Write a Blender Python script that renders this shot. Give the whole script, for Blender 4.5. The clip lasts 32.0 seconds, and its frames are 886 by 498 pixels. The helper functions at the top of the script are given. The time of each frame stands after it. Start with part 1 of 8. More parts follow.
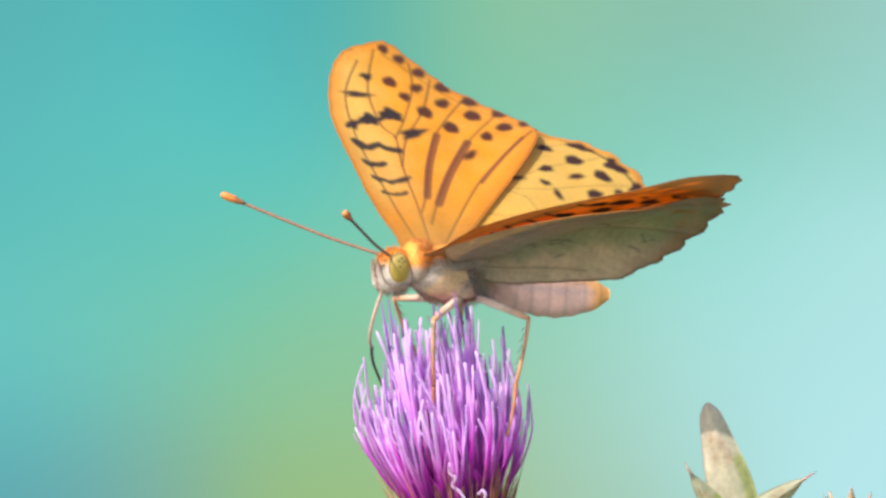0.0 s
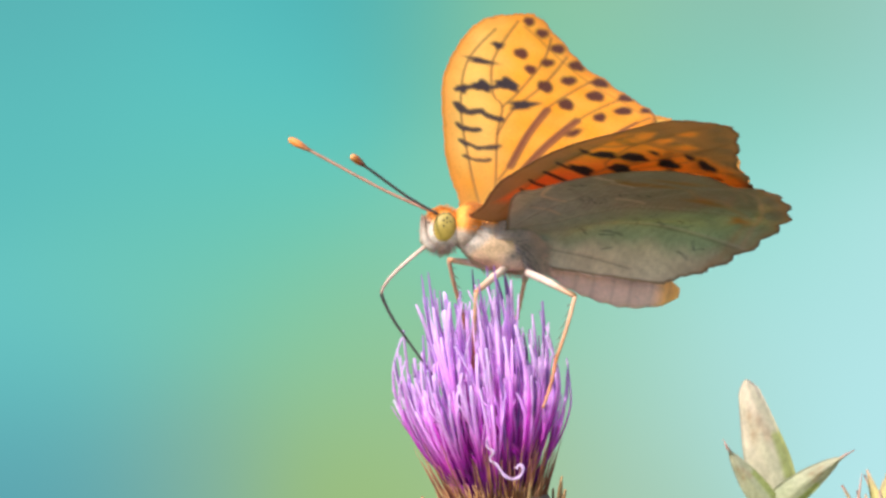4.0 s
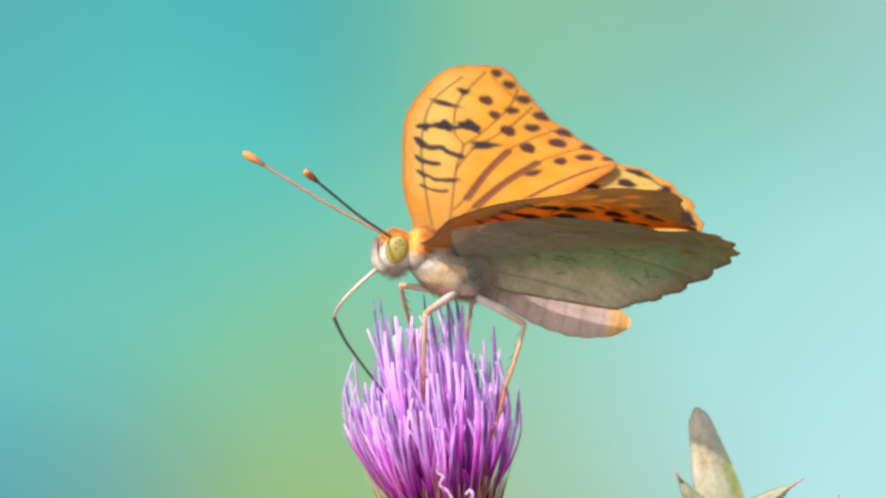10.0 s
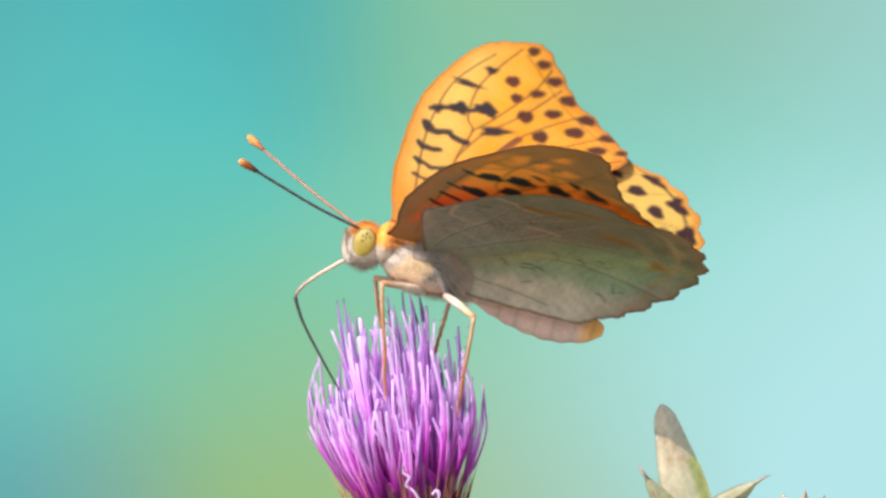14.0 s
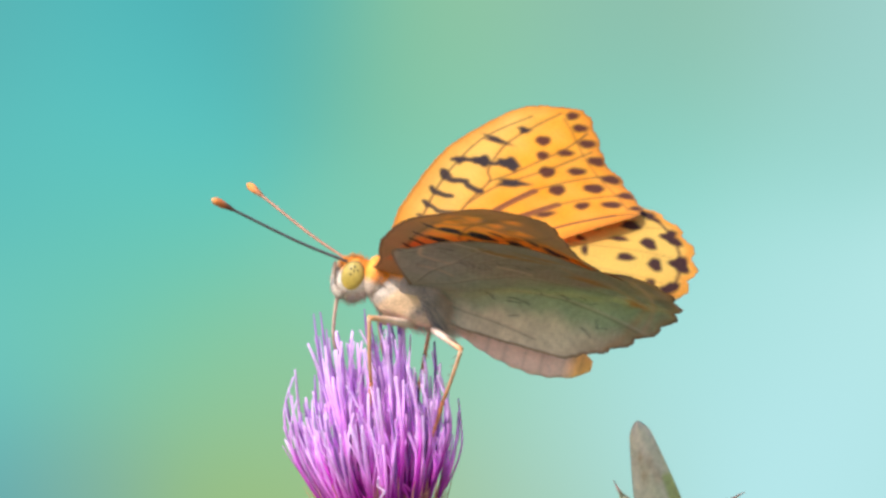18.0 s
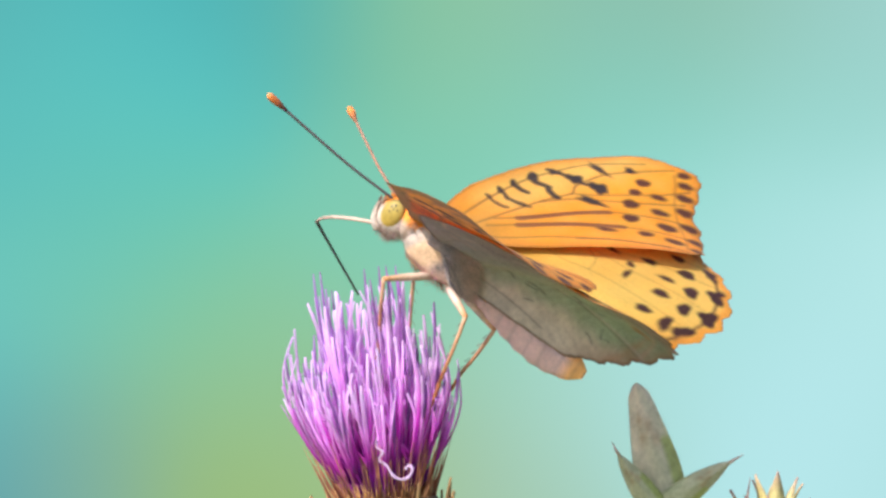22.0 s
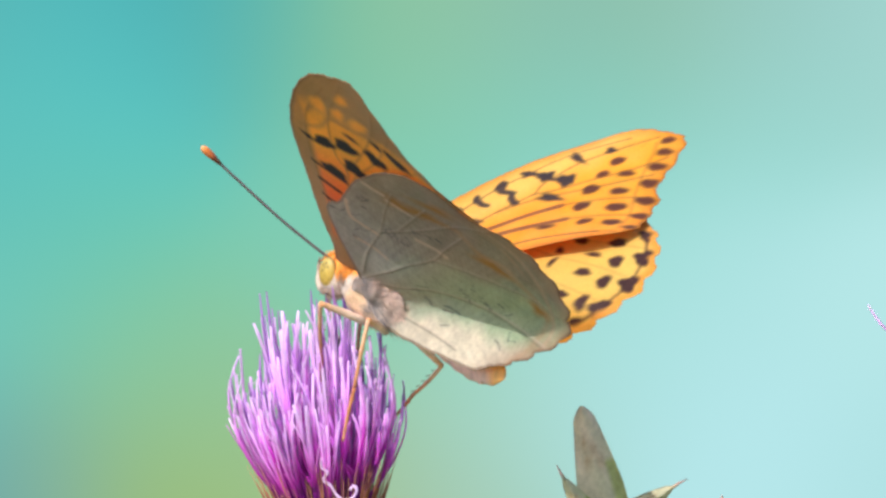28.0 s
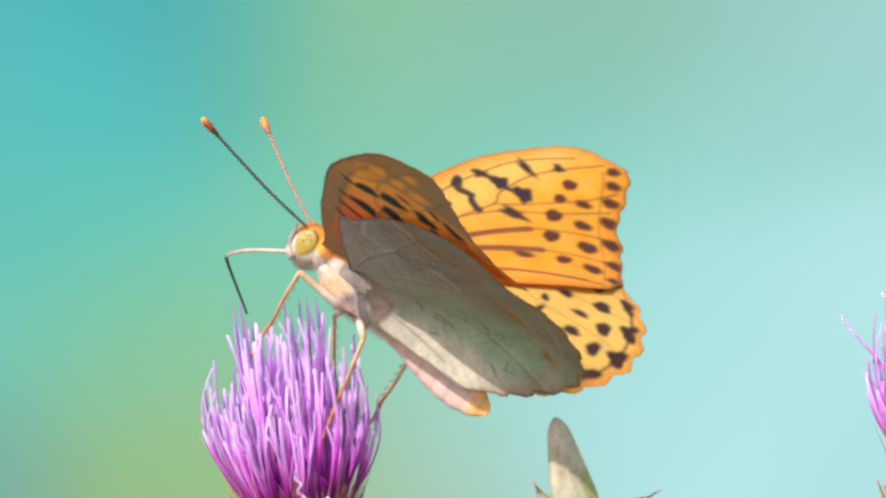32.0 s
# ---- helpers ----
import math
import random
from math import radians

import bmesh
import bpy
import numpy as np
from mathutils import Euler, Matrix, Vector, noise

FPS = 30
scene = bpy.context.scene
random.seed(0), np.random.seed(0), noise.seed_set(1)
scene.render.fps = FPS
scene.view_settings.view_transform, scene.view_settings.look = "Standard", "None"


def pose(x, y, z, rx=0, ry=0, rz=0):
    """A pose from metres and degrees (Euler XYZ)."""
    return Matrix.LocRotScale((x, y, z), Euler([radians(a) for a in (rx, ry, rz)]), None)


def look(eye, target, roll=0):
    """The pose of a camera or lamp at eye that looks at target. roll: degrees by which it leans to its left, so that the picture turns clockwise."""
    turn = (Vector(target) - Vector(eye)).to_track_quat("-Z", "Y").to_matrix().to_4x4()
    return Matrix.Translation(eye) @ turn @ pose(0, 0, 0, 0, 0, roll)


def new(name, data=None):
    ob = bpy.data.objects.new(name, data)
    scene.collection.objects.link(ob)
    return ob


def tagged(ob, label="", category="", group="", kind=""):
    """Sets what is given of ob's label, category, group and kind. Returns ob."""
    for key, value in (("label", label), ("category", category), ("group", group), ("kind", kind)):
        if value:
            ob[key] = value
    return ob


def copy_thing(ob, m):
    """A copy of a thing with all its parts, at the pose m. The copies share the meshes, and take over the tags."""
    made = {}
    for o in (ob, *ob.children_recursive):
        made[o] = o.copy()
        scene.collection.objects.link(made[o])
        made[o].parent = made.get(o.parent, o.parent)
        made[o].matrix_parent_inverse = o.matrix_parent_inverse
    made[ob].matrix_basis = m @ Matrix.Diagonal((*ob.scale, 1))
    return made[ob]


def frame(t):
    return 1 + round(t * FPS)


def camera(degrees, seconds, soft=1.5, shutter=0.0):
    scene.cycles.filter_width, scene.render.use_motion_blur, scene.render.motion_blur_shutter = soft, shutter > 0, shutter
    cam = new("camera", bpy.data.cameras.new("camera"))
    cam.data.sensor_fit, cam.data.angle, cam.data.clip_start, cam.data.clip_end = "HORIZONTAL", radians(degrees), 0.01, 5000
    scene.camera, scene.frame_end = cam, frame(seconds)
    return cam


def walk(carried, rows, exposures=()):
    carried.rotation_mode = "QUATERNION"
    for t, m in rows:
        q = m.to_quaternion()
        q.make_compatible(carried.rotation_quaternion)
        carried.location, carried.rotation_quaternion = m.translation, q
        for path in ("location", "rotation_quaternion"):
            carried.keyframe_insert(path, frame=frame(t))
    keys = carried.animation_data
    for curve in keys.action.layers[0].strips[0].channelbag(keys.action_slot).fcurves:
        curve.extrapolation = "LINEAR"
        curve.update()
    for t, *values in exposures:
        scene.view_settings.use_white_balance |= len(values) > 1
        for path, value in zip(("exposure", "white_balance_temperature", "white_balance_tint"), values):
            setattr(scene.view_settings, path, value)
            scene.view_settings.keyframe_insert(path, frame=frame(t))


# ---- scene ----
cam = camera(12.0, 32.0, soft=2.9)
walk(cam, [
    (0, pose(0.00000, -0.42600, 0.90000, 90.00, -0.00, -0.00)), (0.5, pose(0.00000, -0.42600, 0.90000, 89.92, -0.30, 0.14)),
    (1, pose(0.00000, -0.42600, 0.90000, 89.88, -0.04, 0.12)), (1.5, pose(0.00000, -0.42600, 0.90000, 89.75, -0.18, 0.06)),
    (2, pose(0.00000, -0.42600, 0.90000, 89.66, -0.16, -0.01)), (2.5, pose(0.00000, -0.42600, 0.90000, 89.59, -0.03, 0.14)),
    (3, pose(0.00000, -0.42600, 0.90000, 89.47, -0.31, 0.29)), (3.5, pose(0.00000, -0.42600, 0.90000, 89.54, -0.19, 0.40)),
    (4, pose(0.00000, -0.42600, 0.90000, 89.64, -0.60, 0.55)), (4.5, pose(0.00000, -0.42600, 0.90000, 89.69, -0.74, 0.62)),
    (6.5, pose(0.00000, -0.42600, 0.90000, 90.22, -0.89, 0.76)), (7, pose(0.00000, -0.42600, 0.90000, 90.33, -0.63, 0.72)),
    (7.5, pose(0.00000, -0.42600, 0.90000, 90.25, -0.65, 0.49)), (8, pose(0.00000, -0.42600, 0.90000, 90.20, -0.98, 0.32)),
    (8.5, pose(0.00000, -0.42600, 0.90000, 90.15, -0.87, 0.14)), (9, pose(0.00000, -0.42600, 0.90000, 90.12, -1.00, 0.12)),
    (9.5, pose(0.00000, -0.42600, 0.90000, 90.10, -1.38, 0.10)), (10, pose(0.00000, -0.42600, 0.90000, 89.99, -1.20, -0.10)),
    (10.5, pose(0.00000, -0.42600, 0.90000, 89.96, -1.09, -0.37)), (11, pose(0.00000, -0.42600, 0.90000, 89.96, -0.80, -0.56)),
    (11.5, pose(0.00000, -0.42600, 0.90000, 89.96, -0.84, -0.77)), (12, pose(0.00000, -0.42600, 0.90000, 89.99, -0.81, -0.73)),
    (12.5, pose(0.00000, -0.42600, 0.90000, 89.94, -0.95, -0.57)), (13, pose(0.00000, -0.42600, 0.90000, 90.00, -0.78, -0.56)),
    (13.5, pose(0.00000, -0.42600, 0.90000, 90.03, -0.60, -0.58)), (14, pose(0.00000, -0.42600, 0.90000, 90.00, -0.46, -0.60)),
    (14.5, pose(0.00000, -0.42600, 0.90000, 90.08, -0.95, -0.59)), (16.5, pose(0.00000, -0.42600, 0.90000, 90.29, -0.90, -0.76)),
    (17, pose(0.00000, -0.42600, 0.90000, 90.30, -0.91, -0.89)), (17.5, pose(0.00000, -0.42600, 0.90000, 90.25, -1.04, -0.86)),
    (18, pose(0.00000, -0.42600, 0.90000, 90.20, -1.05, -0.91)), (18.5, pose(0.00000, -0.42600, 0.90000, 90.13, -1.07, -0.94)),
    (19, pose(0.00000, -0.42600, 0.90000, 90.04, -1.05, -1.04)), (19.5, pose(0.00000, -0.42600, 0.90000, 89.94, -1.11, -1.03)),
    (20, pose(0.00000, -0.42600, 0.90000, 89.89, -1.27, -0.91)), (20.5, pose(0.00000, -0.42600, 0.90000, 89.88, -1.61, -0.85)),
    (21, pose(0.00000, -0.42600, 0.90000, 89.80, -1.49, -0.89)), (21.5, pose(0.00000, -0.42600, 0.90000, 89.80, -1.42, -0.99)),
    (22, pose(0.00000, -0.42600, 0.90000, 89.67, -1.42, -0.91)), (22.5, pose(0.00000, -0.42600, 0.90000, 89.60, -1.41, -0.82)),
    (23, pose(0.00000, -0.42600, 0.90000, 89.68, -1.62, -0.75)), (23.5, pose(0.00000, -0.42600, 0.90000, 89.72, -1.76, -0.81)),
    (24, pose(0.00000, -0.42600, 0.90000, 89.80, -1.77, -1.03)), (24.5, pose(0.00000, -0.42600, 0.90000, 89.83, -1.80, -1.14)),
    (25, pose(0.00000, -0.42600, 0.90000, 89.84, -1.93, -1.19)), (25.5, pose(0.00000, -0.42600, 0.90000, 89.81, -1.77, -1.24)),
    (27.5, pose(0.00000, -0.42600, 0.90000, 89.83, -1.83, -1.58)), (28, pose(0.00000, -0.42600, 0.90000, 89.98, -2.05, -1.63)),
    (28.5, pose(0.00000, -0.42600, 0.90000, 90.17, -1.85, -1.59)), (29, pose(0.00000, -0.42600, 0.90000, 90.32, -1.92, -1.72)),
    (29.5, pose(0.00000, -0.42600, 0.90000, 90.37, -1.91, -1.74)), (30, pose(0.00000, -0.42600, 0.90000, 90.51, -1.78, -1.81)),
    (30.5, pose(0.00000, -0.42600, 0.90000, 90.47, -1.64, -1.88)), (31, pose(0.00000, -0.42600, 0.90000, 90.38, -1.78, -1.89)),
    (31.5, pose(0.00000, -0.42600, 0.90000, 90.31, -1.78, -1.97)), (32, pose(0.00000, -0.42600, 0.90000, 90.15, -1.92, -1.99)),
])

MM = 0.001

# ---------------------------------------------------------------- light
SUN_AZ, SUN_EL = 222.0, 43.0
world = bpy.data.worlds.new("sky")
scene.world = world
world.use_nodes = True
wn = world.node_tree
sky = wn.nodes.new("ShaderNodeTexSky")
sky.sky_type = "NISHITA"
sky.sun_disc = False
sky.sun_elevation = radians(SUN_EL)
sky.sun_rotation = radians(SUN_AZ)
bg = wn.nodes["Background"]
bg.inputs["Strength"].default_value = 0.26
wn.links.new(sky.outputs[0], bg.inputs["Color"])

az, el = radians(SUN_AZ), radians(SUN_EL)
sun_from = Vector((math.cos(el) * math.sin(az), math.cos(el) * math.cos(az), math.sin(el)))
sun = new("sun", bpy.data.lights.new("sun", "SUN"))
sun.data.energy = 5.0
sun.data.angle = radians(0.6)
sun.data.color = (1.0, 0.955, 0.885)
sun.matrix_world = look(sun_from * 20, (0, 0, 0))


# ---------------------------------------------------------------- materials
def nodes_of(name):
    m = bpy.data.materials.new(name)
    m.use_nodes = True
    t = m.node_tree
    return m, t, t.nodes["Principled BSDF"], t.nodes["Material Output"]


def varied(t, colour_socket, coords, scale, low, high, detail=4.0):
    """Multiply a colour by noise that runs from low to high."""
    n = t.nodes.new("ShaderNodeTexNoise")
    n.inputs["Scale"].default_value = scale
    n.inputs["Detail"].default_value = detail
    t.links.new(coords, n.inputs["Vector"])
    r = t.nodes.new("ShaderNodeMapRange")
    r.inputs["From Min"].default_value = 0.3
    r.inputs["From Max"].default_value = 0.7
    r.inputs["To Min"].default_value = low
    r.inputs["To Max"].default_value = high
    t.links.new(n.outputs["Fac"], r.inputs["Value"])
    v = t.nodes.new("ShaderNodeVectorMath")
    v.operation = "SCALE"
    t.links.new(colour_socket, v.inputs[0])
    t.links.new(r.outputs[0], v.inputs["Scale"])
    return v.outputs[0], n.outputs["Fac"]


def surface(name, colour=None, rough=0.6, coarse=(300, 0.8, 1.2), fine=(3000, 0.85, 1.15), bump=0.15,
            through_light=0.0, random_value=0.0, sheen=0.0, spec=0.3):
    """A matte natural surface. colour None: the mesh's own colour attribute 'Col' is the pigment."""
    m, t, p, out = nodes_of(name)
    tc = t.nodes.new("ShaderNodeTexCoord").outputs["Object"]
    if colour is None:
        a = t.nodes.new("ShaderNodeAttribute")
        a.attribute_name = "Col"
        c = a.outputs["Color"]
    else:
        a = t.nodes.new("ShaderNodeRGB")
        a.outputs[0].default_value = (*colour, 1)
        c = a.outputs[0]
    c, _ = varied(t, c, tc, coarse[0], coarse[1], coarse[2], 2.0)
    c, grain = varied(t, c, tc, fine[0], fine[1], fine[2])
    if random_value:
        oi = t.nodes.new("ShaderNodeObjectInfo")
        r = t.nodes.new("ShaderNodeMapRange")
        r.inputs["To Min"].default_value = 1 - random_value
        r.inputs["To Max"].default_value = 1 + random_value
        t.links.new(oi.outputs["Random"], r.inputs["Value"])
        v = t.nodes.new("ShaderNodeVectorMath")
        v.operation = "SCALE"
        t.links.new(c, v.inputs[0])
        t.links.new(r.outputs[0], v.inputs["Scale"])
        c = v.outputs[0]
    t.links.new(c, p.inputs["Base Color"])
    p.inputs["Roughness"].default_value = rough
    p.inputs["Specular IOR Level"].default_value = spec
    p.inputs["Sheen Weight"].default_value = sheen
    if bump:
        b = t.nodes.new("ShaderNodeBump")
        b.inputs["Strength"].default_value = bump
        b.inputs["Distance"].default_value = 0.0001
        t.links.new(grain, b.inputs["Height"])
        t.links.new(b.outputs[0], p.inputs["Normal"])
    if through_light:
        tr = t.nodes.new("ShaderNodeBsdfTranslucent")
        t.links.new(c, tr.inputs["Color"])
        mix = t.nodes.new("ShaderNodeMixShader")
        mix.inputs["Fac"].default_value = through_light
        t.links.new(p.outputs[0], mix.inputs[1])
        t.links.new(tr.outputs[0], mix.inputs[2])
        t.links.new(mix.outputs[0], out.inputs["Surface"])
    return m


WING = surface("wing_scales", None, 0.6, (250, 0.93, 1.07), (5000, 0.9, 1.1), 0.2, through_light=0.45, sheen=0.1)
SKIN = surface("smooth_skin", None, 0.6, (500, 0.9, 1.1), (3000, 0.92, 1.08), 0.2, through_light=0.1)
FUR = surface("body_hair", None, 0.7, (700, 0.85, 1.15), (4000, 0.8, 1.2), 0.3, through_light=0.15)
CHITIN = surface("body_skin", None, 0.6, (600, 0.8, 1.2), (5000, 0.75, 1.25), 0.5)
EYE = surface("compound_eye", None, 0.4, (900, 0.85, 1.15), (9000, 0.8, 1.2), 0.2, spec=0.25)
LEG = surface("leg_skin", None, 0.5, (700, 0.85, 1.15), (4000, 0.85, 1.15), 0.1)
PETAL = surface("thistle_petal", None, 0.55, (400, 0.88, 1.1), (3500, 0.9, 1.1), 0.2, through_light=0.55, random_value=0.16)
BRACT = surface("thistle_bract", None, 0.6, (300, 0.75, 1.25), (2500, 0.8, 1.2), 0.4, random_value=0.2)
LEAF = surface("thistle_leaf", None, 0.6, (260, 0.85, 1.15), (1800, 0.85, 1.15), 0.5, through_light=0.25)
STEM = surface("thistle_stem", (0.16, 0.2, 0.07), 0.65, (120, 0.75, 1.25), (1500, 0.8, 1.2), 0.5)
FIBRE = surface("pale_fibre", (0.72, 0.5, 0.76), 0.5, (400, 0.9, 1.1), (2500, 0.9, 1.1), 0.2, through_light=0.3)
MEADOW = surface("meadow_ground", (0.2, 0.21, 0.1), 0.9, (0.6, 0.5, 1.5), (25, 0.6, 1.4), 0.6)


def backdrop_material():
    """The far, wholly out-of-focus meadow and water: wide soft pools of colour that give off their own light."""
    m, t, p, out = nodes_of("soft_distance")
    t.nodes.remove(p)
    geo = t.nodes.new("ShaderNodeTexCoord").outputs["Object"]
    flat = t.nodes.new("ShaderNodeVectorMath")
    flat.operation = "MULTIPLY"
    flat.inputs[1].default_value = (1, 0, 1)
    t.links.new(geo, flat.inputs[0])
    total, weight = None, None
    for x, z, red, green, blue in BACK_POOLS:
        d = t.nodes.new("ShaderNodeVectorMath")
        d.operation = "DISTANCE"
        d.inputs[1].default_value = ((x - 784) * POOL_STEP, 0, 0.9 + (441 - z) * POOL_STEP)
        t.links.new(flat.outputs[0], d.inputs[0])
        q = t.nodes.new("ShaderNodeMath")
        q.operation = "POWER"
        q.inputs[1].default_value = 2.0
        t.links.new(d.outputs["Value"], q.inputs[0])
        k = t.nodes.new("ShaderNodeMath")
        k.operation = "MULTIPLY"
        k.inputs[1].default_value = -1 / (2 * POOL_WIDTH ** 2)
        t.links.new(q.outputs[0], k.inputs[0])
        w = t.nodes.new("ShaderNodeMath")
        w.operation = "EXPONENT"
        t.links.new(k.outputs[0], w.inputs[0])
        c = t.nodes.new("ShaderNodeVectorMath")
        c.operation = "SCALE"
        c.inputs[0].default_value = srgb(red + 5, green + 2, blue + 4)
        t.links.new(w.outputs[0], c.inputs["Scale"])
        if total is None:
            total, weight = c.outputs[0], w.outputs[0]
        else:
            a = t.nodes.new("ShaderNodeVectorMath")
            a.operation = "ADD"
            t.links.new(total, a.inputs[0])
            t.links.new(c.outputs[0], a.inputs[1])
            b = t.nodes.new("ShaderNodeMath")
            b.operation = "ADD"
            t.links.new(weight, b.inputs[0])
            t.links.new(w.outputs[0], b.inputs[1])
            total, weight = a.outputs[0], b.outputs[0]
    inv = t.nodes.new("ShaderNodeMath")
    inv.operation = "DIVIDE"
    inv.inputs[0].default_value = 1.0
    low = t.nodes.new("ShaderNodeMath")
    low.operation = "MAXIMUM"
    low.inputs[1].default_value = 1e-20
    t.links.new(weight, low.inputs[0])
    t.links.new(low.outputs[0], inv.inputs[1])
    out_c = t.nodes.new("ShaderNodeVectorMath")
    out_c.operation = "SCALE"
    t.links.new(total, out_c.inputs[0])
    t.links.new(inv.outputs[0], out_c.inputs["Scale"])
    c = out_c.outputs[0]
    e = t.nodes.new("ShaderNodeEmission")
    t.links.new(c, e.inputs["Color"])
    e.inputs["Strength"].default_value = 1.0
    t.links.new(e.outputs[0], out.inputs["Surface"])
    return m


def srgb(r, g, b):
    return tuple(((v / 255 + 0.055) / 1.055) ** 2.4 if v > 10 else v / 255 / 12.92 for v in (r, g, b))


# ---------------------------------------------------------------- mesh helpers
def part(name, data, material, parent=None, label=""):
    """Link a mesh (or bmesh) as one object, under a thing or a part."""
    if isinstance(data, bmesh.types.BMesh):
        me = bpy.data.meshes.new(name)
        data.to_mesh(me)
        data.free()
        data = me
    if not data.materials:
        data.materials.append(material)
    ob = new(name, data)
    if parent is not None:
        ob.parent = parent
    if label:
        ob["label"] = label
    return ob


def mesh_of(name, verts, faces, colours=None, smooth=True):
    """A mesh in metres from vertices in millimetres, with a pigment colour for each vertex."""
    me = bpy.data.meshes.new(name)
    v = np.asarray(verts, float) * MM
    me.from_pydata(v.tolist(), [], [list(map(int, f)) for f in faces])
    if colours is not None:
        a = me.color_attributes.new("Col", "FLOAT_COLOR", "POINT")
        c = np.ones((len(v), 4), np.float32)
        c[:, :3] = colours
        a.data.foreach_set("color", c.ravel())
    me.polygons.foreach_set("use_smooth", [smooth] * len(me.polygons))
    me.update()
    return me


class Shape:
    """Collects vertices, faces and colours of one mesh."""

    def __init__(self):
        self.v, self.f, self.c = [], [], []

    def tube(self, path, radii, colours, sides=6, flat=1.0, side_axis=None):
        """A closed tube along a path; flat squeezes it along its second axis."""
        path = [Vector(p) for p in path]
        n = len(path)
        start = len(self.v)
        ref = Vector(side_axis) if side_axis is not None else Vector((0.31, 0.93, 0.19))
        for i, p in enumerate(path):
            d = (path[min(i + 1, n - 1)] - path[max(i - 1, 0)]).normalized()
            a = (ref - d * ref.dot(d)).normalized()
            b = d.cross(a)
            for k in range(sides):
                w = 2 * math.pi * k / sides
                self.v.append(p + radii[i] * (a * math.cos(w) + b * math.sin(w) * flat))
                self.c.append(colours[i])
        for i in range(n - 1):
            for k in range(sides):
                q = start + i * sides
                self.f.append((q + k, q + (k + 1) % sides, q + sides + (k + 1) % sides, q + sides + k))
        self.f.append(tuple(start + k for k in reversed(range(sides))))
        self.f.append(tuple(start + (n - 1) * sides + k for k in range(sides)))

    def mesh(self, name):
        return mesh_of(name, [tuple(p) for p in self.v], self.f, np.array(self.c, float))


def mixed(a, b, k):
    k = min(max(k, 0.0), 1.0)
    return tuple(x + (y - x) * k for x, y in zip(a, b))


def spline(points, n, closed=False):
    """n points along a smooth curve through the given ones."""
    p = np.array(points, float)
    m = len(p)
    out = []
    spans = m if closed else m - 1
    for i in range(n):
        s = i * spans / (n if closed else n - 1)
        k = min(int(s), spans - 1)
        u = s - k
        if closed:
            a, b, c, d = (p[(k + j) % m] for j in (-1, 0, 1, 2))
        else:
            a, b, c, d = (p[min(max(k + j, 0), m - 1)] for j in (-1, 0, 1, 2))
        out.append(0.5 * (2 * b + (c - a) * u + (2 * a - 5 * b + 4 * c - d) * u * u + (3 * b - a - 3 * c + d) * u ** 3))
    return np.array(out)


# ---------------------------------------------------------------- setting
def ground():
    bm = bmesh.new()
    for x, y in ((-1500, -1500), (1500, -1500), (1500, 1500), (-1500, 1500)):
        bm.verts.new((x, y, 0))
    bm.faces.new(bm.verts)
    g = part("ground", bm, MEADOW)
    tagged(g, "green meadow ground below the thistles", "ground", kind="structure")


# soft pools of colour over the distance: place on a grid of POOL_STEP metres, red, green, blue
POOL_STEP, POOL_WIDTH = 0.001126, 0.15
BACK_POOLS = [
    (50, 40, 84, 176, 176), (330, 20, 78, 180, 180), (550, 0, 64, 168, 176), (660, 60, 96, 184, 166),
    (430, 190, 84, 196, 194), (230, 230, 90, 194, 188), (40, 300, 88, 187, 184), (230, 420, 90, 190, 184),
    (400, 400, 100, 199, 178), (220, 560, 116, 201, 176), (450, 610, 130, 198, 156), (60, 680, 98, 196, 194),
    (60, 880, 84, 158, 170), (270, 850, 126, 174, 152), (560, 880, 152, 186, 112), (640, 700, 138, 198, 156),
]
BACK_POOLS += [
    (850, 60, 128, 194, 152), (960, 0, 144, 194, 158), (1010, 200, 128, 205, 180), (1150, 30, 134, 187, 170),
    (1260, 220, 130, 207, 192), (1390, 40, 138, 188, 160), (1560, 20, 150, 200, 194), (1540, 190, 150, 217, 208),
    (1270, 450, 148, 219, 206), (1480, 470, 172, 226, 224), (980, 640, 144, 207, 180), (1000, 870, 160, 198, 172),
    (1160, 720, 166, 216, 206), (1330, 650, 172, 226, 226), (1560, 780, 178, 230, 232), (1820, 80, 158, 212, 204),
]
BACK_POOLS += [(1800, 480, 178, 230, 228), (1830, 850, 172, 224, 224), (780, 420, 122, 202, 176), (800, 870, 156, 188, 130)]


def backdrop():
    bm = bmesh.new()
    n, r = 48, 8.4
    cols = []
    for i in range(n + 1):
        a = radians(-55 + 110 * i / n)
        x, y = r * math.sin(a), r * math.cos(a) - 0.426
        cols.append([bm.verts.new((x, y + 0.05 * k, z)) for k, z in enumerate((-0.2, 4.0))])
    for i in range(n):
        bm.faces.new((cols[i][0], cols[i + 1][0], cols[i + 1][1], cols[i][1]))
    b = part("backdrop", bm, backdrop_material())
    tagged(b, "soft blurred turquoise and green meadow distance", "backdrop", kind="structure")


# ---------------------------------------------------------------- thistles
# petal pigment; the dark foot also stands in for shade under overhanging florets
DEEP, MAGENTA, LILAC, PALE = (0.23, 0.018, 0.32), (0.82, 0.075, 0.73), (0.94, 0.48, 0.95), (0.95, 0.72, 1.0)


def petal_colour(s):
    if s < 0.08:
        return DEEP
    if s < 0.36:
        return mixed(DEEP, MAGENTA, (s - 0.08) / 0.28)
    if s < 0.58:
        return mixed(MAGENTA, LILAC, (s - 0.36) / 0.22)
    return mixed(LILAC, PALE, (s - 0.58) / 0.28)


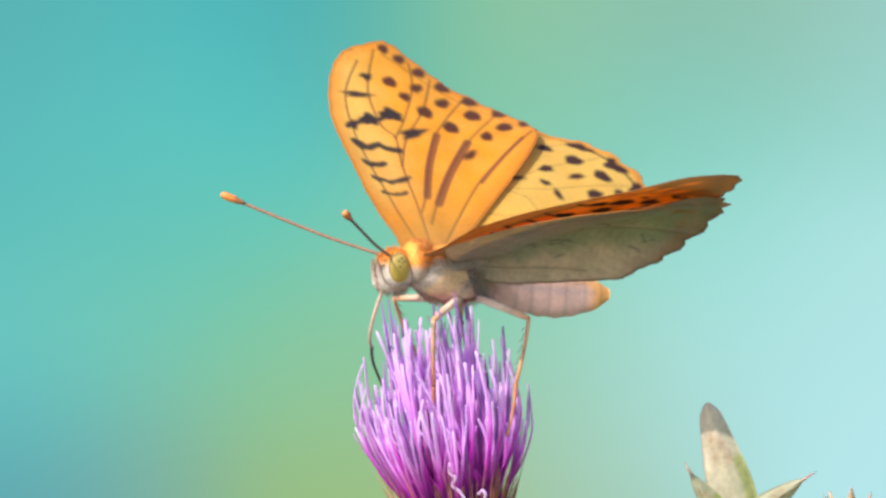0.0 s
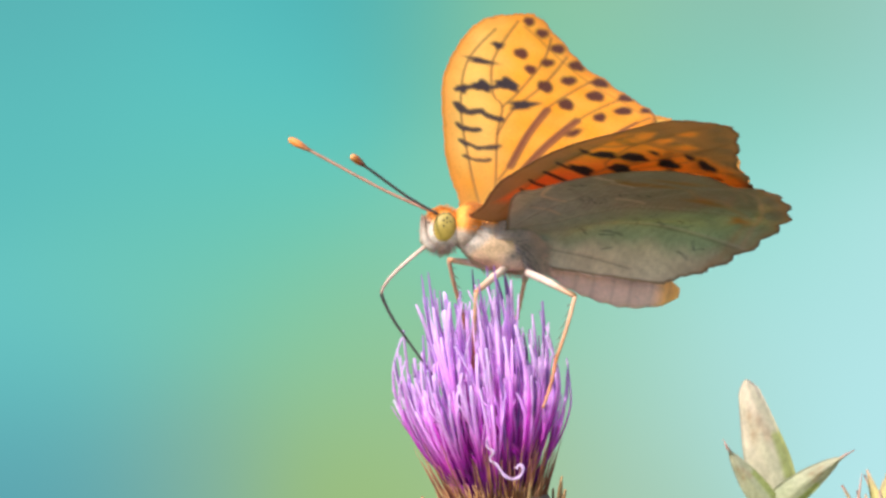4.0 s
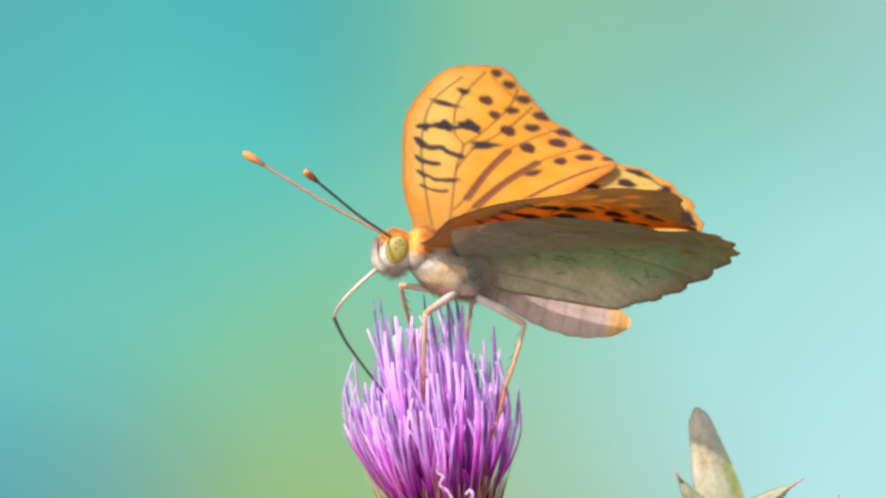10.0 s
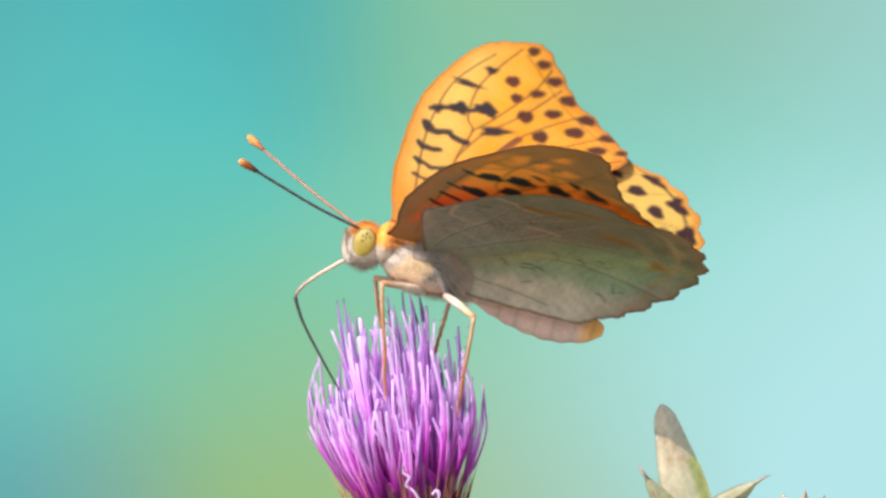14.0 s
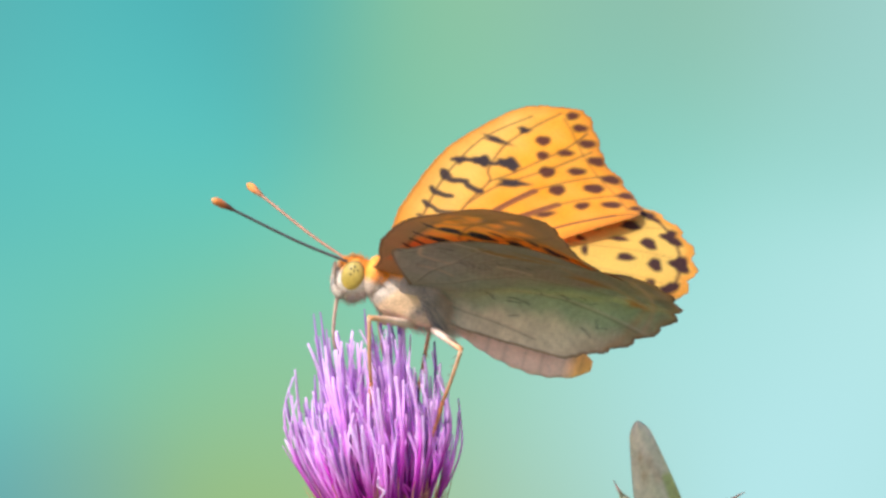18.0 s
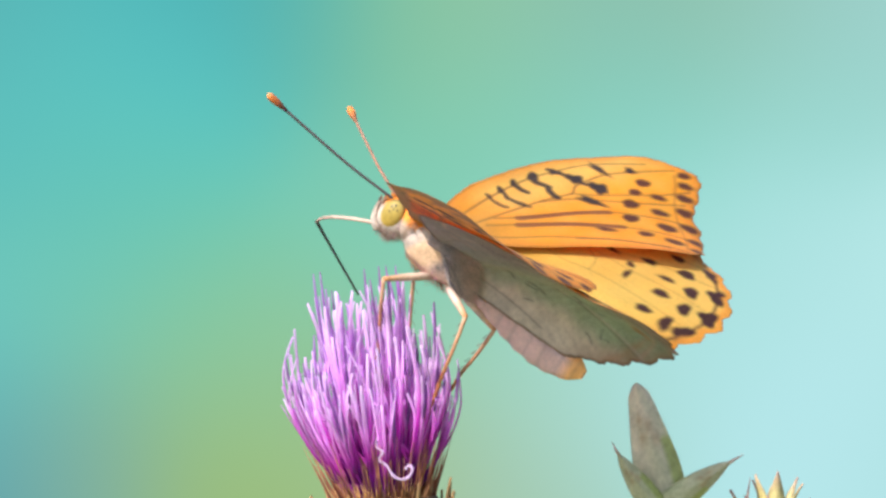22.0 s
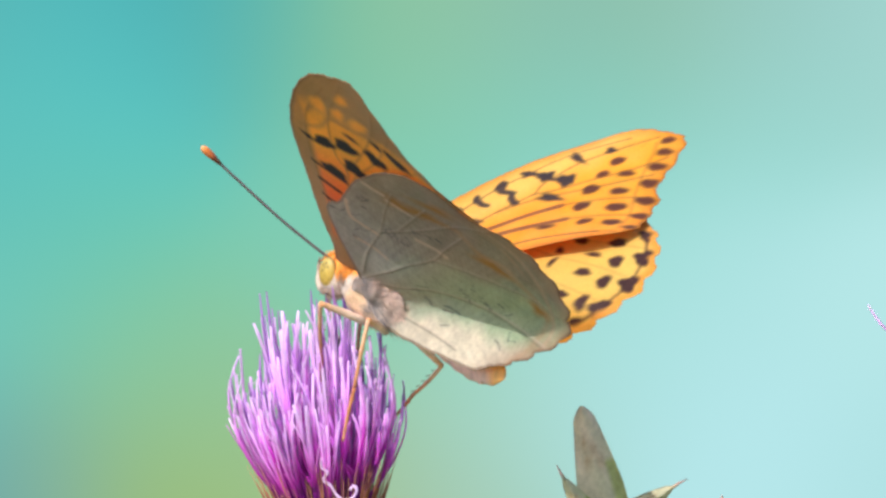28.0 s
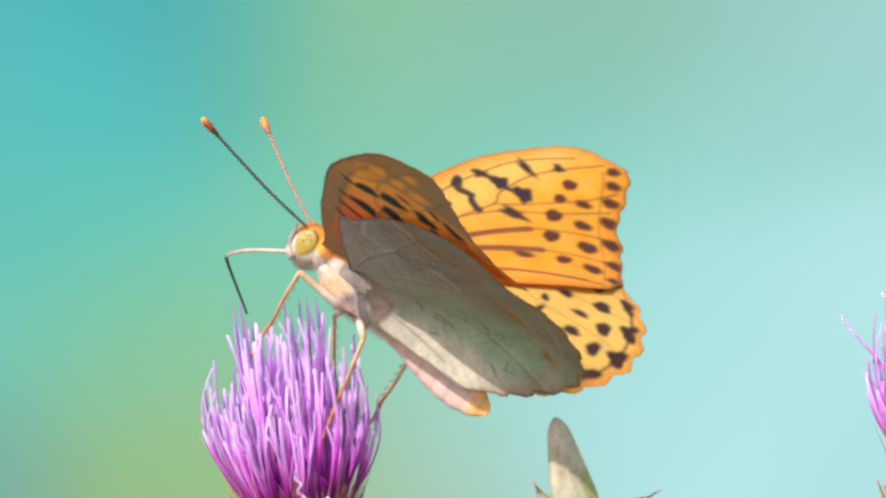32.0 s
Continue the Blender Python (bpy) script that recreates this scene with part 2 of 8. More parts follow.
def floret_mesh(q, rng):
    """One floret: a slim tube that splits into long narrow lobes; q is how far out on the head it grows."""
    s = Shape()
    r0, r1 = 3.2 * q, 7.9 * q + rng.uniform(-0.8, 0.6)
    high = 21.4 - 4.0 * q * q + rng.uniform(-6.5 if q > 0.7 else -3.0, 2.0)
    shade = rng.uniform(-0.1, 0.08)

    def at(k, dr=0.0, dt=0.0):
        r = r0 + (r1 - r0) * (1 - max(0.0, 1 - k) ** 1.75)
        return Vector((r + dr, dt, high * k))

    split = rng.uniform(0.16, 0.4) if q > 0.8 else rng.uniform(0.26, 0.6)
    ks = [split * i / 8 for i in range(9)]
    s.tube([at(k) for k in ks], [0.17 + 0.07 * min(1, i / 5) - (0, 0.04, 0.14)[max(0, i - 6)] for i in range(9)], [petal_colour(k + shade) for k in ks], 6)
    lobes = rng.choice((4, 5, 5))
    for j in range(lobes):
        w = 2 * math.pi * (j + rng.uniform(-0.3, 0.3)) / lobes
        reach = rng.uniform(0.25, 1.7) * (1 - 0.45 * q * max(0.0, math.cos(w)))
        top = 1.0 - rng.choice((0.3, 0.3, 0.5)) * rng.random() ** 1.3
        bend = rng.choice((0.3, 0.8, 2.2)) * rng.uniform(-1, 1)
        low = split * 0.8
        kk = [low + (top - low) * i / 8 for i in range(9)]
        path, rad, col = [], [], []
        wide = rng.uniform(0.13, 0.25)
        for i, k in enumerate(kk):
            u = i / 8
            g = 0.1 + reach * u ** 1.2
            path.append(at(k, g * math.cos(w) - abs(bend) * u * u * 0.3, g * math.sin(w) + bend * u ** 3))
            rad.append(wide * (0.75, 0.95, 1, 1, 1, 0.97, 0.94, 0.9, 0.6)[i])
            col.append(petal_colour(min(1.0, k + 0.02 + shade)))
        twist = rng.uniform(0, 6.28)
        s.tube(path, rad, col, 6, 0.42, (math.cos(twist), math.sin(twist), 0))
    if rng.random() < 0.6:
        kk = [split * 0.9 + (1.06 - split * 0.9) * i / 6 for i in range(7)]
        s.tube([at(k, rng.uniform(-0.1, 0.1), rng.uniform(-0.1, 0.1)) for k in kk], [0.15] * 6 + [0.06],
               [mixed((0.4, 0.16, 0.55), (0.5, 0.25, 0.62), i / 6) for i in range(7)], 5)
    return s.mesh("floret")


def bract_mesh(length, width, base_col, tip_col):
    """A narrow, keeled scale that ends in a spine; it grows along z and leans out along x."""
    s = Shape()
    n = 6
    for i in range(n):
        u = i / (n - 1)
        w = width * (1 - u) ** 0.8 * (0.75 + 0.9 * u * (1 - u)) + 0.05
        x = 0.12 * length * u * u
        c = mixed(base_col, tip_col, u ** 1.6)
        for dx, dy in ((0.0, -w / 2), (0.28 * (1 - u) + 0.05, 0.0), (0.0, w / 2), (-0.18, 0.0)):
            s.v.append(Vector((x + dx, dy, length * u)))
            s.c.append(c)
    for i in range(n - 1):
        for k in range(4):
            a = i * 4
            s.f.append((a + k, a + (k + 1) % 4, a + 4 + (k + 1) % 4, a + 4 + k))
    s.f.append((3, 2, 1, 0))
    s.f.append(tuple((n - 1) * 4 + k for k in range(4)))
    return s.mesh("bract")


def lathe_z(profile, colour, sides=20):
    s = Shape()
    for z, r in profile:
        for k in range(sides):
            w = 2 * math.pi * k / sides
            s.v.append(Vector((r * math.cos(w), r * math.sin(w), z)))
            s.c.append(colour)
    for i in range(len(profile) - 1):
        for k in range(sides):
            a = i * sides
            s.f.append((a + k, a + (k + 1) % sides, a + sides + (k + 1) % sides, a + sides + k))
    s.f.append(tuple(reversed(range(sides))))
    s.f.append(tuple((len(profile) - 1) * sides + k for k in range(sides)))
    return s.mesh("cup")


def cup_radius(z):
    """Radius of the spiny cup below the florets, z in mm below their foot."""
    u = min(max(-z / 17, 0), 1)
    return 4.3 + 2.6 * math.sin(math.pi * min(1, u * 1.25) ** 0.9) * (1 - 0.25 * u) - 2.6 * max(0, u - 0.75) * 4 * 0.5


def stem_mesh(foot, top, radius):
    """A ribbed stalk from top (mm, in the thing's space) down to foot."""
    s = Shape()
    a, b = Vector(top), Vector(foot)
    n, sides = 30, 14
    for i in range(n + 1):
        u = i / n
        p = a.lerp(b, u) + Vector((8 * math.sin(u * 3.1), 4 * math.sin(u * 5), 0)) * (u * (1 - u)) * 4
        for k in range(sides):
            w = 2 * math.pi * k / sides
            r = radius * (1 + 0.5 * u) * (1.0 if k % 2 else 0.86)
            s.v.append(p + Vector((r * math.cos(w), r * math.sin(w), 0)))
            s.c.append((0.16, 0.2, 0.07))
    for i in range(n):
        for k in range(sides):
            q = i * sides
            s.f.append((q + k, q + sides + k, q + sides + (k + 1) % sides, q + (k + 1) % sides))
    return s.mesh("stem")


def spiny_cup(parent, rows, rng, base_col, tip_col, size=1.0):
    cup = part("cup", lathe_z([(z, cup_radius(z) * 0.93) for z in np.linspace(-17, -2.2, 14)], mixed(base_col, (0.1, 0.06, 0.05), 0.4)), BRACT, parent,
               "brown-green scaly cup below the florets")
    kinds = [bract_mesh(5.2, 1.5, base_col, tip_col), bract_mesh(4.2, 1.7, base_col, tip_col)]
    for i in range(rows):
        z = -16.8 + 10.6 * i / (rows - 1)
        count = 16 if i < rows - 2 else 24
        for k in range(count):
            w = 2 * math.pi * (k + 0.5 * (i % 2) + rng.uniform(-0.12, 0.12)) / count
            r = cup_radius(z) * 0.96
            o = part("bract", kinds[(i + k) % 2], BRACT, cup)
            lean = 8 + rng.uniform(-8, 12) - 1.5 * i
            o.matrix_basis = Matrix.Rotation(w, 4, "Z") @ Matrix.Translation((r * MM, 0, z * MM)) @ Matrix.Rotation(radians(lean), 4, "Y") @ Matrix.Scale(
                size * rng.uniform(0.85, 1.15), 4)
    return cup


def thistle_flower(place, lean, turn, foot):
    rng = random.Random(7)
    t = new("thistle_flower")
    t.matrix_basis = Matrix.Translation(place) @ Matrix.Rotation(radians(lean), 4, "Y") @ Matrix.Rotation(radians(turn), 4, "Z")
    tagged(t, "purple thistle flower head on a ribbed green stem", "flower", "thistle flowers")
    head = part("flower_disc", lathe_z([(-2.6, 3.4), (-1.8, 3.6), (-1.1, 2.9), (-0.7, 1.4), (-0.6, 0.2)], (0.2, 0.08, 0.14)), BRACT, t)
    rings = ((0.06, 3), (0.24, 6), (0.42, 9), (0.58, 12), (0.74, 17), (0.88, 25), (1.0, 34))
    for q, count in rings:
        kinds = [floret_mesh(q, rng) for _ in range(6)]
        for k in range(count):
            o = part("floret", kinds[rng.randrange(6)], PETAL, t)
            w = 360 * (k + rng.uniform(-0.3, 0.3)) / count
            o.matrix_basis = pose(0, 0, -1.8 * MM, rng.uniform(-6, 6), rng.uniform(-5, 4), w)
    for k in range(26):
        s = Shape()
        side, high = rng.uniform(-1.2, 1.2), rng.uniform(12.0, 17.5)
        out = rng.uniform(7.6, 9.3)
        path = spline([(3.3, 0, 0), (out - 2.2, 0.1 * side, high * 0.3), (out - 0.3, 0.4 * side, high * 0.58), (out, 0.8 * side, high * 0.8),
                       (out - rng.uniform(-0.6, 1.3), 1.2 * side, high)], 16)
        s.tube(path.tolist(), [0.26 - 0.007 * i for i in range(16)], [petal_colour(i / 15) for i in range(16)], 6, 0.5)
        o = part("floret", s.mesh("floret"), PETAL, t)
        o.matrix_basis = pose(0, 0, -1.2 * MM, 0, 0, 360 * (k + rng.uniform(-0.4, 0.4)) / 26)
    s = Shape()
    for _ in range(420):
        w, r, ln = rng.uniform(0, 6.283), rng.uniform(3.4, 4.7), rng.choice((3.0, 3.0, 6.5)) * rng.uniform(0.6, 1.25)
        d = Vector((math.cos(w), math.sin(w), 0))
        side = Vector((-math.sin(w), math.cos(w), 0)) * rng.uniform(-0.8, 0.8)
        p = d * r + Vector((0, 0, -3.6))
        s.tube([p, p + d * ln * 0.22 + side * 0.4 + Vector((0, 0, ln * 0.5)), p + d * ln * 0.42 + side + Vector((0, 0, ln))], [0.11, 0.08, 0.02],
               [(0.16, 0.06, 0.035), (0.36, 0.15, 0.06), (0.6, 0.3, 0.13)] if ln < 4 else [(0.14, 0.04, 0.04), (0.26, 0.08, 0.05), (0.4, 0.16, 0.09)], 3)
    tagged(part("bristles", s.mesh("bristles"), BRACT, t, "tan bristles round the florets' foot"), kind="stuff")
    s = Shape()
    for _ in range(260):
        w, z = rng.uniform(0, 6.283), rng.uniform(1.5, 13)
        r = 3.4 + 4.4 * (1 - max(0.0, 1 - z / 19) ** 1.75) + rng.uniform(-0.4, 0.35)
        p = Vector((r * math.cos(w), r * math.sin(w), z))
        g = rng.uniform(0.05, 0.1)
        s.tube([p, p + Vector((0, 0, g * 1.6))], [g, g * 0.8], [(0.92, 0.86, 0.95)] * 2, 5)
    tagged(part("pollen", s.mesh("pollen"), FIBRE, t, "pale pollen grains on the florets"), kind="stuff")
    # the curled pale fibre at the florets' foot
    s = Shape()
    pts = spline([(0.2, -6.2, 4.6), (-0.1, -6.5, 3.6), (0.5, -6.6, 3.0), (0.0, -6.5, 2.3), (0.7, -6.6, 1.6), (1.2, -6.7, 0.6), (1.9, -6.7, 0.1),
                  (2.7, -6.6, 0.2), (3.2, -6.5, 0.9), (2.9, -6.4, 1.4), (2.5, -6.4, 1.0)], 40)
    s.tube([tuple(p) for p in pts], [0.15 + 0.03 * math.sin(i) for i in range(40)], [(0.7, 0.5, 0.75)] * 40, 6)
    fibre = part("curled_fibre", s.mesh("curled_fibre"), FIBRE, t, "pale curled fibre")
    fibre.matrix_basis = pose(0, 0, 0, 0, 0, -turn)
    spiny_cup(t, 7, rng, (0.2, 0.13, 0.06), (0.42, 0.24, 0.1))
    part("stem", stem_mesh(foot, (0, 0, -16.5), 1.9), STEM, t)
    return t


def leaf_lobe_mesh(length, width, green, tan, spine):
    """A thick, slightly folded leaf lobe with a midrib and a spiny tip; it grows along z, its face looks to -y."""
    nu, nv = 26, 11
    s = Shape()
    rng = random.Random(int(length * 10))
    for side in (0, 1):
        for i in range(nu):
            u = 1 - (1 - i / (nu - 1)) ** 1.7
            if spine:
                w = width * 0.5 * (0.8 + 0.2 * math.sin(math.pi * u)) * math.sqrt(max(0.0, 1 - (max(0.0, u - 0.1) / 0.9) ** 1.1)) + 0.03
            else:
                w = width * 0.5 * (1 - 0.66 * max(0.0, (u - 0.4) / 0.6) ** 1.2) * math.sqrt(min(1.0, (1 - u) / 0.08)) + 0.03
            for j in range(nv):
                v = 2 * j / (nv - 1) - 1
                y = 0.16 * width * v * v + 0.04 * length * u * u - 0.12 * math.exp(-(v / 0.12) ** 2)
                x = w * v + (0.05 if spine else 0.01) * length * u * u
                rough = 0.03 * math.sin(9 * u + 4 * v) + 0.03 * math.sin(23 * u - 7 * v)
                s.v.append(Vector((x, y + rough + (0.22 if side else 0.0), length * u)))
                mottled = 0.5 + 0.5 * math.sin(5.3 * u + 2.2 * v) * math.sin(3.1 * v + 7 * u)
                c = mixed(green, tan, (0.25 + 0.85 * u) * (0.65 + 0.5 * mottled))
                for pu, pv in ((0.62, -0.35), (0.6, 0.3), (0.75, -0.4), (0.7, 0.1)):
                    c = mixed(c, (0.36, 0.18, 0.08), 0.6 * math.exp(-((u - pu) / 0.05) ** 2 - ((v - pv) / 0.2) ** 2))
                if v > 0.45 and u < 0.6:
                    c = mixed(c, (0.28, 0.32, 0.05), 0.7)
                s.c.append(c)
    m = nu * nv
    for i in range(nu - 1):
        for j in range(nv - 1):
            a = i * nv + j
            s.f.append((a, a + 1, a + nv + 1, a + nv))
            s.f.append((m + a, m + a + nv, m + a + nv + 1, m + a + 1))
    edge = [i * nv for i in range(nu)] + [(nu - 1) * nv + j for j in range(1, nv)] + [i * nv + nv - 1 for i in range(nu - 2, -1, -1)]
    for a, b in zip(edge, edge[1:]):
        s.f.append((b, a, m + a, m + b))
    if spine:
        top = Vector((0.05 * length, 0.04 * length + 0.1, length * 0.97))
        s.tube([top, top + Vector((0.1, 0.1, spine * 0.5)), top + Vector((0.3, 0.1, spine))], [0.22, 0.13, 0.03],
               [tan, (0.55, 0.3, 0.25), (0.55, 0.35, 0.3)], 6)
    return s.mesh("leaf_lobe")


def thistle_bud():
    rng = random.Random(11)
    green, tan = (0.4, 0.42, 0.22), (0.66, 0.54, 0.4)
    t = new("thistle_bud")
    t.location = BUD_PLACE
    tagged(t, "unopened yellow-green spiny thistle bud with pale leaf lobes", "thistle bud")
    # leaf beside the bud
    rib = Shape()
    rib.tube([(-11.6, -0.4, -26), (-11.4, -0.2, -14), (-11.2, 0.4, -4), (-11.4, 0.8, 1)], [1.1, 0.8, 0.5, 0.2], [(0.3, 0.34, 0.16)] * 4, 8)
    leaf = part("leaf", rib.mesh("leaf"), LEAF, t, "pale green thistle leaf with tan tips")
    for x, y, z, length, width, rx, ry, spine in ((-10.2, 0.2, 0.5, 14.6, 4.7, -4, -16, 0.0), (-11.4, -0.4, 1.6, 7.2, 2.9, 10, -40, 1.8),
                                                  (-11.2, -0.3, 1.9, 8.0, 3.2, 8, 49, 2.0), (-10.0, 0.8, -2.0, 5.5, 2.0, -10, 74, 1.5), (-12.6, 0.3, -3.4, 5.0, 2.0, 4, -64, 1.6)):
        o = part("leaf_lobe", leaf_lobe_mesh(length, width, green, tan if length > 10 else (0.5, 0.46, 0.3), spine), LEAF, leaf)
        o.matrix_basis = pose(x * MM, y * MM, z * MM, rx, ry, 0)
    for x, z, ry, ln in ((-3.2, 1.0, 6, 4.5), (-9.6, -1.5, -30, 3.5)):
        sp = Shape()
        sp.tube([(0, 0, 0), (0.05, 0, ln * 0.5), (0.1, 0, ln)], [0.24, 0.15, 0.03], [(0.5, 0.42, 0.25), (0.6, 0.35, 0.28), (0.65, 0.42, 0.36)], 6)
        o = part("spine", sp.mesh("spine"), LEAF, leaf)
        o.matrix_basis = pose(x * MM, -0.5 * MM, z * MM, 0, ry, 0)
    body = part("bud_body", lathe_z([(-16, 1.6), (-14, 3.2), (-10, 5.0), (-5, 5.3), (-1.5, 4.4), (0.5, 2.6), (1.2, 0.5)], (0.3, 0.3, 0.1)), BRACT, t)
    body.location = (0, 0, 0.7 * MM)
    kinds = [bract_mesh(3.9, 2.7, (0.56, 0.5, 0.16), (0.5, 0.32, 0.22)), bract_mesh(4.4, 2.3, (0.6, 0.54, 0.2), (0.42, 0.24, 0.2))]
    for i in range(8):
        z = -13 + 14.0 * i / 7
        r = (4.4, 5.1, 5.3, 5.1, 4.6, 3.7, 2.5, 1.1)[i]
        count = (12, 13, 14, 15, 15, 13, 10, 6)[i]
        for k in range(count):
            w = 360 * (k + 0.5 * (i % 2) + rng.uniform(-0.15, 0.15)) / count
            o = part("bract", kinds[(i + k) % 2], BRACT, body)
            o.matrix_basis = pose(0, 0, 0, 0, 0, w) @ pose(r * 0.92 * MM, 0, z * MM, 0, 22 + rng.uniform(-10, 16) - 2 * i, 0) @ Matrix.Scale(rng.uniform(0.8, 1.15), 4)
    part("stem", stem_mesh((-6, 2, -BUD_PLACE[2] / MM - 2), (0, 0, -15.5), 1.6), STEM, t)
    part("leaf_stalk", stem_mesh((-6, 2, -BUD_PLACE[2] / MM - 2), (-11.6, -0.4, -24), 1.3), STEM, t)
    return t


# ---------------------------------------------------------------- butterfly
FORE_OUTLINE = [(-0.3, -4.1), (2.2, -4.6), (7.5, -6.1), (12.5, -6.5), (16.8, -6.7), (21.2, -6.5), (25.9, -5.3), (29.6, -3.7), (31.9, -1.7), (33.0, 0.9),
                (33.8, 3.5), (31.9, 5.4), (29.8, 7.0), (27.1, 8.8), (25.5, 11.3), (22.9, 13.8), (20.9, 15.5), (18.5, 16.0), (16.2, 14.9), (12.5, 12.1),
                (8.0, 8.2), (4.0, 4.6), (0.9, 1.6)]
HIND_OUTLINE = [(0.1, -1.6), (0.2, -11.0), (2.8, -13.0), (7.3, -17.2), (13.6, -20.1), (18.5, -19.1), (21.4, -16.1), (24.7, -13.3), (27.2, -9.7), (28.2, -5.4),
                (26.9, -1.4), (23.8, 1.4), (20.7, 3.5), (18.1, 4.7), (16.1, 5.6), (11.4, 5.6), (6.0, 4.8), (2.5, 3.4), (0.4, 2.4)]
FORE_VEINS = [
    [(2, -2.4), (8, -3.6), (16, -4.6), (24, -4.0), (30, -1.0)],
    [(1, -1), (6.2, -0.8), (13.2, -0.7), (17.6, -0.2), (19.5, -1.2), (25, -1.2), (32, 1.5)],
    [(17.6, -0.2), (20.5, 1.6), (26, 4.2), (30.5, 5.2)],
    [(13.2, -0.7), (17.5, 1.0), (22.1, 4.2), (27.8, 6.9)],
    [(6.2, -0.6), (9.2, 0.8), (13.5, 2.3), (18.4, 4.6), (24.5, 9.6)],
    [(4.5, 0), (8.1, 1.8), (12, 4.1), (16.1, 6.9), (22, 12.6)],
    [(1.5, 0.6), (9.8, 6.4), (14.5, 10.9), (18.6, 15.4)],
]
HIND_VEINS = [
    [(0.5, -3), (4, -8), (12, -13.5), (22, -14)],
    [(0.5, -2), (6, -6.5), (11, -8.5), (18, -10.5), (26.4, -11)],
    [(11, -8.5), (16, -7.2), (22, -6.8), (28, -6)],
    [(6, -6.5), (10, -4.5), (13.5, -4.2), (20, -3.2), (27.4, -1.8)],
    [(13.5, -4.2), (13.2, -6.5), (11, -8.5)],
    [(1, -1), (7, -0.8), (14, 0.2), (24.8, 3)],
    [(1, 0), (7, 2.0), (14, 4.2), (21.5, 7)],
    [(1, 1), (6, 4.2), (11, 7.5), (15, 11)],
]
HIND_UNDER_VEINS = [
    [(0.3, -1.4), (7.1, -4.6), (11.4, -6.4), (13.8, -8.4), (17.4, -11.2)],
    [(1.0, -2.6), (2.9, -5.7), (6.1, -9.2), (8.5, -12.8), (11.0, -16.0)],
    [(11.4, -6.4), (16.1, -5.5), (22.8, -4.5), (26.1, -3.1)],
    [(2.0, -1.0), (8, -1.4), (14.4, -0.6), (24.6, 0.8)],
    [(8.8, -10.0), (11.8, -12.4), (14.8, -14.8)],
    [(1.0, 0.8), (6.0, 2.6), (13, 4.4)],
    [(6.1, -9.2), (12, -10.8), (18.4, -13.4), (22.4, -14.2)],
]
# spots of the upper side: middle, half axes, turn
FORE_SPOTS_EDGE = [(32.3, 2.7, 0.75, 0.55, 20), (30.9, 4.2, 0.8, 0.6, 40), (28.9, 5.9, 0.9, 0.65, 40), (26.7, 8.0, 0.95, 0.75, 45), (24.6, 10.5, 0.95, 0.75, 50),
                   (22.5, 13.2, 0.9, 0.7, 50), (20.3, 15.2, 0.7, 0.5, 50)]
FORE_SPOTS_INNER = [(26.7, 1.8, 0.8, 0.75, 0), (26.0, 4.7, 0.85, 0.55, 50), (23.7, 7.0, 0.95, 0.65, 50), (21.7, 9.8, 1.05, 0.85, 45), (19.6, 12.7, 1.0, 0.7, 60),
                    (24.3, 2.8, 0.7, 0.6, 0), (21.9, 4.4, 0.9, 0.8, 0), (19.5, 6.6, 0.9, 0.8, 0), (17.9, 10.1, 0.8, 0.6, 30), (14.9, 7.3, 1.0, 0.45, 50)]
FORE_SPOTS_BAND = [(19.5, -4.5, 0.6, 0.5, 0), (20.4, -2.4, 0.8, 0.85, 0), (21.3, 0.3, 0.85, 1.05, 20), (18.4, 2.0, 0.6, 1.35, -20), (24.4, -2.6, 0.45, 1.3, 8),
                   (27.4, -0.7, 0.5, 0.6, 0)]
FORE_BARS = [([(19.3, -5.0), (20.0, -3.6), (20.6, -2.3), (20.4, -1.2), (21.4, 0.0), (21.3, 1.2)], 0.3), ([(16.8, -5.1), (15.9, -4.0), (16.3, -2.5), (15.8, -1.5), (15.5, -0.5)], 0.42), ([(13.6, -4.9), (13.1, -3.9), (13.4, -2.8)], 0.34),
             ([(11.1, -4.6), (10.6, -2.8), (11.3, -0.8)], 0.3), ([(8.9, -4.1), (8.7, -2.8), (9.0, -1.6)], 0.22)]
FORE_BRANDS = [([(8.6, 0.7), (13.5, 2.4), (18.2, 4.6)], 0.42), ([(7.6, 1.7), (12, 4.2), (17.0, 7.7)], 0.46), ([(10.5, 7.2), (14.5, 11.0), (17.4, 13.9)], 0.2)]
# spots of the hindwing's upper side
HIND_SPOTS_EDGE = [(20.4, -16.7, 1.15, 0.65, 40), (23.5, -13.3, 1.35, 0.85, 52), (25.8, -9.5, 1.3, 1.0, 66), (26.7, -5.5, 1.25, 1.0, 88),
                   (25.7, -1.5, 1.25, 0.9, 110), (23.2, 0.9, 1.1, 0.7, 130)]
HIND_SPOTS_INNER = [(19.4, -13.7, 0.8, 0.62, 30), (21.5, -11.1, 0.95, 0.78, 20), (23.4, -8.1, 1.0, 0.72, 60), (24.1, -4.9, 1.0, 0.66, 80), (23.6, -1.6, 1.0, 0.6, 95),
                    (17.6, -10.3, 0.8, 0.5, 0), (20.4, -8.5, 0.9, 0.42, 0), (21.1, -5.6, 0.9, 0.6, 0), (20.9, -1.9, 0.85, 0.55, 0), (13.6, -9.6, 0.9, 0.32, 20),
                    (16.4, -8.2, 0.6, 0.38, 50), (16.9, -6.2, 0.34, 0.8, 0)]


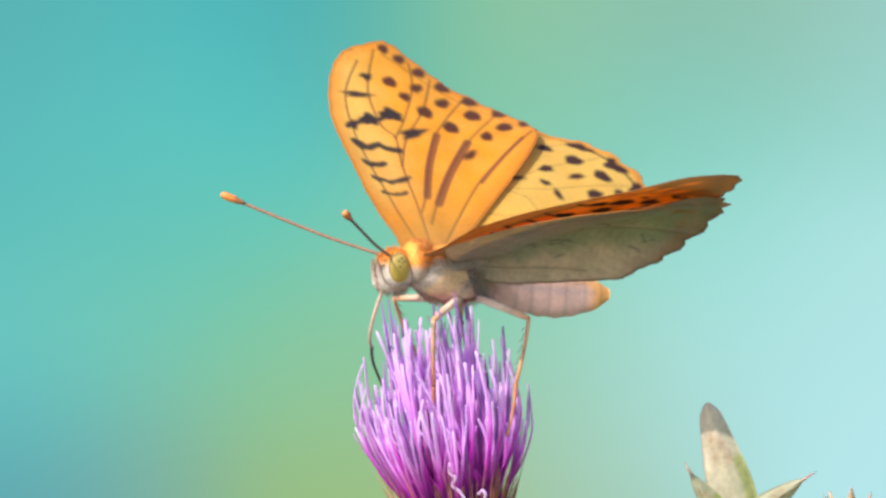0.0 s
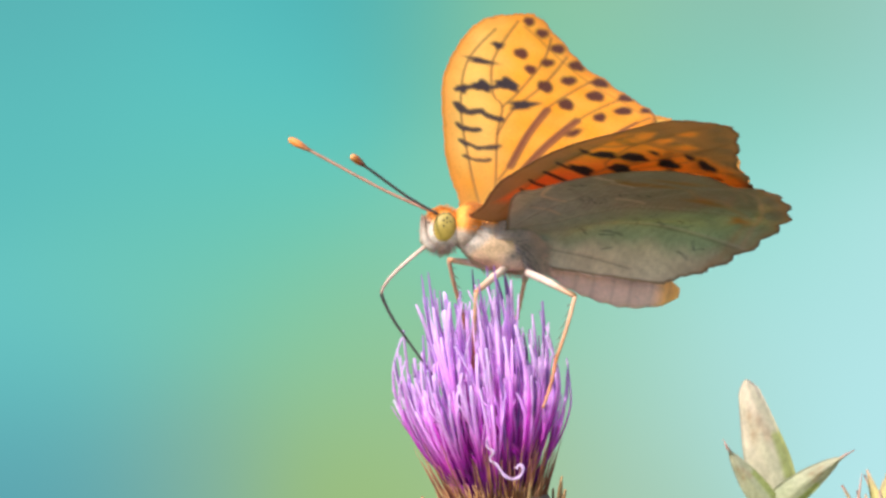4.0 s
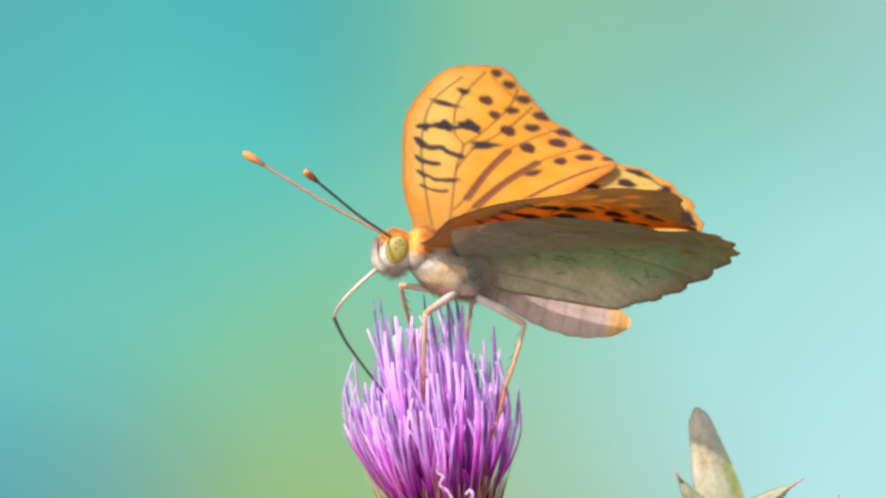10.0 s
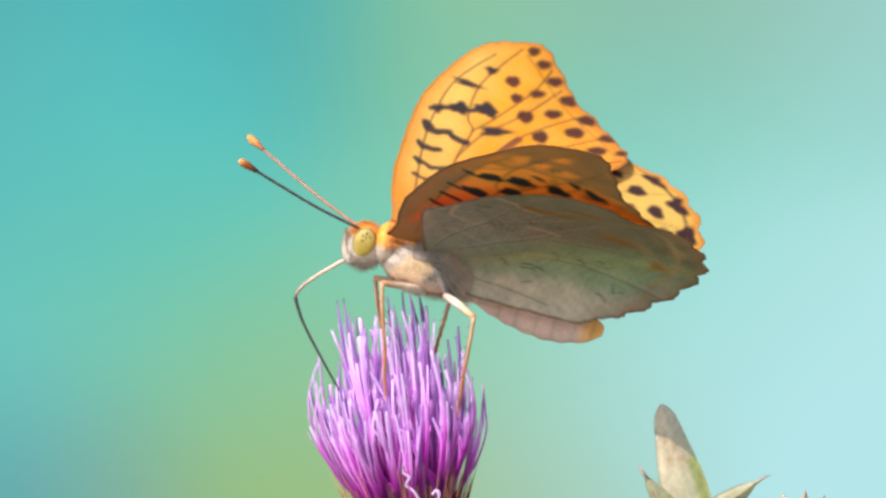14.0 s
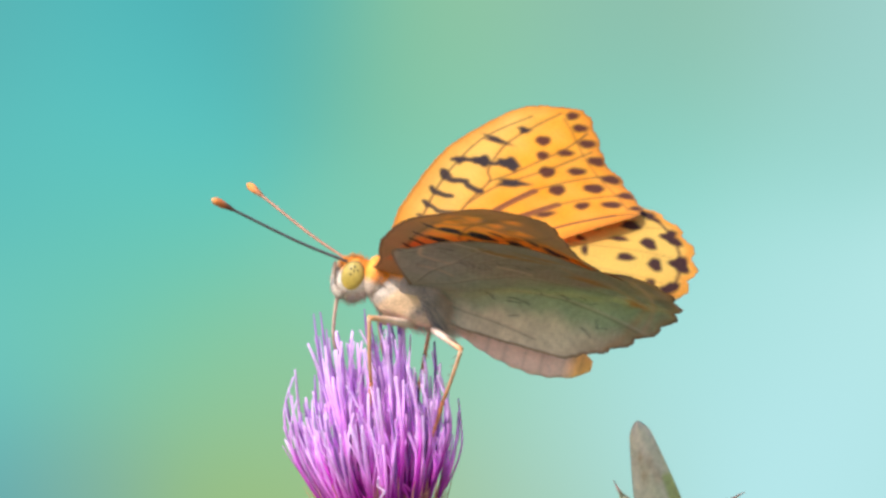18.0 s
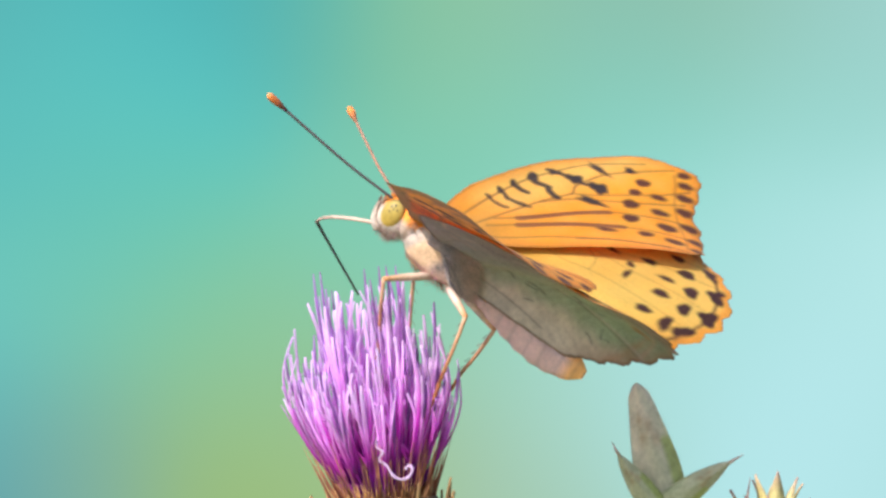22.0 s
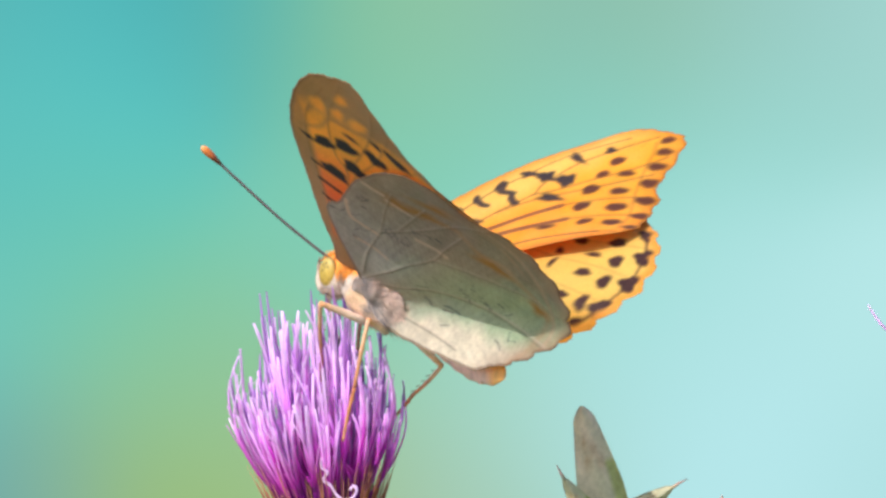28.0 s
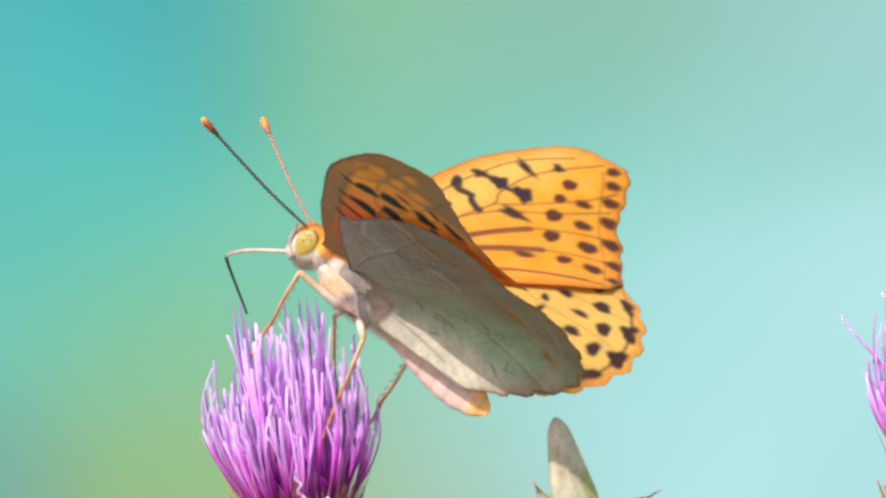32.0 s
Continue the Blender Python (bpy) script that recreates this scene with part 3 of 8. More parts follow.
def segment_distance(uv, pts):
    d = np.full(len(uv), 1e9)
    for a, b in zip(np.array(pts, float)[:-1], np.array(pts, float)[1:]):
        ab = b - a
        k = np.clip(((uv - a) @ ab) / (ab @ ab), 0, 1)
        d = np.minimum(d, np.linalg.norm(uv - a - k[:, None] * ab, axis=1))
    return d


def soft(d, edge):
    k = np.clip(0.5 - d / (2 * edge), 0, 1)
    return (k * k * (3 - 2 * k))[:, None]


def blot(c, uv, spots, colour, edge=0.2, grow=1.0, wobble=0.07):
    for n, (u, v, a, b, deg) in enumerate(spots):
        w = radians(deg)
        p = uv - (u, v)
        x = p[:, 0] * math.cos(w) + p[:, 1] * math.sin(w)
        y = -p[:, 0] * math.sin(w) + p[:, 1] * math.cos(w)
        th = np.arctan2(y / b, x / a)
        r = np.sqrt((x / a) ** 2 + (y / b) ** 2) / grow / (1 + wobble * np.sin(3 * th + n) + wobble * 0.6 * np.sin(5 * th + 2 * n))
        c = c + (np.array(colour) - c) * soft((r - 1) * min(a, b), edge)
    return c


def line(c, uv, pts, width, colour, strength=1.0, edge=0.1, fine=24):
    d = segment_distance(uv, spline(pts, fine)) - width
    return c + (np.array(colour) - c) * soft(d, edge) * strength


def ripple(uv, scale, seed):
    """Smooth random field for pigment, about -1 to 1."""
    r = random.Random(seed)
    out = np.zeros(len(uv))
    for _ in range(7):
        w, f, ph = r.uniform(0, 6.28), r.uniform(0.5, 1.6) / scale, r.uniform(0, 6.28)
        out += np.sin((uv[:, 0] * math.cos(w) + uv[:, 1] * math.sin(w)) * f * 6.28 + ph)
    return out / 4


def edge_distance(uv, outline):
    return segment_distance(uv, np.vstack([outline, outline[:1]]))


BLACK, BROWN = (0.02, 0.012, 0.01), (0.13, 0.035, 0.015)


def fore_upper(uv, edge):
    n = len(uv)
    orange, yellow = np.array((0.95, 0.405, 0.03)), np.array((0.95, 0.6, 0.145))
    k = np.clip((1.5 - uv[:, 1]) / 4, 0, 1) * np.clip((uv[:, 0] - 5) / 5, 0, 1)
    c = orange + (yellow - orange) * (0.68 * np.clip(k, 0, 1) + 0.12 * ripple(uv, 5, 3))[:, None]
    c = c + (np.array((0.85, 0.27, 0.02)) - c) * (np.clip(1 - edge / 1.7, 0, 1) ** 0.7)[:, None] * 0.75
    for i, v in enumerate(FORE_VEINS):
        c = line(c, uv, v, 0.1, (0.2, 0.07, 0.025), 0.9, 0.18)
    for p, w in FORE_BRANDS:
        c = line(c, uv, p, w, (0.22, 0.06, 0.03), 0.85, 0.16)
    c = line(c, uv, [(u - 1.0, v - 0.55) for u, v, a, b, d in FORE_SPOTS_EDGE], 0.1, (0.3, 0.09, 0.02), 0.6, 0.25)
    c = blot(c, uv, FORE_SPOTS_EDGE, BROWN, 0.24, 1.12, 0.06)
    c = blot(c, uv, FORE_SPOTS_INNER, BROWN, 0.24, 1.08, 0.06)
    c = blot(c, uv, FORE_SPOTS_BAND, (0.055, 0.03, 0.026), 0.24, 1.15, 0.16)
    for p, w in FORE_BARS:
        c = line(c, uv + (0.16 * ripple(uv, 1.4, 21))[:, None], p, w * 1.1, (0.05, 0.03, 0.03), 0.97, 0.22)
    c = c + (np.array((0.5, 0.17, 0.02)) - c) * soft(edge - 0.3, 0.15) * 0.6
    base = np.exp(-(np.hypot(uv[:, 0], uv[:, 1]) / 6) ** 2)[:, None]
    return c + (np.array((0.6, 0.3, 0.08)) - c) * base * 0.7


def fore_under(uv, edge):
    red, orange, olive = np.array((0.9, 0.17, 0.03)), np.array((0.95, 0.42, 0.05)), np.array((0.36, 0.22, 0.1))
    u, v = uv[:, 0] + 0.5 * ripple(uv, 6, 5), uv[:, 1]
    c = red + (orange - red) * np.clip((u - 13) / 7, 0, 1)[:, None]
    tip = np.clip((u - 25.0 + 0.1 * v) / 2.2, 0, 1)
    costal = np.clip((-3.7 - v) / 0.8, 0, 1) * np.clip(1.3 - (u - 8) / 30, 0, 1)
    costal = np.maximum(costal, np.clip((7.5 - u + 0.35 * v) / 2.5, 0, 1))
    hem = np.clip(1.4 - edge, 0, 1) * np.clip((u - 14) / 6, 0, 1)
    c = c + (olive - c) * (0.92 * np.maximum(np.maximum(tip, costal), hem))[:, None]
    for p in FORE_VEINS:
        c = line(c, uv, p, 0.1, (0.3, 0.15, 0.05), 0.7, 0.22)
    net = [[(22.0, -5.0), (23.0, -2.6), (25.2, -1.0), (25.4, 1.2), (25.6, 4.2), (23.6, 7.6)], [(25, -3.6), (28.5, -1.0), (28.6, 2), (27.6, 5)]]
    for p in net:
        c = line(c, uv, p, 0.24, (0.34, 0.2, 0.08), 0.65, 0.45)
    pale = [(27.0, -2.0, 1.1, 0.9, 0), (26.7, 2.7, 1.3, 0.8, 60), (26.9, 0.3, 0.9, 0.7, 40), (25.2, 5.6, 1.0, 0.7, 50), (29.6, 1.2, 0.9, 0.6, 40)]
    c = blot(c, uv, pale, (0.9, 0.4, 0.06), 0.45)
    marks = [(20.7, -2.4, 1.35, 0.82, 75), (21.8, 0.4, 1.45, 0.95, 88), (18.6, 1.0, 1.5, 1.0, 118), (22.3, 4.1, 1.45, 0.9, 110), (24.4, 7.2, 1.75, 0.65, 118),
             (20.4, -4.5, 0.8, 0.35, 110), (16.2, -1.9, 1.6, 0.9, 112), (23.8, 1.4, 0.9, 0.3, 110), (19.8, 8.9, 1.5, 0.6, 118), (17.6, 7.5, 1.1, 0.7, 118),
             (20.3, 6.1, 1.3, 0.75, 112), (25.0, 4.7, 0.8, 0.4, 110)]
    c = blot(c, uv, marks, (0.016, 0.012, 0.02), 0.2, 1.0, 0.12)
    bars = [([(13.5, -4.4), (13.3, -3.2), (13.0, -1.8)], 0.26), ([(10.8, -4.4), (10.5, -3.2), (10.9, -1.7)], 0.24), ([(8.4, -3.8), (8.2, -2.4)], 0.2),
            ([(16.2, -4.8), (15.9, -3.6), (15.8, -2.6)], 0.22), ([(12.0, -0.4), (11.6, 0.8)], 0.18)]
    for p, w in bars:
        c = line(c, uv, p, w, BLACK, 1.0, 0.16)
    return c + (np.array((0.2, 0.1, 0.05)) - c) * soft(edge - 0.3, 0.15) * 0.7


def hind_upper(uv, edge):
    orange, yellow = np.array((0.9, 0.42, 0.05)), np.array((0.9, 0.58, 0.14))
    c = orange + (yellow - orange) * (np.clip(uv[:, 0] / 13 - 0.3, 0, 0.7) + 0.15 * ripple(uv, 6, 9)).clip(0, 1)[:, None]
    c = c + (np.array((0.85, 0.3, 0.02)) - c) * (np.clip(1 - edge / 1.5, 0, 1))[:, None] * 0.8
    for v in HIND_VEINS:
        c = line(c, uv, v, 0.06, (0.3, 0.12, 0.03), 0.55, 0.14)
    c = blot(c, uv, HIND_SPOTS_EDGE, (0.06, 0.02, 0.018), 0.2, 1.0, 0.2)
    c = line(c, uv, [(u, v) for u, v, a, b, d in HIND_SPOTS_EDGE], 0.14, (0.07, 0.025, 0.02), 0.95, 0.2)
    c = blot(c, uv, HIND_SPOTS_INNER, (0.07, 0.025, 0.02), 0.2, 1.05, 0.09)
    fringe = soft(edge - 0.62 - 0.12 * ripple(uv, 2.0, 12), 0.28) * 0.92
    return c + (np.array((0.88, 0.36, 0.05)) - c) * fringe


def hind_under(uv, edge):
    u, v = uv[:, 0], uv[:, 1]
    green, grey, brown = np.array((0.33, 0.42, 0.28)), np.array((0.41, 0.4, 0.39)), np.array((0.3, 0.255, 0.185))
    cream, ochre = np.array((0.68, 0.52, 0.4)), np.array((0.36, 0.17, 0.03))
    k = np.clip((v + 6.5 + 0.8 * ripple(uv, 6, 14)) / 3, 0, 1)
    c = brown + (green - brown) * k[:, None]
    near = np.exp(-(np.hypot(u - 2, v + 7) / 9) ** 2)
    c = c + (grey - c) * (0.9 * near)[:, None]
    # cream inner flap, made paler to carry the sunlit strip's brightness
    c = c + (np.array((0.66, 0.6, 0.5)) - c) * np.clip((v - 1.0 + 0.5 * ripple(uv, 5, 2)) / 2, 0, 0.9)[:, None]
    c = c * (1 + 0.1 * ripple(uv, 2.6, 40) + 0.08 * ripple(uv, 1.0, 41) + 0.08 * ripple(uv, 0.45, 42))[:, None]
    basal = np.exp(-(np.hypot(u, v) / 4.5) ** 2)[:, None]
    c = c + (np.array((0.4, 0.35, 0.3)) - c) * basal
    c = blot(c, uv, [(13.6, -13.8, 2.6, 0.7, 12), (19.6, -8.0, 1.8, 0.8, 35), (11.0, -14.6, 1.4, 0.5, 40), (23.4, -3.0, 1.0, 0.7, 40), (16.5, -15.6, 2.0, 0.6, 5)], ochre, 0.7, 1.0, 0.2)
    outer = np.clip(1 - (edge - 0.2) / 2.0, 0, 1) * np.clip((u - 15) / 6, 0, 1)
    c = c + (np.array((0.34, 0.21, 0.13)) - c) * (outer * 0.7)[:, None]
    c = line(c, uv, [(17.4, -12.4), (18.8, -9.4), (21.2, -8.4), (22.4, -6.0), (24.4, -3.2), (22.6, 1.0), (20.4, 3.6)], 0.3, (0.46, 0.29, 0.17), 0.6, 0.5)
    c = line(c, uv, [(21.5, -14.4), (24.0, -11.2), (25.0, -8), (25.4, -4.8), (24.6, -0.8), (22.8, 2.6)], 0.22, (0.52, 0.34, 0.24), 0.65, 0.35)
    c = line(c, uv, [(16.5, -16.6), (20, -14.6), (22.6, -11.6), (23.6, -8.2)], 0.18, (0.46, 0.3, 0.2), 0.55, 0.3)
    for p, w in (([(3.7, -13.3), (3.1, -10.9), (4.3, -9.6), (5.6, -8.7)], 0.2), ([(7.9, -17.0), (8.8, -16.2), (9.7, -15.5)], 0.24), ([(9.7, -14.8), (11.9, -12.9)], 0.18),
                 ([(2.2, -7.6), (4.0, -6.4), (5.2, -5.2)], 0.16), ([(10.6, -9.2), (12.6, -8.2), (13.4, -7.2)], 0.2)):
        c = line(c, uv, p, w, cream, 0.8, 0.2)
    for p in HIND_UNDER_VEINS:
        # each pale vein ridge gets its shadow painted dark along one side
        c = line(c, uv, [(a, b + 0.12) for a, b in p], 0.1, (0.1, 0.085, 0.06), 0.5, 0.18)
        c = line(c, uv, [(a, b - 0.12) for a, b in p], 0.06, (0.6, 0.5, 0.42), 0.6, 0.12)
    r = random.Random(21)
    ink = (0.035, 0.045, 0.075)
    for x, y, n in ((7.6, -9.5, 6), (11.8, -10.6, 6), (5.6, -13.4, 4), (1.8, -11.6, 6), (13.8, -1.8, 9), (10, 1.0, 4), (17, -2.4, 4), (2.6, -9.0, 4), (6.5, -1.6, 4), (18.5, 1.2, 3)):
        for _ in range(n):
            a, b, w, ln = x + r.gauss(0, 1.0), y + r.gauss(0, 0.8), r.uniform(-0.5, 1.3), r.uniform(0.3, 1.5)
            m = (a + ln * 0.5 * math.cos(w) + r.uniform(-0.15, 0.15), b + ln * 0.5 * math.sin(w) + r.uniform(-0.15, 0.15))
            c = line(c, uv, [(a, b), m, (a + ln * math.cos(w), b + ln * math.sin(w))], r.uniform(0.03, 0.075), ink, r.uniform(0.7, 1.0), 0.1, 6)
    return c + (np.array((0.18, 0.1, 0.06)) - c) * soft(edge - 0.26, 0.14) * 0.7


def folded(u, v, z, turn, bend, radius):
    """Roll the part behind a line through the hinge down along the abdomen."""
    c, s = math.cos(radians(turn)), math.sin(radians(turn))
    along, w = u * c + v * s, v * c - u * s
    b = radians(bend)
    th = np.clip(w / radius, 0, b)
    rest = np.clip(w - radius * b, 0, None)
    w2 = np.where(w > 0, radius * np.sin(th) + rest * math.cos(b), w)
    drop = radius * (1 - np.cos(th)) + rest * math.sin(b)
    return along * c - w2 * s, along * s + w2 * c, z - drop


def wing(name, outline, veins, teeth, upper, under, mirrored, parent, label, camber, fold=None):
    """A thin two-sided wing that grows out from its hinge, the pigment given for each side."""
    nv, nu = 330, 120
    rim = spline(outline, nv, True)
    lo, hi, count, deep = teeth
    k = np.arange(nv) * len(outline) / nv
    inside = (k > lo) & (k < hi)
    cut = np.where(inside, deep * np.abs(np.sin(np.pi * count * (k - lo) / (hi - lo))) ** 1.4 - deep * 0.5, 0)
    worn = 0.07 * np.sin(k * 9.1) + 0.06 * np.sin(k * 23.7) + 0.05 * np.sin(k * 41.3 + 1)
    rim = rim * (1 + (cut + worn) / np.linalg.norm(rim, axis=1))[:, None]
    s = (np.arange(1, nu + 1) / nu) ** 0.85
    uv = (s[:, None, None] * rim[None]).reshape(-1, 2)
    uv = np.vstack([[[0.0, 0.0]], uv])
    edge = edge_distance(uv, rim[::3])
    relief = np.zeros(len(uv))
    for v in veins:
        d = segment_distance(uv, spline(v, 16))
        relief += -0.045 * np.exp(-(d / 0.22) ** 2) + 0.04 * np.exp(-(d / 1.6) ** 2)
    z = camber(uv[:, 0], uv[:, 1]) + relief + 0.05 * ripple(uv, 7, 31)
    thick = 0.045 * np.clip(edge / 0.3, 0.15, 1)
    sign = -1 if mirrored else 1
    pu, pv, zt = uv[:, 0], uv[:, 1], z + thick
    qu, qv, zl = pu, pv, z - thick
    if fold:
        pu, pv, zt = folded(uv[:, 0], uv[:, 1], z + thick, *fold)
        qu, qv, zl = folded(uv[:, 0], uv[:, 1], z - thick, *fold)
    top = np.stack([-pv, pu * sign, zt], 1)
    low = np.stack([-qv, qu * sign, zl], 1)
    n = len(uv)
    j = np.arange(nv)
    j2 = (j + 1) % nv
    faces = []
    fan = np.stack([np.zeros(nv, int), 1 + j, 1 + j2], 1)
    quads = []
    for i in range(nu - 1):
        a = 1 + i * nv
        quads.append(np.stack([a + j, a + nv + j, a + nv + j2, a + j2], 1))
    quads = np.vstack(quads)
    last = 1 + (nu - 1) * nv
    rimq = np.stack([last + j, n + last + j, n + last + j2, last + j2], 1)
    flip = mirrored
    up_f, up_q = (fan, quads) if not flip else (fan[:, ::-1], quads[:, ::-1])
    faces = up_f.tolist() + up_q.tolist() + (up_f[:, ::-1] + n).tolist() + (up_q[:, ::-1] + n).tolist()
    faces += (rimq if not flip else rimq[:, ::-1]).tolist()
    cols = np.vstack([upper(uv, edge), under(uv, edge)]).clip(0.005, 0.95)
    me = mesh_of(name, np.vstack([top, low]), faces, cols)
    return part(name, me, WING, parent, label)


def oval(centre, radii, colour_of, rings=22, sides=26, bumps=None):
    """A rounded body along x; colour_of takes the unit normal (x, y, z)."""
    s = Shape()
    for i in range(rings + 1):
        a = math.pi * i / rings
        x, r = math.cos(a), max(math.sin(a), 0.002)
        for k in range(sides):
            w = 2 * math.pi * k / sides
            nrm = (x, r * math.sin(w), r * math.cos(w))
            g = 1 + (bumps(x, w) if bumps else 0)
            s.v.append(Vector((centre[0] + radii[0] * x, centre[1] + radii[1] * nrm[1] * g, centre[2] + radii[2] * nrm[2] * g)))
            s.c.append(colour_of(nrm))
    for i in range(rings):
        for k in range(sides):
            q = i * sides
            s.f.append((q + k, q + sides + k, q + sides + (k + 1) % sides, q + (k + 1) % sides))
    return s


ORANGE_HAIR, PINK, SLATE = (0.86, 0.32, 0.05), (0.62, 0.4, 0.34), (0.12, 0.14, 0.2)


def body_colour(n):
    """Orange above; slanting bands of white, slate, peach and pinkish grey on the flanks; n is the unit normal."""
    s = n[0] + 0.45 * n[2]
    white, peach, rose = (0.5, 0.41, 0.36), (0.66, 0.43, 0.27), (0.6, 0.42, 0.34)
    c = mixed(rose, peach, (s + 0.3) / 0.2)
    c = mixed(c, SLATE, 0.75 * math.exp(-((s + 0.36) / 0.07) ** 2) * (1 if n[2] > -0.5 else 0.3))
    c = mixed(c, (0.3, 0.28, 0.28), 0.8 * math.exp(-((s - 0.5) / 0.07) ** 2))
    c = mixed(c, white, (s - 0.52) / 0.1)
    c = mixed(c, ORANGE_HAIR, (n[2] - 0.42) / 0.2)
    return mixed(c, (0.66, 0.36, 0.26), max(0.0, -n[2] - 0.62) * 2.2)


def fur(roots, length, spread, colour_of, rng, radius=0.055):
    """Fine tapered hairs; roots are (place, direction)."""
    s = Shape()
    for p, d in roots:
        d = (Vector(d).normalized() + Vector((rng.uniform(-1, 1), rng.uniform(-1, 1), rng.uniform(-1, 1))) * spread).normalized()
        ln = length * rng.uniform(0.5, 1.2)
        p = Vector(p)
        mid = p + d * ln * 0.5
        end = p + d * ln + Vector((0, 0, -0.15 * ln))
        c = colour_of(p, rng)
        s.tube([p, mid, end], [radius, radius * 0.75, radius * 0.2], [mixed(c, (0.1, 0.07, 0.05), 0.25), c, c], 3)
    return s.mesh("hair")


moving = {}


def tuck(x, y):
    """How far the hindwing dips where the forewing lies over it."""
    return 0.5 * np.exp(-((x - 5.5) ** 2 + (y + 2) ** 2) / 10) + 0.25 * np.exp(-((x - 10) ** 2 + (y + 5) ** 2) / 16) + 0.5 * np.exp(-((x - 21) ** 2 + (y + 16.5) ** 2) / 18)


def butterfly():
    rng = random.Random(5)
    b = new("butterfly")
    tagged(b, "orange spotted fritillary butterfly feeding on a thistle, grey-green underwings", "butterfly")
    moving["body_rows"] = b
    # thorax and abdomen
    th = oval((0.9, 0, -0.05), (4.9, 2.45, 2.9), body_colour, 40, 44, bumps=lambda x, w: 0.03 * math.sin(9 * w) * math.sin(7 * x))
    for p in th.v:
        p.y *= 1 - 0.15 * max(0.0, 0.6 - p.x)
    thorax = part("thorax", th.mesh("thorax"), CHITIN, b, "orange and cream hairy thorax")

    def thorax_hair(p, g):
        n = ((p.x - 0.9) / 4.9, p.y / 2.45, (p.z + 0.05) / 2.9)
        return mixed(body_colour(n), (0.62, 0.48, 0.38), g.uniform(0, 0.25) if n[2] < 0.3 else 0)

    roots = []
    for _ in range(3600):
        x, w = rng.uniform(-0.95, 0.92), rng.uniform(0, 6.283)
        r = math.sqrt(1 - x * x)
        n = (x, r * math.sin(w), r * math.cos(w))
        x = 0.9 + 4.8 * n[0]
        if abs(n[1]) > 0.35 and n[2] < 0.5:
            continue
        roots.append(((x, 2.4 * n[1] * (1 - 0.15 * max(0.0, 0.6 - x)), -0.05 + 2.85 * n[2]), (-0.75, n[1] * 0.35, -0.55 + 0.3 * n[2])))
    hair = part("hair", fur(roots, 0.95, 0.16, thorax_hair, rng, 0.036), FUR, thorax, "fine cream and orange hair")
    tagged(hair, kind="stuff")

    # slanting plates on the flanks with dark hair along their rear edges, and hair over the wing bases
    for side in (1, -1):
        for place, radii, turn, head_col, foot_col, count in (((4.4, 1.85 * side, -0.2), (2.6, 0.8, 0.85), -52, (0.7, 0.5, 0.4), (0.57, 0.45, 0.41), 700),
                                                              ((1.35, 2.05 * side, -0.35), (3.7, 0.9, 1.15), -46, (0.84, 0.42, 0.12), (0.68, 0.49, 0.38), 1200)):
            def plate_colour(n):
                c = mixed(foot_col, head_col, (n[0] + 0.35) / 0.7)
                c = mixed(c, (0.72, 0.45, 0.38), max(0.0, -n[0] - 0.6) * 2)
                return mixed(c, (0.16, 0.16, 0.2), (-n[2] - 0.72) / 0.16)

            spot = pose(place[0], place[1], place[2], 0, turn, 0)
            ob = part("side_plate", oval((0, 0, 0), radii, plate_colour, 26, 30).mesh("side_plate"), SKIN, thorax, "cream and orange side plate edged with dark hair")
            ob.matrix_basis = spot
            roots = []
            for _ in range(count):
                x, w = rng.uniform(-0.95, 0.95), rng.uniform(0, 3.1416)
                r = math.sqrt(1 - x * x)
                n = (x, r * math.sin(w) * side, r * math.cos(w))
                roots.append(((radii[0] * n[0], radii[1] * n[1], radii[2] * n[2]), (-0.8, 0.22 * side, -0.55)))

            def plate_hair(p, g):
                if p.z < -0.5 * radii[2] and g.random() < 0.6:
                    return (0.07, 0.075, 0.11)
                return mixed(plate_colour((p.x / radii[0], 0, 0)), (0.84, 0.7, 0.58), g.uniform(0, 0.4))

            hair = part("plate_hair", fur(roots, 0.6, 0.14, plate_hair, rng, 0.03), FUR, thorax)
            hair.matrix_basis = spot
            tagged(hair, kind="stuff")
        roots = []
        for _ in range(1300):
            z = rng.uniform(-2.3, 1.7)
            x = rng.uniform(-3.3, 0.4) + 0.75 * z
            if not -3.3 < x < 1.5:
                continue
            y = 2.45 * math.sqrt(max(0.05, 1 - ((x - 0.9) / 5.6) ** 2 - ((z + 0.05) / 3.3) ** 2)) * (1 - 0.15 * max(0.0, 0.6 - x))
            roots.append(((x, y * side, z), (-1, -0.06 * side, -0.2 + 0.12 * z)))

        def tuft_hair(p, g):
            k = p.x - 0.75 * p.z
            c = mixed((0.8, 0.58, 0.5), (0.62, 0.52, 0.48), (k + 1.6) / 1.2)
            c = mixed(c, (0.86, 0.72, 0.64), g.uniform(0, 0.4))
            return mixed(c, (0.09, 0.1, 0.15), 0.8 if g.random() < 0.45 * math.exp(-((k - 0.1) / 0.45) ** 2) else 0.0)

        for _ in range(420):
            x, z = rng.uniform(-0.6, 2.6), rng.uniform(0.2, 2.1)
            y = 2.45 * math.sqrt(max(0.05, 1 - ((x - 0.9) / 5.6) ** 2 - ((z + 0.05) / 3.3) ** 2))
            roots.append(((x, y * side, z), (-0.9, 0.55 * side, 0.42)))
        tuft = part("tuft", fur(roots, 1.6, 0.16, tuft_hair, rng, 0.034), FUR, thorax, "grey and cream hair over the wing base")
        tagged(tuft, kind="stuff")

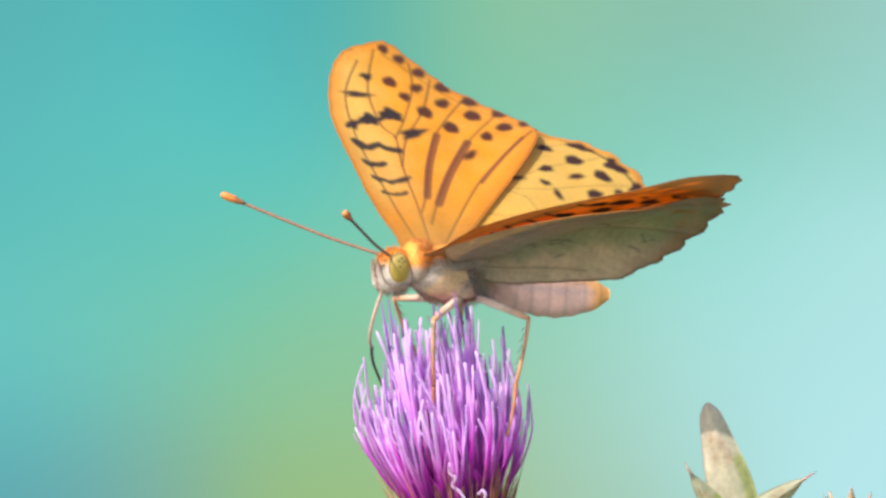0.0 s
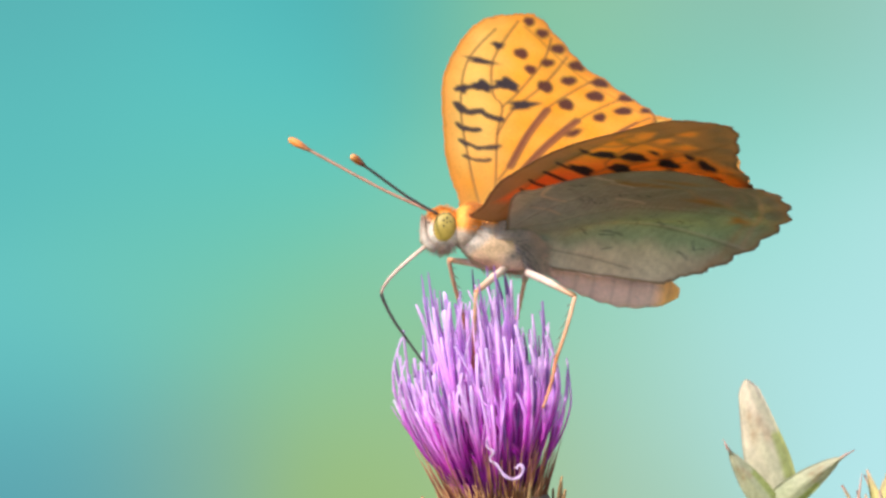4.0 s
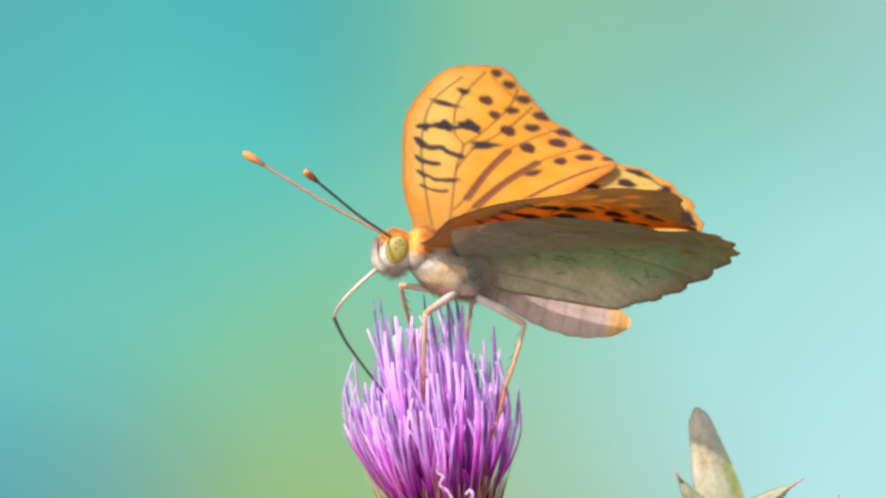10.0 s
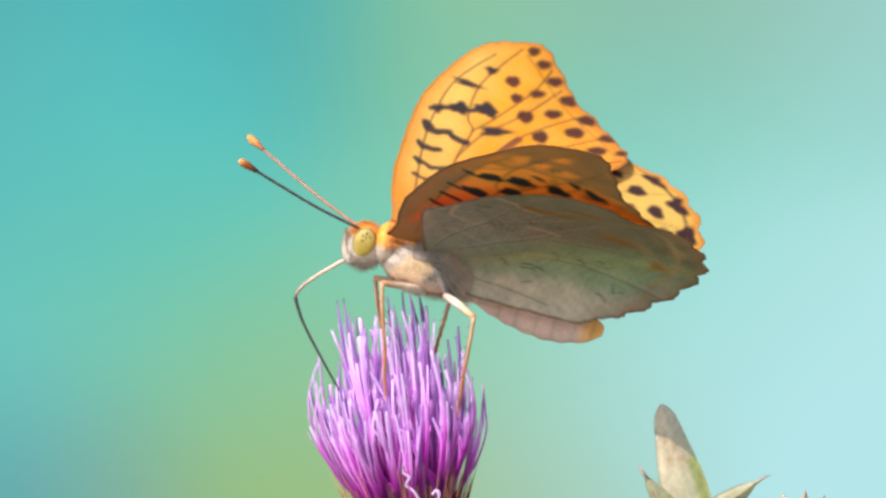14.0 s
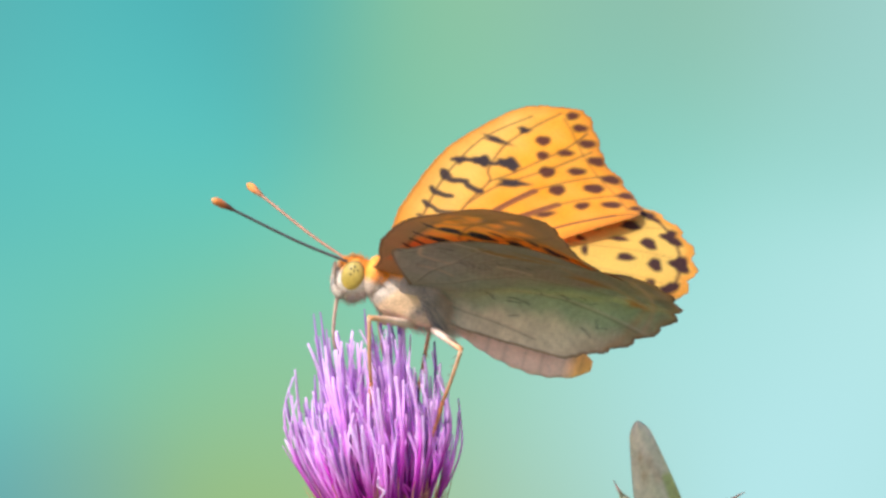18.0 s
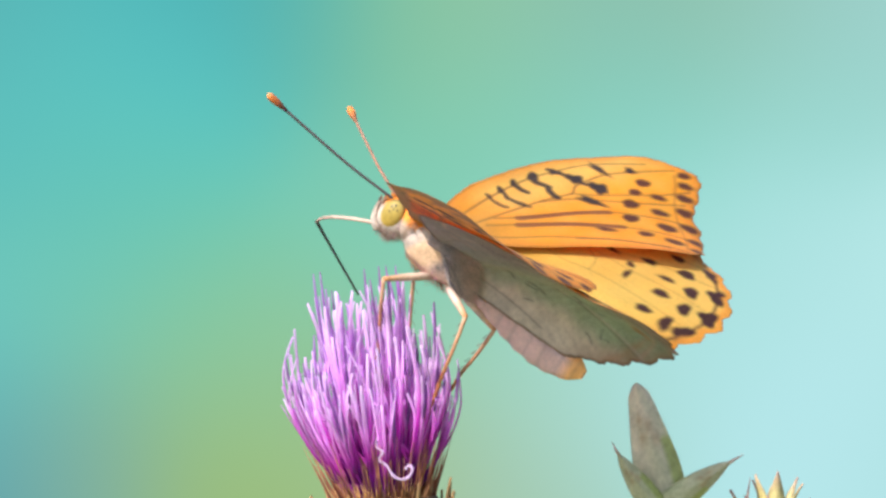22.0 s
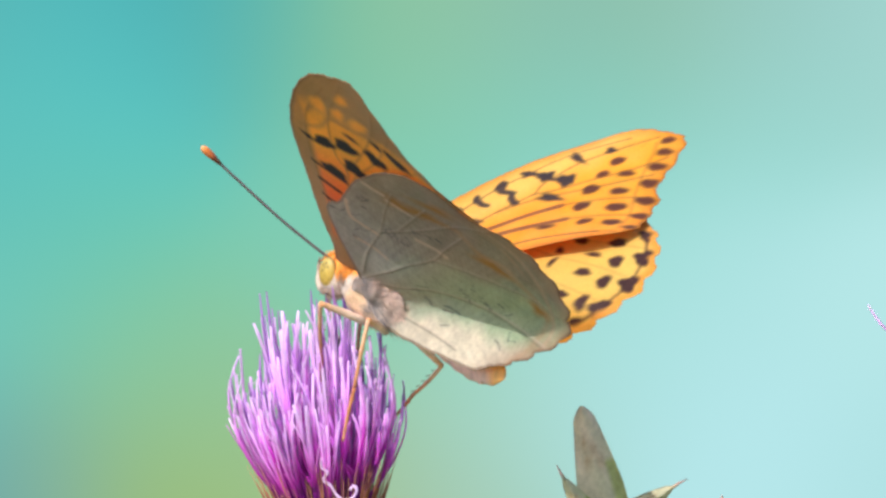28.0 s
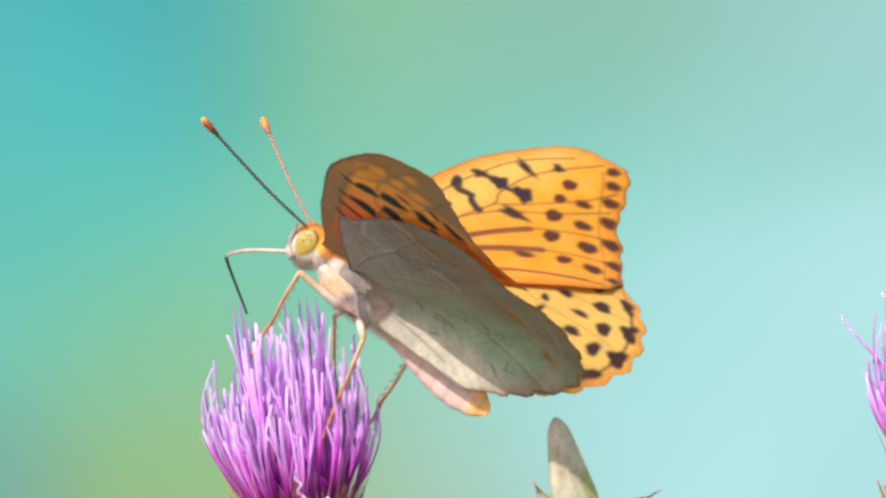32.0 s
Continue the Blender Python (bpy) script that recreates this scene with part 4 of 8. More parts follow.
    def abdomen_colour(n):
        c = mixed((0.74, 0.49, 0.43), (0.6, 0.3, 0.13), n[2] * 1.5 - 0.3)
        c = mixed(c, (0.36, 0.3, 0.33), 0.55 * math.exp(-((n[2] - 0.15) / 0.22) ** 2) * min(1.0, -2.5 * n[0]))
        return mixed(c, (0.85, 0.42, 0.13), (n[0] * -1 - 0.82) / 0.1)

    def abdomen_side(u):
        return 0.3 * u + 1.5 * math.sin(math.pi * u ** 0.8)

    ab = Shape()
    nx, sides = 44, 22
    for i in range(nx + 1):
        u = i / nx
        x = -2.4 - 15.6 * u
        r = 2.25 * (0.34 + 2.0 * u - 1.72 * u * u) * (1 + 0.03 * math.cos(2 * math.pi * 8 * u)) * (1 - 0.36 * max(0.0, (u - 0.65) / 0.35) ** 1.5) * min(1.0, math.sqrt(max(0.0, 1.02 - u) / 0.1))
        zc = -0.7 - 3.6 * u + 2.2 * u * u
        for k in range(sides):
            w = 2 * math.pi * k / sides
            ab.v.append(Vector((x, r * 0.38 * math.sin(w) - abdomen_side(u), zc + r * (1.1 if math.cos(w) > 0 else 1.22) * math.cos(w))))
            ab.c.append(mixed(abdomen_colour((-u, math.sin(w), math.cos(w))), (0.22, 0.15, 0.13), 0.3 * max(0, -math.cos(2 * math.pi * 8 * u)) ** 4))
    for i in range(nx):
        for k in range(sides):
            q = i * sides
            ab.f.append((q + k, q + sides + k, q + sides + (k + 1) % sides, q + (k + 1) % sides))
    ab.f.append(tuple(nx * sides + k for k in range(sides)))
    abdomen = part("abdomen", ab.mesh("abdomen"), SKIN, b, "pinkish ringed abdomen with a tan tip")
    roots = []
    for _ in range(220):
        u, w = rng.uniform(0, 0.8), rng.uniform(0, 6.283)
        r = 2.25 * (0.34 + 2.0 * u - 1.72 * u * u)
        roots.append(((-2.4 - 15.6 * u, r * 0.37 * math.sin(w) - abdomen_side(u), -0.7 - 3.6 * u + 2.2 * u * u + r * 1.0 * math.cos(w)), (-1, 0.25 * math.sin(w), 0.25 * math.cos(w) - 0.1)))
    hair = part("hair", fur(roots, 0.5, 0.15, lambda p, g: mixed((0.5, 0.4, 0.37), (0.62, 0.36, 0.16), max(0, (-p.x - 14.6) / 2)), rng, 0.045), FUR, abdomen)
    tagged(hair, kind="stuff")

    def collar_colour(n):
        c = mixed((0.5, 0.38, 0.31), (0.84, 0.3, 0.045), (n[2] + 0.3) / 0.3)
        return mixed(c, SLATE, 0.5 * math.exp(-((n[0] + 0.1 - 0.5 * n[2]) / 0.12) ** 2) if n[2] < 0.1 else 0)

    collar = part("collar", oval((4.9, 0, 0.9), (1.75, 1.95, 2.3), collar_colour, 30, 36).mesh("collar"), CHITIN, b, "orange furry collar, whitish below")
    roots = []
    for _ in range(1200):
        x, w = rng.uniform(-0.95, 0.95), rng.uniform(0, 6.283)
        r = math.sqrt(1 - x * x)
        n = (x, r * math.sin(w), r * math.cos(w))
        if n[2] < -0.25 and n[0] < 0.3:
            continue
        roots.append(((4.9 + 1.7 * n[0], 1.9 * n[1], 0.9 + 2.25 * n[2]), (-0.7 + 0.3 * n[0], n[1] * 0.5, n[2] * 0.5)))
    hair = part("hair", fur(roots, 0.9, 0.2, lambda p, g: mixed(collar_colour(((p.x - 4.9) / 1.75, p.y / 1.95, (p.z - 0.9) / 2.3)), (0.85, 0.6, 0.4), g.uniform(0, 0.2)), rng, 0.035), FUR, collar)
    tagged(hair, kind="stuff")

    # head
    def head_colour(n):
        c = mixed((0.54, 0.44, 0.37), ORANGE_HAIR, (n[2] - 0.15) / 0.3)
        return c

    head = part("head", oval((7.3, 0, 0.1), (1.95, 1.6, 2.2), head_colour, 30, 36).mesh("head"), CHITIN, b, "orange-topped head with a whitish face")
    roots = []
    for _ in range(1500):
        x, w = rng.uniform(-0.9, 0.98), rng.uniform(0, 6.283)
        r = math.sqrt(1 - x * x)
        n = (x, r * math.sin(w), r * math.cos(w))
        if abs(n[1]) > 0.6 and -0.5 < n[2] < 0.6:
            continue
        roots.append(((7.3 + 1.9 * n[0], 1.55 * n[1], 0.1 + 2.15 * n[2]), (n[0] * 0.7 + 0.1, n[1] * 0.5, n[2] * 0.7)))
    hair = part("hair", fur(roots, 0.6, 0.25, lambda p, g: mixed(mixed((0.58, 0.46, 0.4), (0.45, 0.26, 0.16), g.random() * 0.7), ORANGE_HAIR, (p.z - 0.7) / 0.6), rng, 0.035), FUR, head)
    tagged(hair, kind="stuff")
    for side in (1, -1):
        def eye_colour(n):
            c = mixed((0.5, 0.33, 0.06), (0.4, 0.29, 0.08), 0.5 + 0.5 * n[2])
            c = mixed(c, (0.22, 0.13, 0.04), (n[0] ** 2 + n[2] ** 2 - 0.72) / 0.2)
            for px, pz in ((0.2, 0.12), (-0.05, 0.34), (0.26, 0.46), (0.0, 0.64), (-0.32, 0.42)):
                if (n[0] - px) ** 2 + (n[2] - pz) ** 2 < 0.006:
                    c = (0.03, 0.025, 0.02)
            return c
        part("eye", oval((7.4, 1.0 * side, 0.42), (1.22, 0.85, 1.58), eye_colour, 48, 52).mesh("eye"), EYE, b, "olive-yellow compound eye with dark flecks")
        p = Shape()
        p.tube(spline([(8.0, 0.6 * side, -1.9), (8.9, 0.65 * side, -1.3), (9.3, 0.65 * side, -0.2), (9.6, 0.6 * side, 1.3)], 10).tolist(),
               [0.34, 0.42, 0.44, 0.42, 0.36, 0.3, 0.25, 0.2, 0.14, 0.05],
               [mixed((0.62, 0.5, 0.42), (0.25, 0.12, 0.07), max(0, i - 5) / 4) for i in range(10)], 8)
        part("palp", p.mesh("palp"), FUR, b, "whitish upturned palp")
        # antenna along x
        a = Shape()
        path = spline([(0, 0, 0), (6, 0, -0.25), (12, 0, -0.15), (17.5, 0, 0)], 40)
        stalk_col = (0.13, 0.105, 0.105) if side > 0 else (0.36, 0.17, 0.11)
        rad = [0.15 + (0.0 if i < 33 else 0.035 * (i - 33)) for i in range(37)]
        a.tube(path[:37].tolist(), rad, [mixed(stalk_col, (0.5, 0.2, 0.06), max(0, i - 31) / 6) if side < 0 else stalk_col for i in range(37)], 8)
        ant = part("antenna", a.mesh("antenna"), LEG, b, "thin antenna with an orange club")
        club = Shape()
        club.tube(path[32:].tolist(), [0.19, 0.25, 0.32, 0.38, 0.4, 0.39, 0.33, 0.15], [(0.12, 0.05, 0.035), (0.15, 0.05, 0.03), (0.2, 0.06, 0.03), (0.4, 0.1, 0.03), (0.5, 0.13, 0.035), (0.6, 0.17, 0.04), (0.68, 0.22, 0.06), (0.7, 0.3, 0.1)] if side > 0 else [(0.34, 0.13, 0.06), (0.36, 0.13, 0.05), (0.4, 0.13, 0.04), (0.62, 0.19, 0.04), (0.7, 0.22, 0.05), (0.72, 0.24, 0.05), (0.75, 0.26, 0.06), (0.78, 0.3, 0.1)], 10)
        part("club", club.mesh("club"), LEG, ant)
        moving["antenna_left" if side > 0 else "antenna_right"] = ant
    # legs along x: thigh and shin with foot
    for nm, side in (("mid_left", 1), ("hind_left_leg", 1), ("mid_right", -1), ("hind_right_leg", -1)):
        f = Shape()
        f.tube([(-0.5, 0, 0), (0.9, 0, 0.05), (3.0, 0, 0.05), (4.9, 0, 0), (5.45, 0, 0)], [0.36, 0.42, 0.38, 0.29, 0.24],
               [(0.66, 0.49, 0.42), (0.72, 0.54, 0.45), (0.72, 0.5, 0.38), (0.66, 0.36, 0.2), (0.58, 0.26, 0.11)], 10)
        femur = part("femur", f.mesh("femur"), LEG, b)
        g = Shape()
        ks = [i / 12 for i in range(13)]
        g.tube([(7.0 * k, 0, 0.12 * math.sin(k * 3.1)) for k in ks], [0.21 - 0.04 * k + 0.02 * (i % 2) for i, k in enumerate(ks)],
               [mixed((0.68, 0.4, 0.25), (0.5, 0.19, 0.075), k) for k in ks], 8)
        for i in range(10):
            x = 1.0 + 0.6 * i
            w = 1 if i % 2 else -1
            g.tube([(x, 0.1 * w, -0.2), (x + 0.5, 0.35 * w, -0.45)], [0.05, 0.01], [(0.2, 0.1, 0.05)] * 2, 3)
        tibia = part("tibia", g.mesh("tibia"), LEG, b, "orange-tan shin with fine spurs")
        h = Shape()
        path, rad = [], []
        for i in range(16):
            k = i / 15
            path.append((6.95 + 5.3 * k, 0, 0.25 * math.sin(k * 2.6)))
            rad.append(0.19 + 0.05 * (i % 3 == 0) - 0.06 * k)
        h.tube(path, rad, [mixed((0.5, 0.17, 0.06), (0.62, 0.27, 0.14), i / 15) for i in range(16)], 8)
        part("foot", h.mesh("foot"), LEG, tibia)
        moving[nm + "_femur"], moving[nm + "_tibia"] = femur, tibia
    # feeding tube in two pieces along x
    u = Shape()
    u.tube(spline([(0, 0, 0), (2.5, 0, 0.35), (4.8, 0, 0.5), (6.3, 0, 0.35), (7, 0, 0)], 16).tolist(), [0.2 - 0.003 * i for i in range(16)],
           [mixed((0.66, 0.44, 0.35), (0.3, 0.2, 0.16), max(0, i - 5) / 10) for i in range(16)], 8)
    up = part("proboscis", u.mesh("proboscis"), LEG, b, "brown feeding tube")
    w = Shape()
    w.tube(spline([(0, 0, 0), (0.9, 0, 0.2), (2.8, 0, 0.4), (6, 0, 0.3), (11, 0, 0)], 20).tolist(), [0.19 - 0.004 * i for i in range(20)], [(0.06, 0.05, 0.05)] * 20, 8)
    lowp = part("proboscis_tip", w.mesh("proboscis_tip"), LEG, b, "dark feeding tube tip")
    moving["proboscis_upper"], moving["proboscis_lower"] = up, lowp
    # wings
    def fore_camber(x, y):
        s, w = x / 32, y / 10
        return -0.78 * s * (1 - s) + -1.30 * s * s + 0.02 * s * w + 1.59 * w * w * np.clip(s * 4, 0, 1) + 0.21 * s * s * w + 0.56 * s * (1 - s) * w + -3.67 * s * s * w * w

    def hind_camber(x, y):
        s, w = x / 28, y / 10
        return 5.92 * s * (1 - s) + -0.01 * s * s + -0.71 * s * w + -0.11 * w * w * np.clip(s * 4, 0, 1) + -0.95 * s * s * w + 3.65 * s * (1 - s) * w + -0.94 * s * s * w * w - tuck(x, y)

    for side, nm in ((1, "left"), (-1, "right")):
        moving["hind_" + nm] = wing("hindwing", HIND_OUTLINE, HIND_UNDER_VEINS, (6.4, 12.6, 8, 0.55), hind_upper, hind_under, side < 0, b,
                                    "scalloped hindwing, spotted orange above, grey-green below", hind_camber, (-5, 60, 2.2))
        moving["fore_" + nm] = wing("forewing", FORE_OUTLINE, FORE_VEINS, (10.0, 16.6, 6, 0.35), fore_upper, fore_under, side < 0, b,
                                    "spotted orange forewing, reddish with black marks below", fore_camber)
    return b


# ---------------------------------------------------------------- build
FLOWER_PLACE = (0.00118, 0.0, 0.87419)
BUD_PLACE = (0.0404, -0.0076, 0.8702)
ground()
backdrop()
flower = thistle_flower(FLOWER_PLACE, -8, 0, (30, 25, -FLOWER_PLACE[2] / MM - 6))
second = copy_thing(flower, Matrix.Translation((0.0690, 0.012, 0.8805)) @ Matrix.Rotation(radians(-3), 4, "Y") @ Matrix.Rotation(radians(140), 4, "Z"))
for reach, top, side in ((11.2, 15.4, 0.0), (7.6, 17.8, 1.5), (9.0, 9.5, -1.2)):
    stray = Shape()
    path = spline([(3.8, 0, 0), (5.6, 0.1 * side, top * 0.35), (7.0, 0.4 * side, top * 0.65), (reach - 1.2, side, top * 0.88), (reach, side, top)], 12)
    stray.tube(path.tolist(), [0.4 - 0.02 * i for i in range(12)], [petal_colour(0.1 + 0.08 * i) for i in range(12)], 6, 0.6)
    o = part("floret", stray.mesh("floret"), PETAL, second)
    o.matrix_basis = pose(0, 0, 0.0003, 0, 0, 40 + 5 * side)
thistle_bud()
butterfly()


def motions():
    """The butterfly turns on the flower head and opens and shuts its wings."""
    walk(moving["body_rows"], [
        (0, pose(0.00155, 0.00012, 0.89762, -2.10, -0.56, -151.43)), (0.5, pose(0.00190, 0.00028, 0.89680, -2.51, 1.00, -153.28)),
        (1, pose(0.00134, 0.00044, 0.89682, -2.73, 2.67, -152.77)), (1.5, pose(0.00221, 0.00022, 0.89609, -3.49, 6.33, -152.91)),
        (2, pose(0.00172, 0.00015, 0.89536, -4.58, 9.88, -153.42)), (2.5, pose(0.00095, 0.00024, 0.89550, -4.44, 11.23, -153.70)),
        (3, pose(0.00148, 0.00060, 0.89567, -3.64, 8.52, -154.25)), (3.5, pose(0.00253, 0.00058, 0.89737, -4.37, -0.88, -162.33)),
        (4, pose(0.00299, 0.00069, 0.89798, -3.47, -9.09, -169.22)), (4.5, pose(0.00317, 0.00069, 0.89774, -2.55, -9.68, -168.39)),
        (6.5, pose(0.00311, -0.00039, 0.89773, -2.99, -8.19, -164.66)), (7, pose(0.00320, -0.00043, 0.89788, -3.03, -10.63, -163.88)),
        (7.5, pose(0.00336, -0.00013, 0.89768, -3.33, -9.93, -164.65)), (8, pose(0.00353, 0.00007, 0.89659, -3.82, -6.85, -166.93)),
        (8.5, pose(0.00425, 0.00011, 0.89592, -4.21, -4.78, -167.23)), (9, pose(0.00373, 0.00014, 0.89620, -4.62, -4.97, -167.22)),
        (9.5, pose(0.00400, -0.00036, 0.89728, -3.87, -10.87, -167.94)), (10, pose(0.00298, -0.00095, 0.89802, -3.34, -10.46, -169.18)),
        (10.5, pose(0.00295, -0.00036, 0.89779, -3.02, -8.94, -170.64)), (11, pose(0.00256, -0.00019, 0.89666, -3.71, -2.54, -172.50)),
        (11.5, pose(0.00267, -0.00068, 0.89621, -4.36, 2.98, -172.58)), (12, pose(0.00262, -0.00139, 0.89658, -4.46, -0.15, -173.55)),
        (12.5, pose(0.00339, -0.00185, 0.89671, -4.56, -3.53, -170.90)), (13, pose(0.00303, -0.00275, 0.89664, -5.06, -1.16, -172.62)),
        (13.5, pose(0.00285, -0.00278, 0.89752, -4.74, -4.23, -178.27)), (14, pose(0.00368, -0.00338, 0.89840, -5.14, -14.51, 178.70)),
        (14.5, pose(0.00380, -0.00334, 0.89809, -3.82, -13.74, 176.35)), (16.5, pose(0.00490, -0.00252, 0.89624, -3.82, -12.14, 174.40)),
        (17, pose(0.00477, -0.00277, 0.89628, -4.62, -11.97, 176.75)), (17.5, pose(0.00501, -0.00295, 0.89621, -4.27, -13.96, 174.19)),
        (18, pose(0.00486, -0.00377, 0.89646, -4.57, -14.27, 176.29)), (18.5, pose(0.00456, -0.00314, 0.89664, -3.88, -13.97, 176.00)),
        (19, pose(0.00513, -0.00284, 0.89626, -4.17, -13.78, 175.62)), (19.5, pose(0.00537, -0.00182, 0.89600, -3.90, -14.45, 169.50)),
        (20, pose(0.00585, -0.00168, 0.89585, -3.24, -18.05, 169.01)), (20.5, pose(0.00671, -0.00108, 0.89701, -2.05, -25.73, 161.47)),
        (21, pose(0.00724, -0.00108, 0.89686, -2.70, -27.91, 160.42)), (21.5, pose(0.00747, -0.00071, 0.89670, -2.01, -29.88, 160.30)),
        (22, pose(0.00776, -0.00072, 0.89671, -2.47, -32.20, 160.51)), (22.5, pose(0.00799, -0.00092, 0.89644, -2.25, -32.03, 157.86)),
        (23, pose(0.00805, -0.00177, 0.89651, -3.64, -32.19, 157.84)), (23.5, pose(0.00829, -0.00227, 0.89623, -3.98, -32.26, 156.01)),
        (24, pose(0.00818, -0.00355, 0.89559, -5.90, -29.09, 152.37)), (24.5, pose(0.00764, -0.00383, 0.89534, -6.74, -23.90, 147.89)),
        (25, pose(0.00698, -0.00416, 0.89553, -5.91, -21.18, 144.83)), (25.5, pose(0.00634, -0.00394, 0.89521, -5.40, -17.97, 144.09)),
        (27.5, pose(0.00556, -0.00627, 0.89564, -4.67, -13.91, 136.21)), (28, pose(0.00628, -0.00652, 0.89480, -5.02, -15.73, 132.89)),
        (28.5, pose(0.00494, -0.00683, 0.89476, -4.78, -12.12, 132.42)), (29, pose(0.00499, -0.00640, 0.89515, -2.23, -11.59, 131.95)),
        (29.5, pose(0.00507, -0.00631, 0.89453, -2.49, -13.38, 132.45)), (30, pose(0.00438, -0.00550, 0.89511, -1.76, -11.21, 133.15)),
        (30.5, pose(0.00508, -0.00432, 0.89627, -0.83, -18.04, 134.05)), (31, pose(0.00671, -0.00258, 0.89764, 1.22, -29.93, 141.12)),
        (31.5, pose(0.00740, -0.00190, 0.89747, 0.81, -34.24, 147.51)), (32, pose(0.00686, -0.00204, 0.89682, -2.06, -33.72, 155.48)),
    ])
    walk(moving["fore_left"], [
        (0, pose(0.00115, 0.00112, 0.00167, 18.30, -2.23, 20.85)), (0.5, pose(0.00115, 0.00112, 0.00167, 23.81, -2.58, 18.76)),
        (1, pose(0.00115, 0.00112, 0.00167, 26.48, -1.71, 17.22)), (1.5, pose(0.00115, 0.00112, 0.00167, 30.89, -1.83, 16.34)),
        (2, pose(0.00115, 0.00112, 0.00167, 33.37, -1.05, 15.64)), (2.5, pose(0.00115, 0.00112, 0.00167, 29.65, -4.53, 14.75)),
        (3, pose(0.00115, 0.00112, 0.00167, 26.91, -0.69, 18.32)), (3.5, pose(0.00115, 0.00112, 0.00167, 27.33, -3.10, 18.58)),
        (4, pose(0.00115, 0.00112, 0.00167, 27.17, -5.04, 19.28)), (4.5, pose(0.00115, 0.00112, 0.00167, 29.00, -5.32, 18.72)),
        (6.5, pose(0.00115, 0.00112, 0.00167, 24.71, -2.10, 18.24)), (7, pose(0.00115, 0.00112, 0.00167, 28.38, -3.02, 17.56)),
        (7.5, pose(0.00115, 0.00112, 0.00167, 30.49, -4.97, 17.85)), (8, pose(0.00115, 0.00112, 0.00167, 30.36, -6.16, 18.40)),
        (8.5, pose(0.00115, 0.00112, 0.00167, 30.07, -5.04, 18.71)), (9, pose(0.00115, 0.00112, 0.00167, 28.75, -4.07, 19.51)),
        (9.5, pose(0.00115, 0.00112, 0.00167, 24.44, -1.75, 19.15)), (10, pose(0.00115, 0.00112, 0.00167, 19.82, 0.59, 18.56)),
        (10.5, pose(0.00115, 0.00112, 0.00167, 19.46, 0.08, 20.49)), (11, pose(0.00115, 0.00112, 0.00167, 21.13, -1.37, 22.19)),
        (11.5, pose(0.00115, 0.00112, 0.00167, 28.93, -3.75, 20.04)), (12, pose(0.00115, 0.00112, 0.00167, 33.53, -6.68, 18.29)),
        (12.5, pose(0.00115, 0.00112, 0.00167, 34.52, -7.72, 17.55)), (13, pose(0.00115, 0.00112, 0.00167, 33.69, -8.09, 17.16)),
        (13.5, pose(0.00115, 0.00112, 0.00167, 32.85, -6.97, 17.56)), (14, pose(0.00115, 0.00112, 0.00167, 29.45, -4.91, 18.30)),
        (14.5, pose(0.00115, 0.00112, 0.00167, 28.24, -4.47, 17.77)), (16.5, pose(0.00115, 0.00112, 0.00167, 35.81, -6.55, 13.85)),
        (17, pose(0.00115, 0.00112, 0.00167, 35.40, -10.76, 11.08)), (17.5, pose(0.00115, 0.00112, 0.00167, 30.27, -7.59, 12.82)),
        (18, pose(0.00115, 0.00112, 0.00167, 22.54, -3.36, 14.42)), (18.5, pose(0.00115, 0.00112, 0.00167, 24.72, -4.04, 13.55)),
        (19, pose(0.00115, 0.00112, 0.00167, 28.56, -5.09, 12.42)), (19.5, pose(0.00115, 0.00112, 0.00167, 35.02, -6.57, 13.54)),
        (20, pose(0.00115, 0.00112, 0.00167, 33.95, -6.01, 15.74)), (20.5, pose(0.00115, 0.00112, 0.00167, 29.39, -1.63, 14.23)),
        (21, pose(0.00115, 0.00112, 0.00167, 27.14, -0.08, 14.53)), (21.5, pose(0.00115, 0.00112, 0.00167, 22.82, 1.56, 13.76)),
        (22, pose(0.00115, 0.00112, 0.00167, 19.12, 2.55, 12.61)), (22.5, pose(0.00115, 0.00112, 0.00167, 20.67, 0.67, 13.89)),
        (23, pose(0.00115, 0.00112, 0.00167, 25.26, -2.32, 15.03)), (23.5, pose(0.00115, 0.00112, 0.00167, 35.78, -4.43, 14.25)),
        (24, pose(0.00115, 0.00112, 0.00167, 45.56, -6.99, 13.23)), (24.5, pose(0.00115, 0.00112, 0.00167, 46.32, -9.14, 13.74)),
        (25, pose(0.00115, 0.00112, 0.00167, 42.18, -9.82, 14.84)), (25.5, pose(0.00115, 0.00112, 0.00167, 39.77, -8.71, 15.22)),
        (27.5, pose(0.00115, 0.00112, 0.00167, 46.45, -9.40, 14.90)), (28, pose(0.00115, 0.00112, 0.00167, 51.55, -10.80, 14.55)),
        (28.5, pose(0.00115, 0.00112, 0.00167, 50.05, -10.38, 14.77)), (29, pose(0.00115, 0.00112, 0.00167, 45.26, -8.87, 15.19)),
        (29.5, pose(0.00115, 0.00112, 0.00167, 43.55, -8.59, 15.47)), (30, pose(0.00115, 0.00112, 0.00167, 39.61, -7.58, 15.94)),
        (30.5, pose(0.00115, 0.00112, 0.00167, 37.94, -1.70, 15.42)), (31, pose(0.00115, 0.00112, 0.00167, 43.23, -2.51, 13.23)),
        (31.5, pose(0.00115, 0.00112, 0.00167, 48.36, -3.54, 16.46)), (32, pose(0.00115, 0.00112, 0.00167, 36.09, -0.11, 16.09)),
    ])
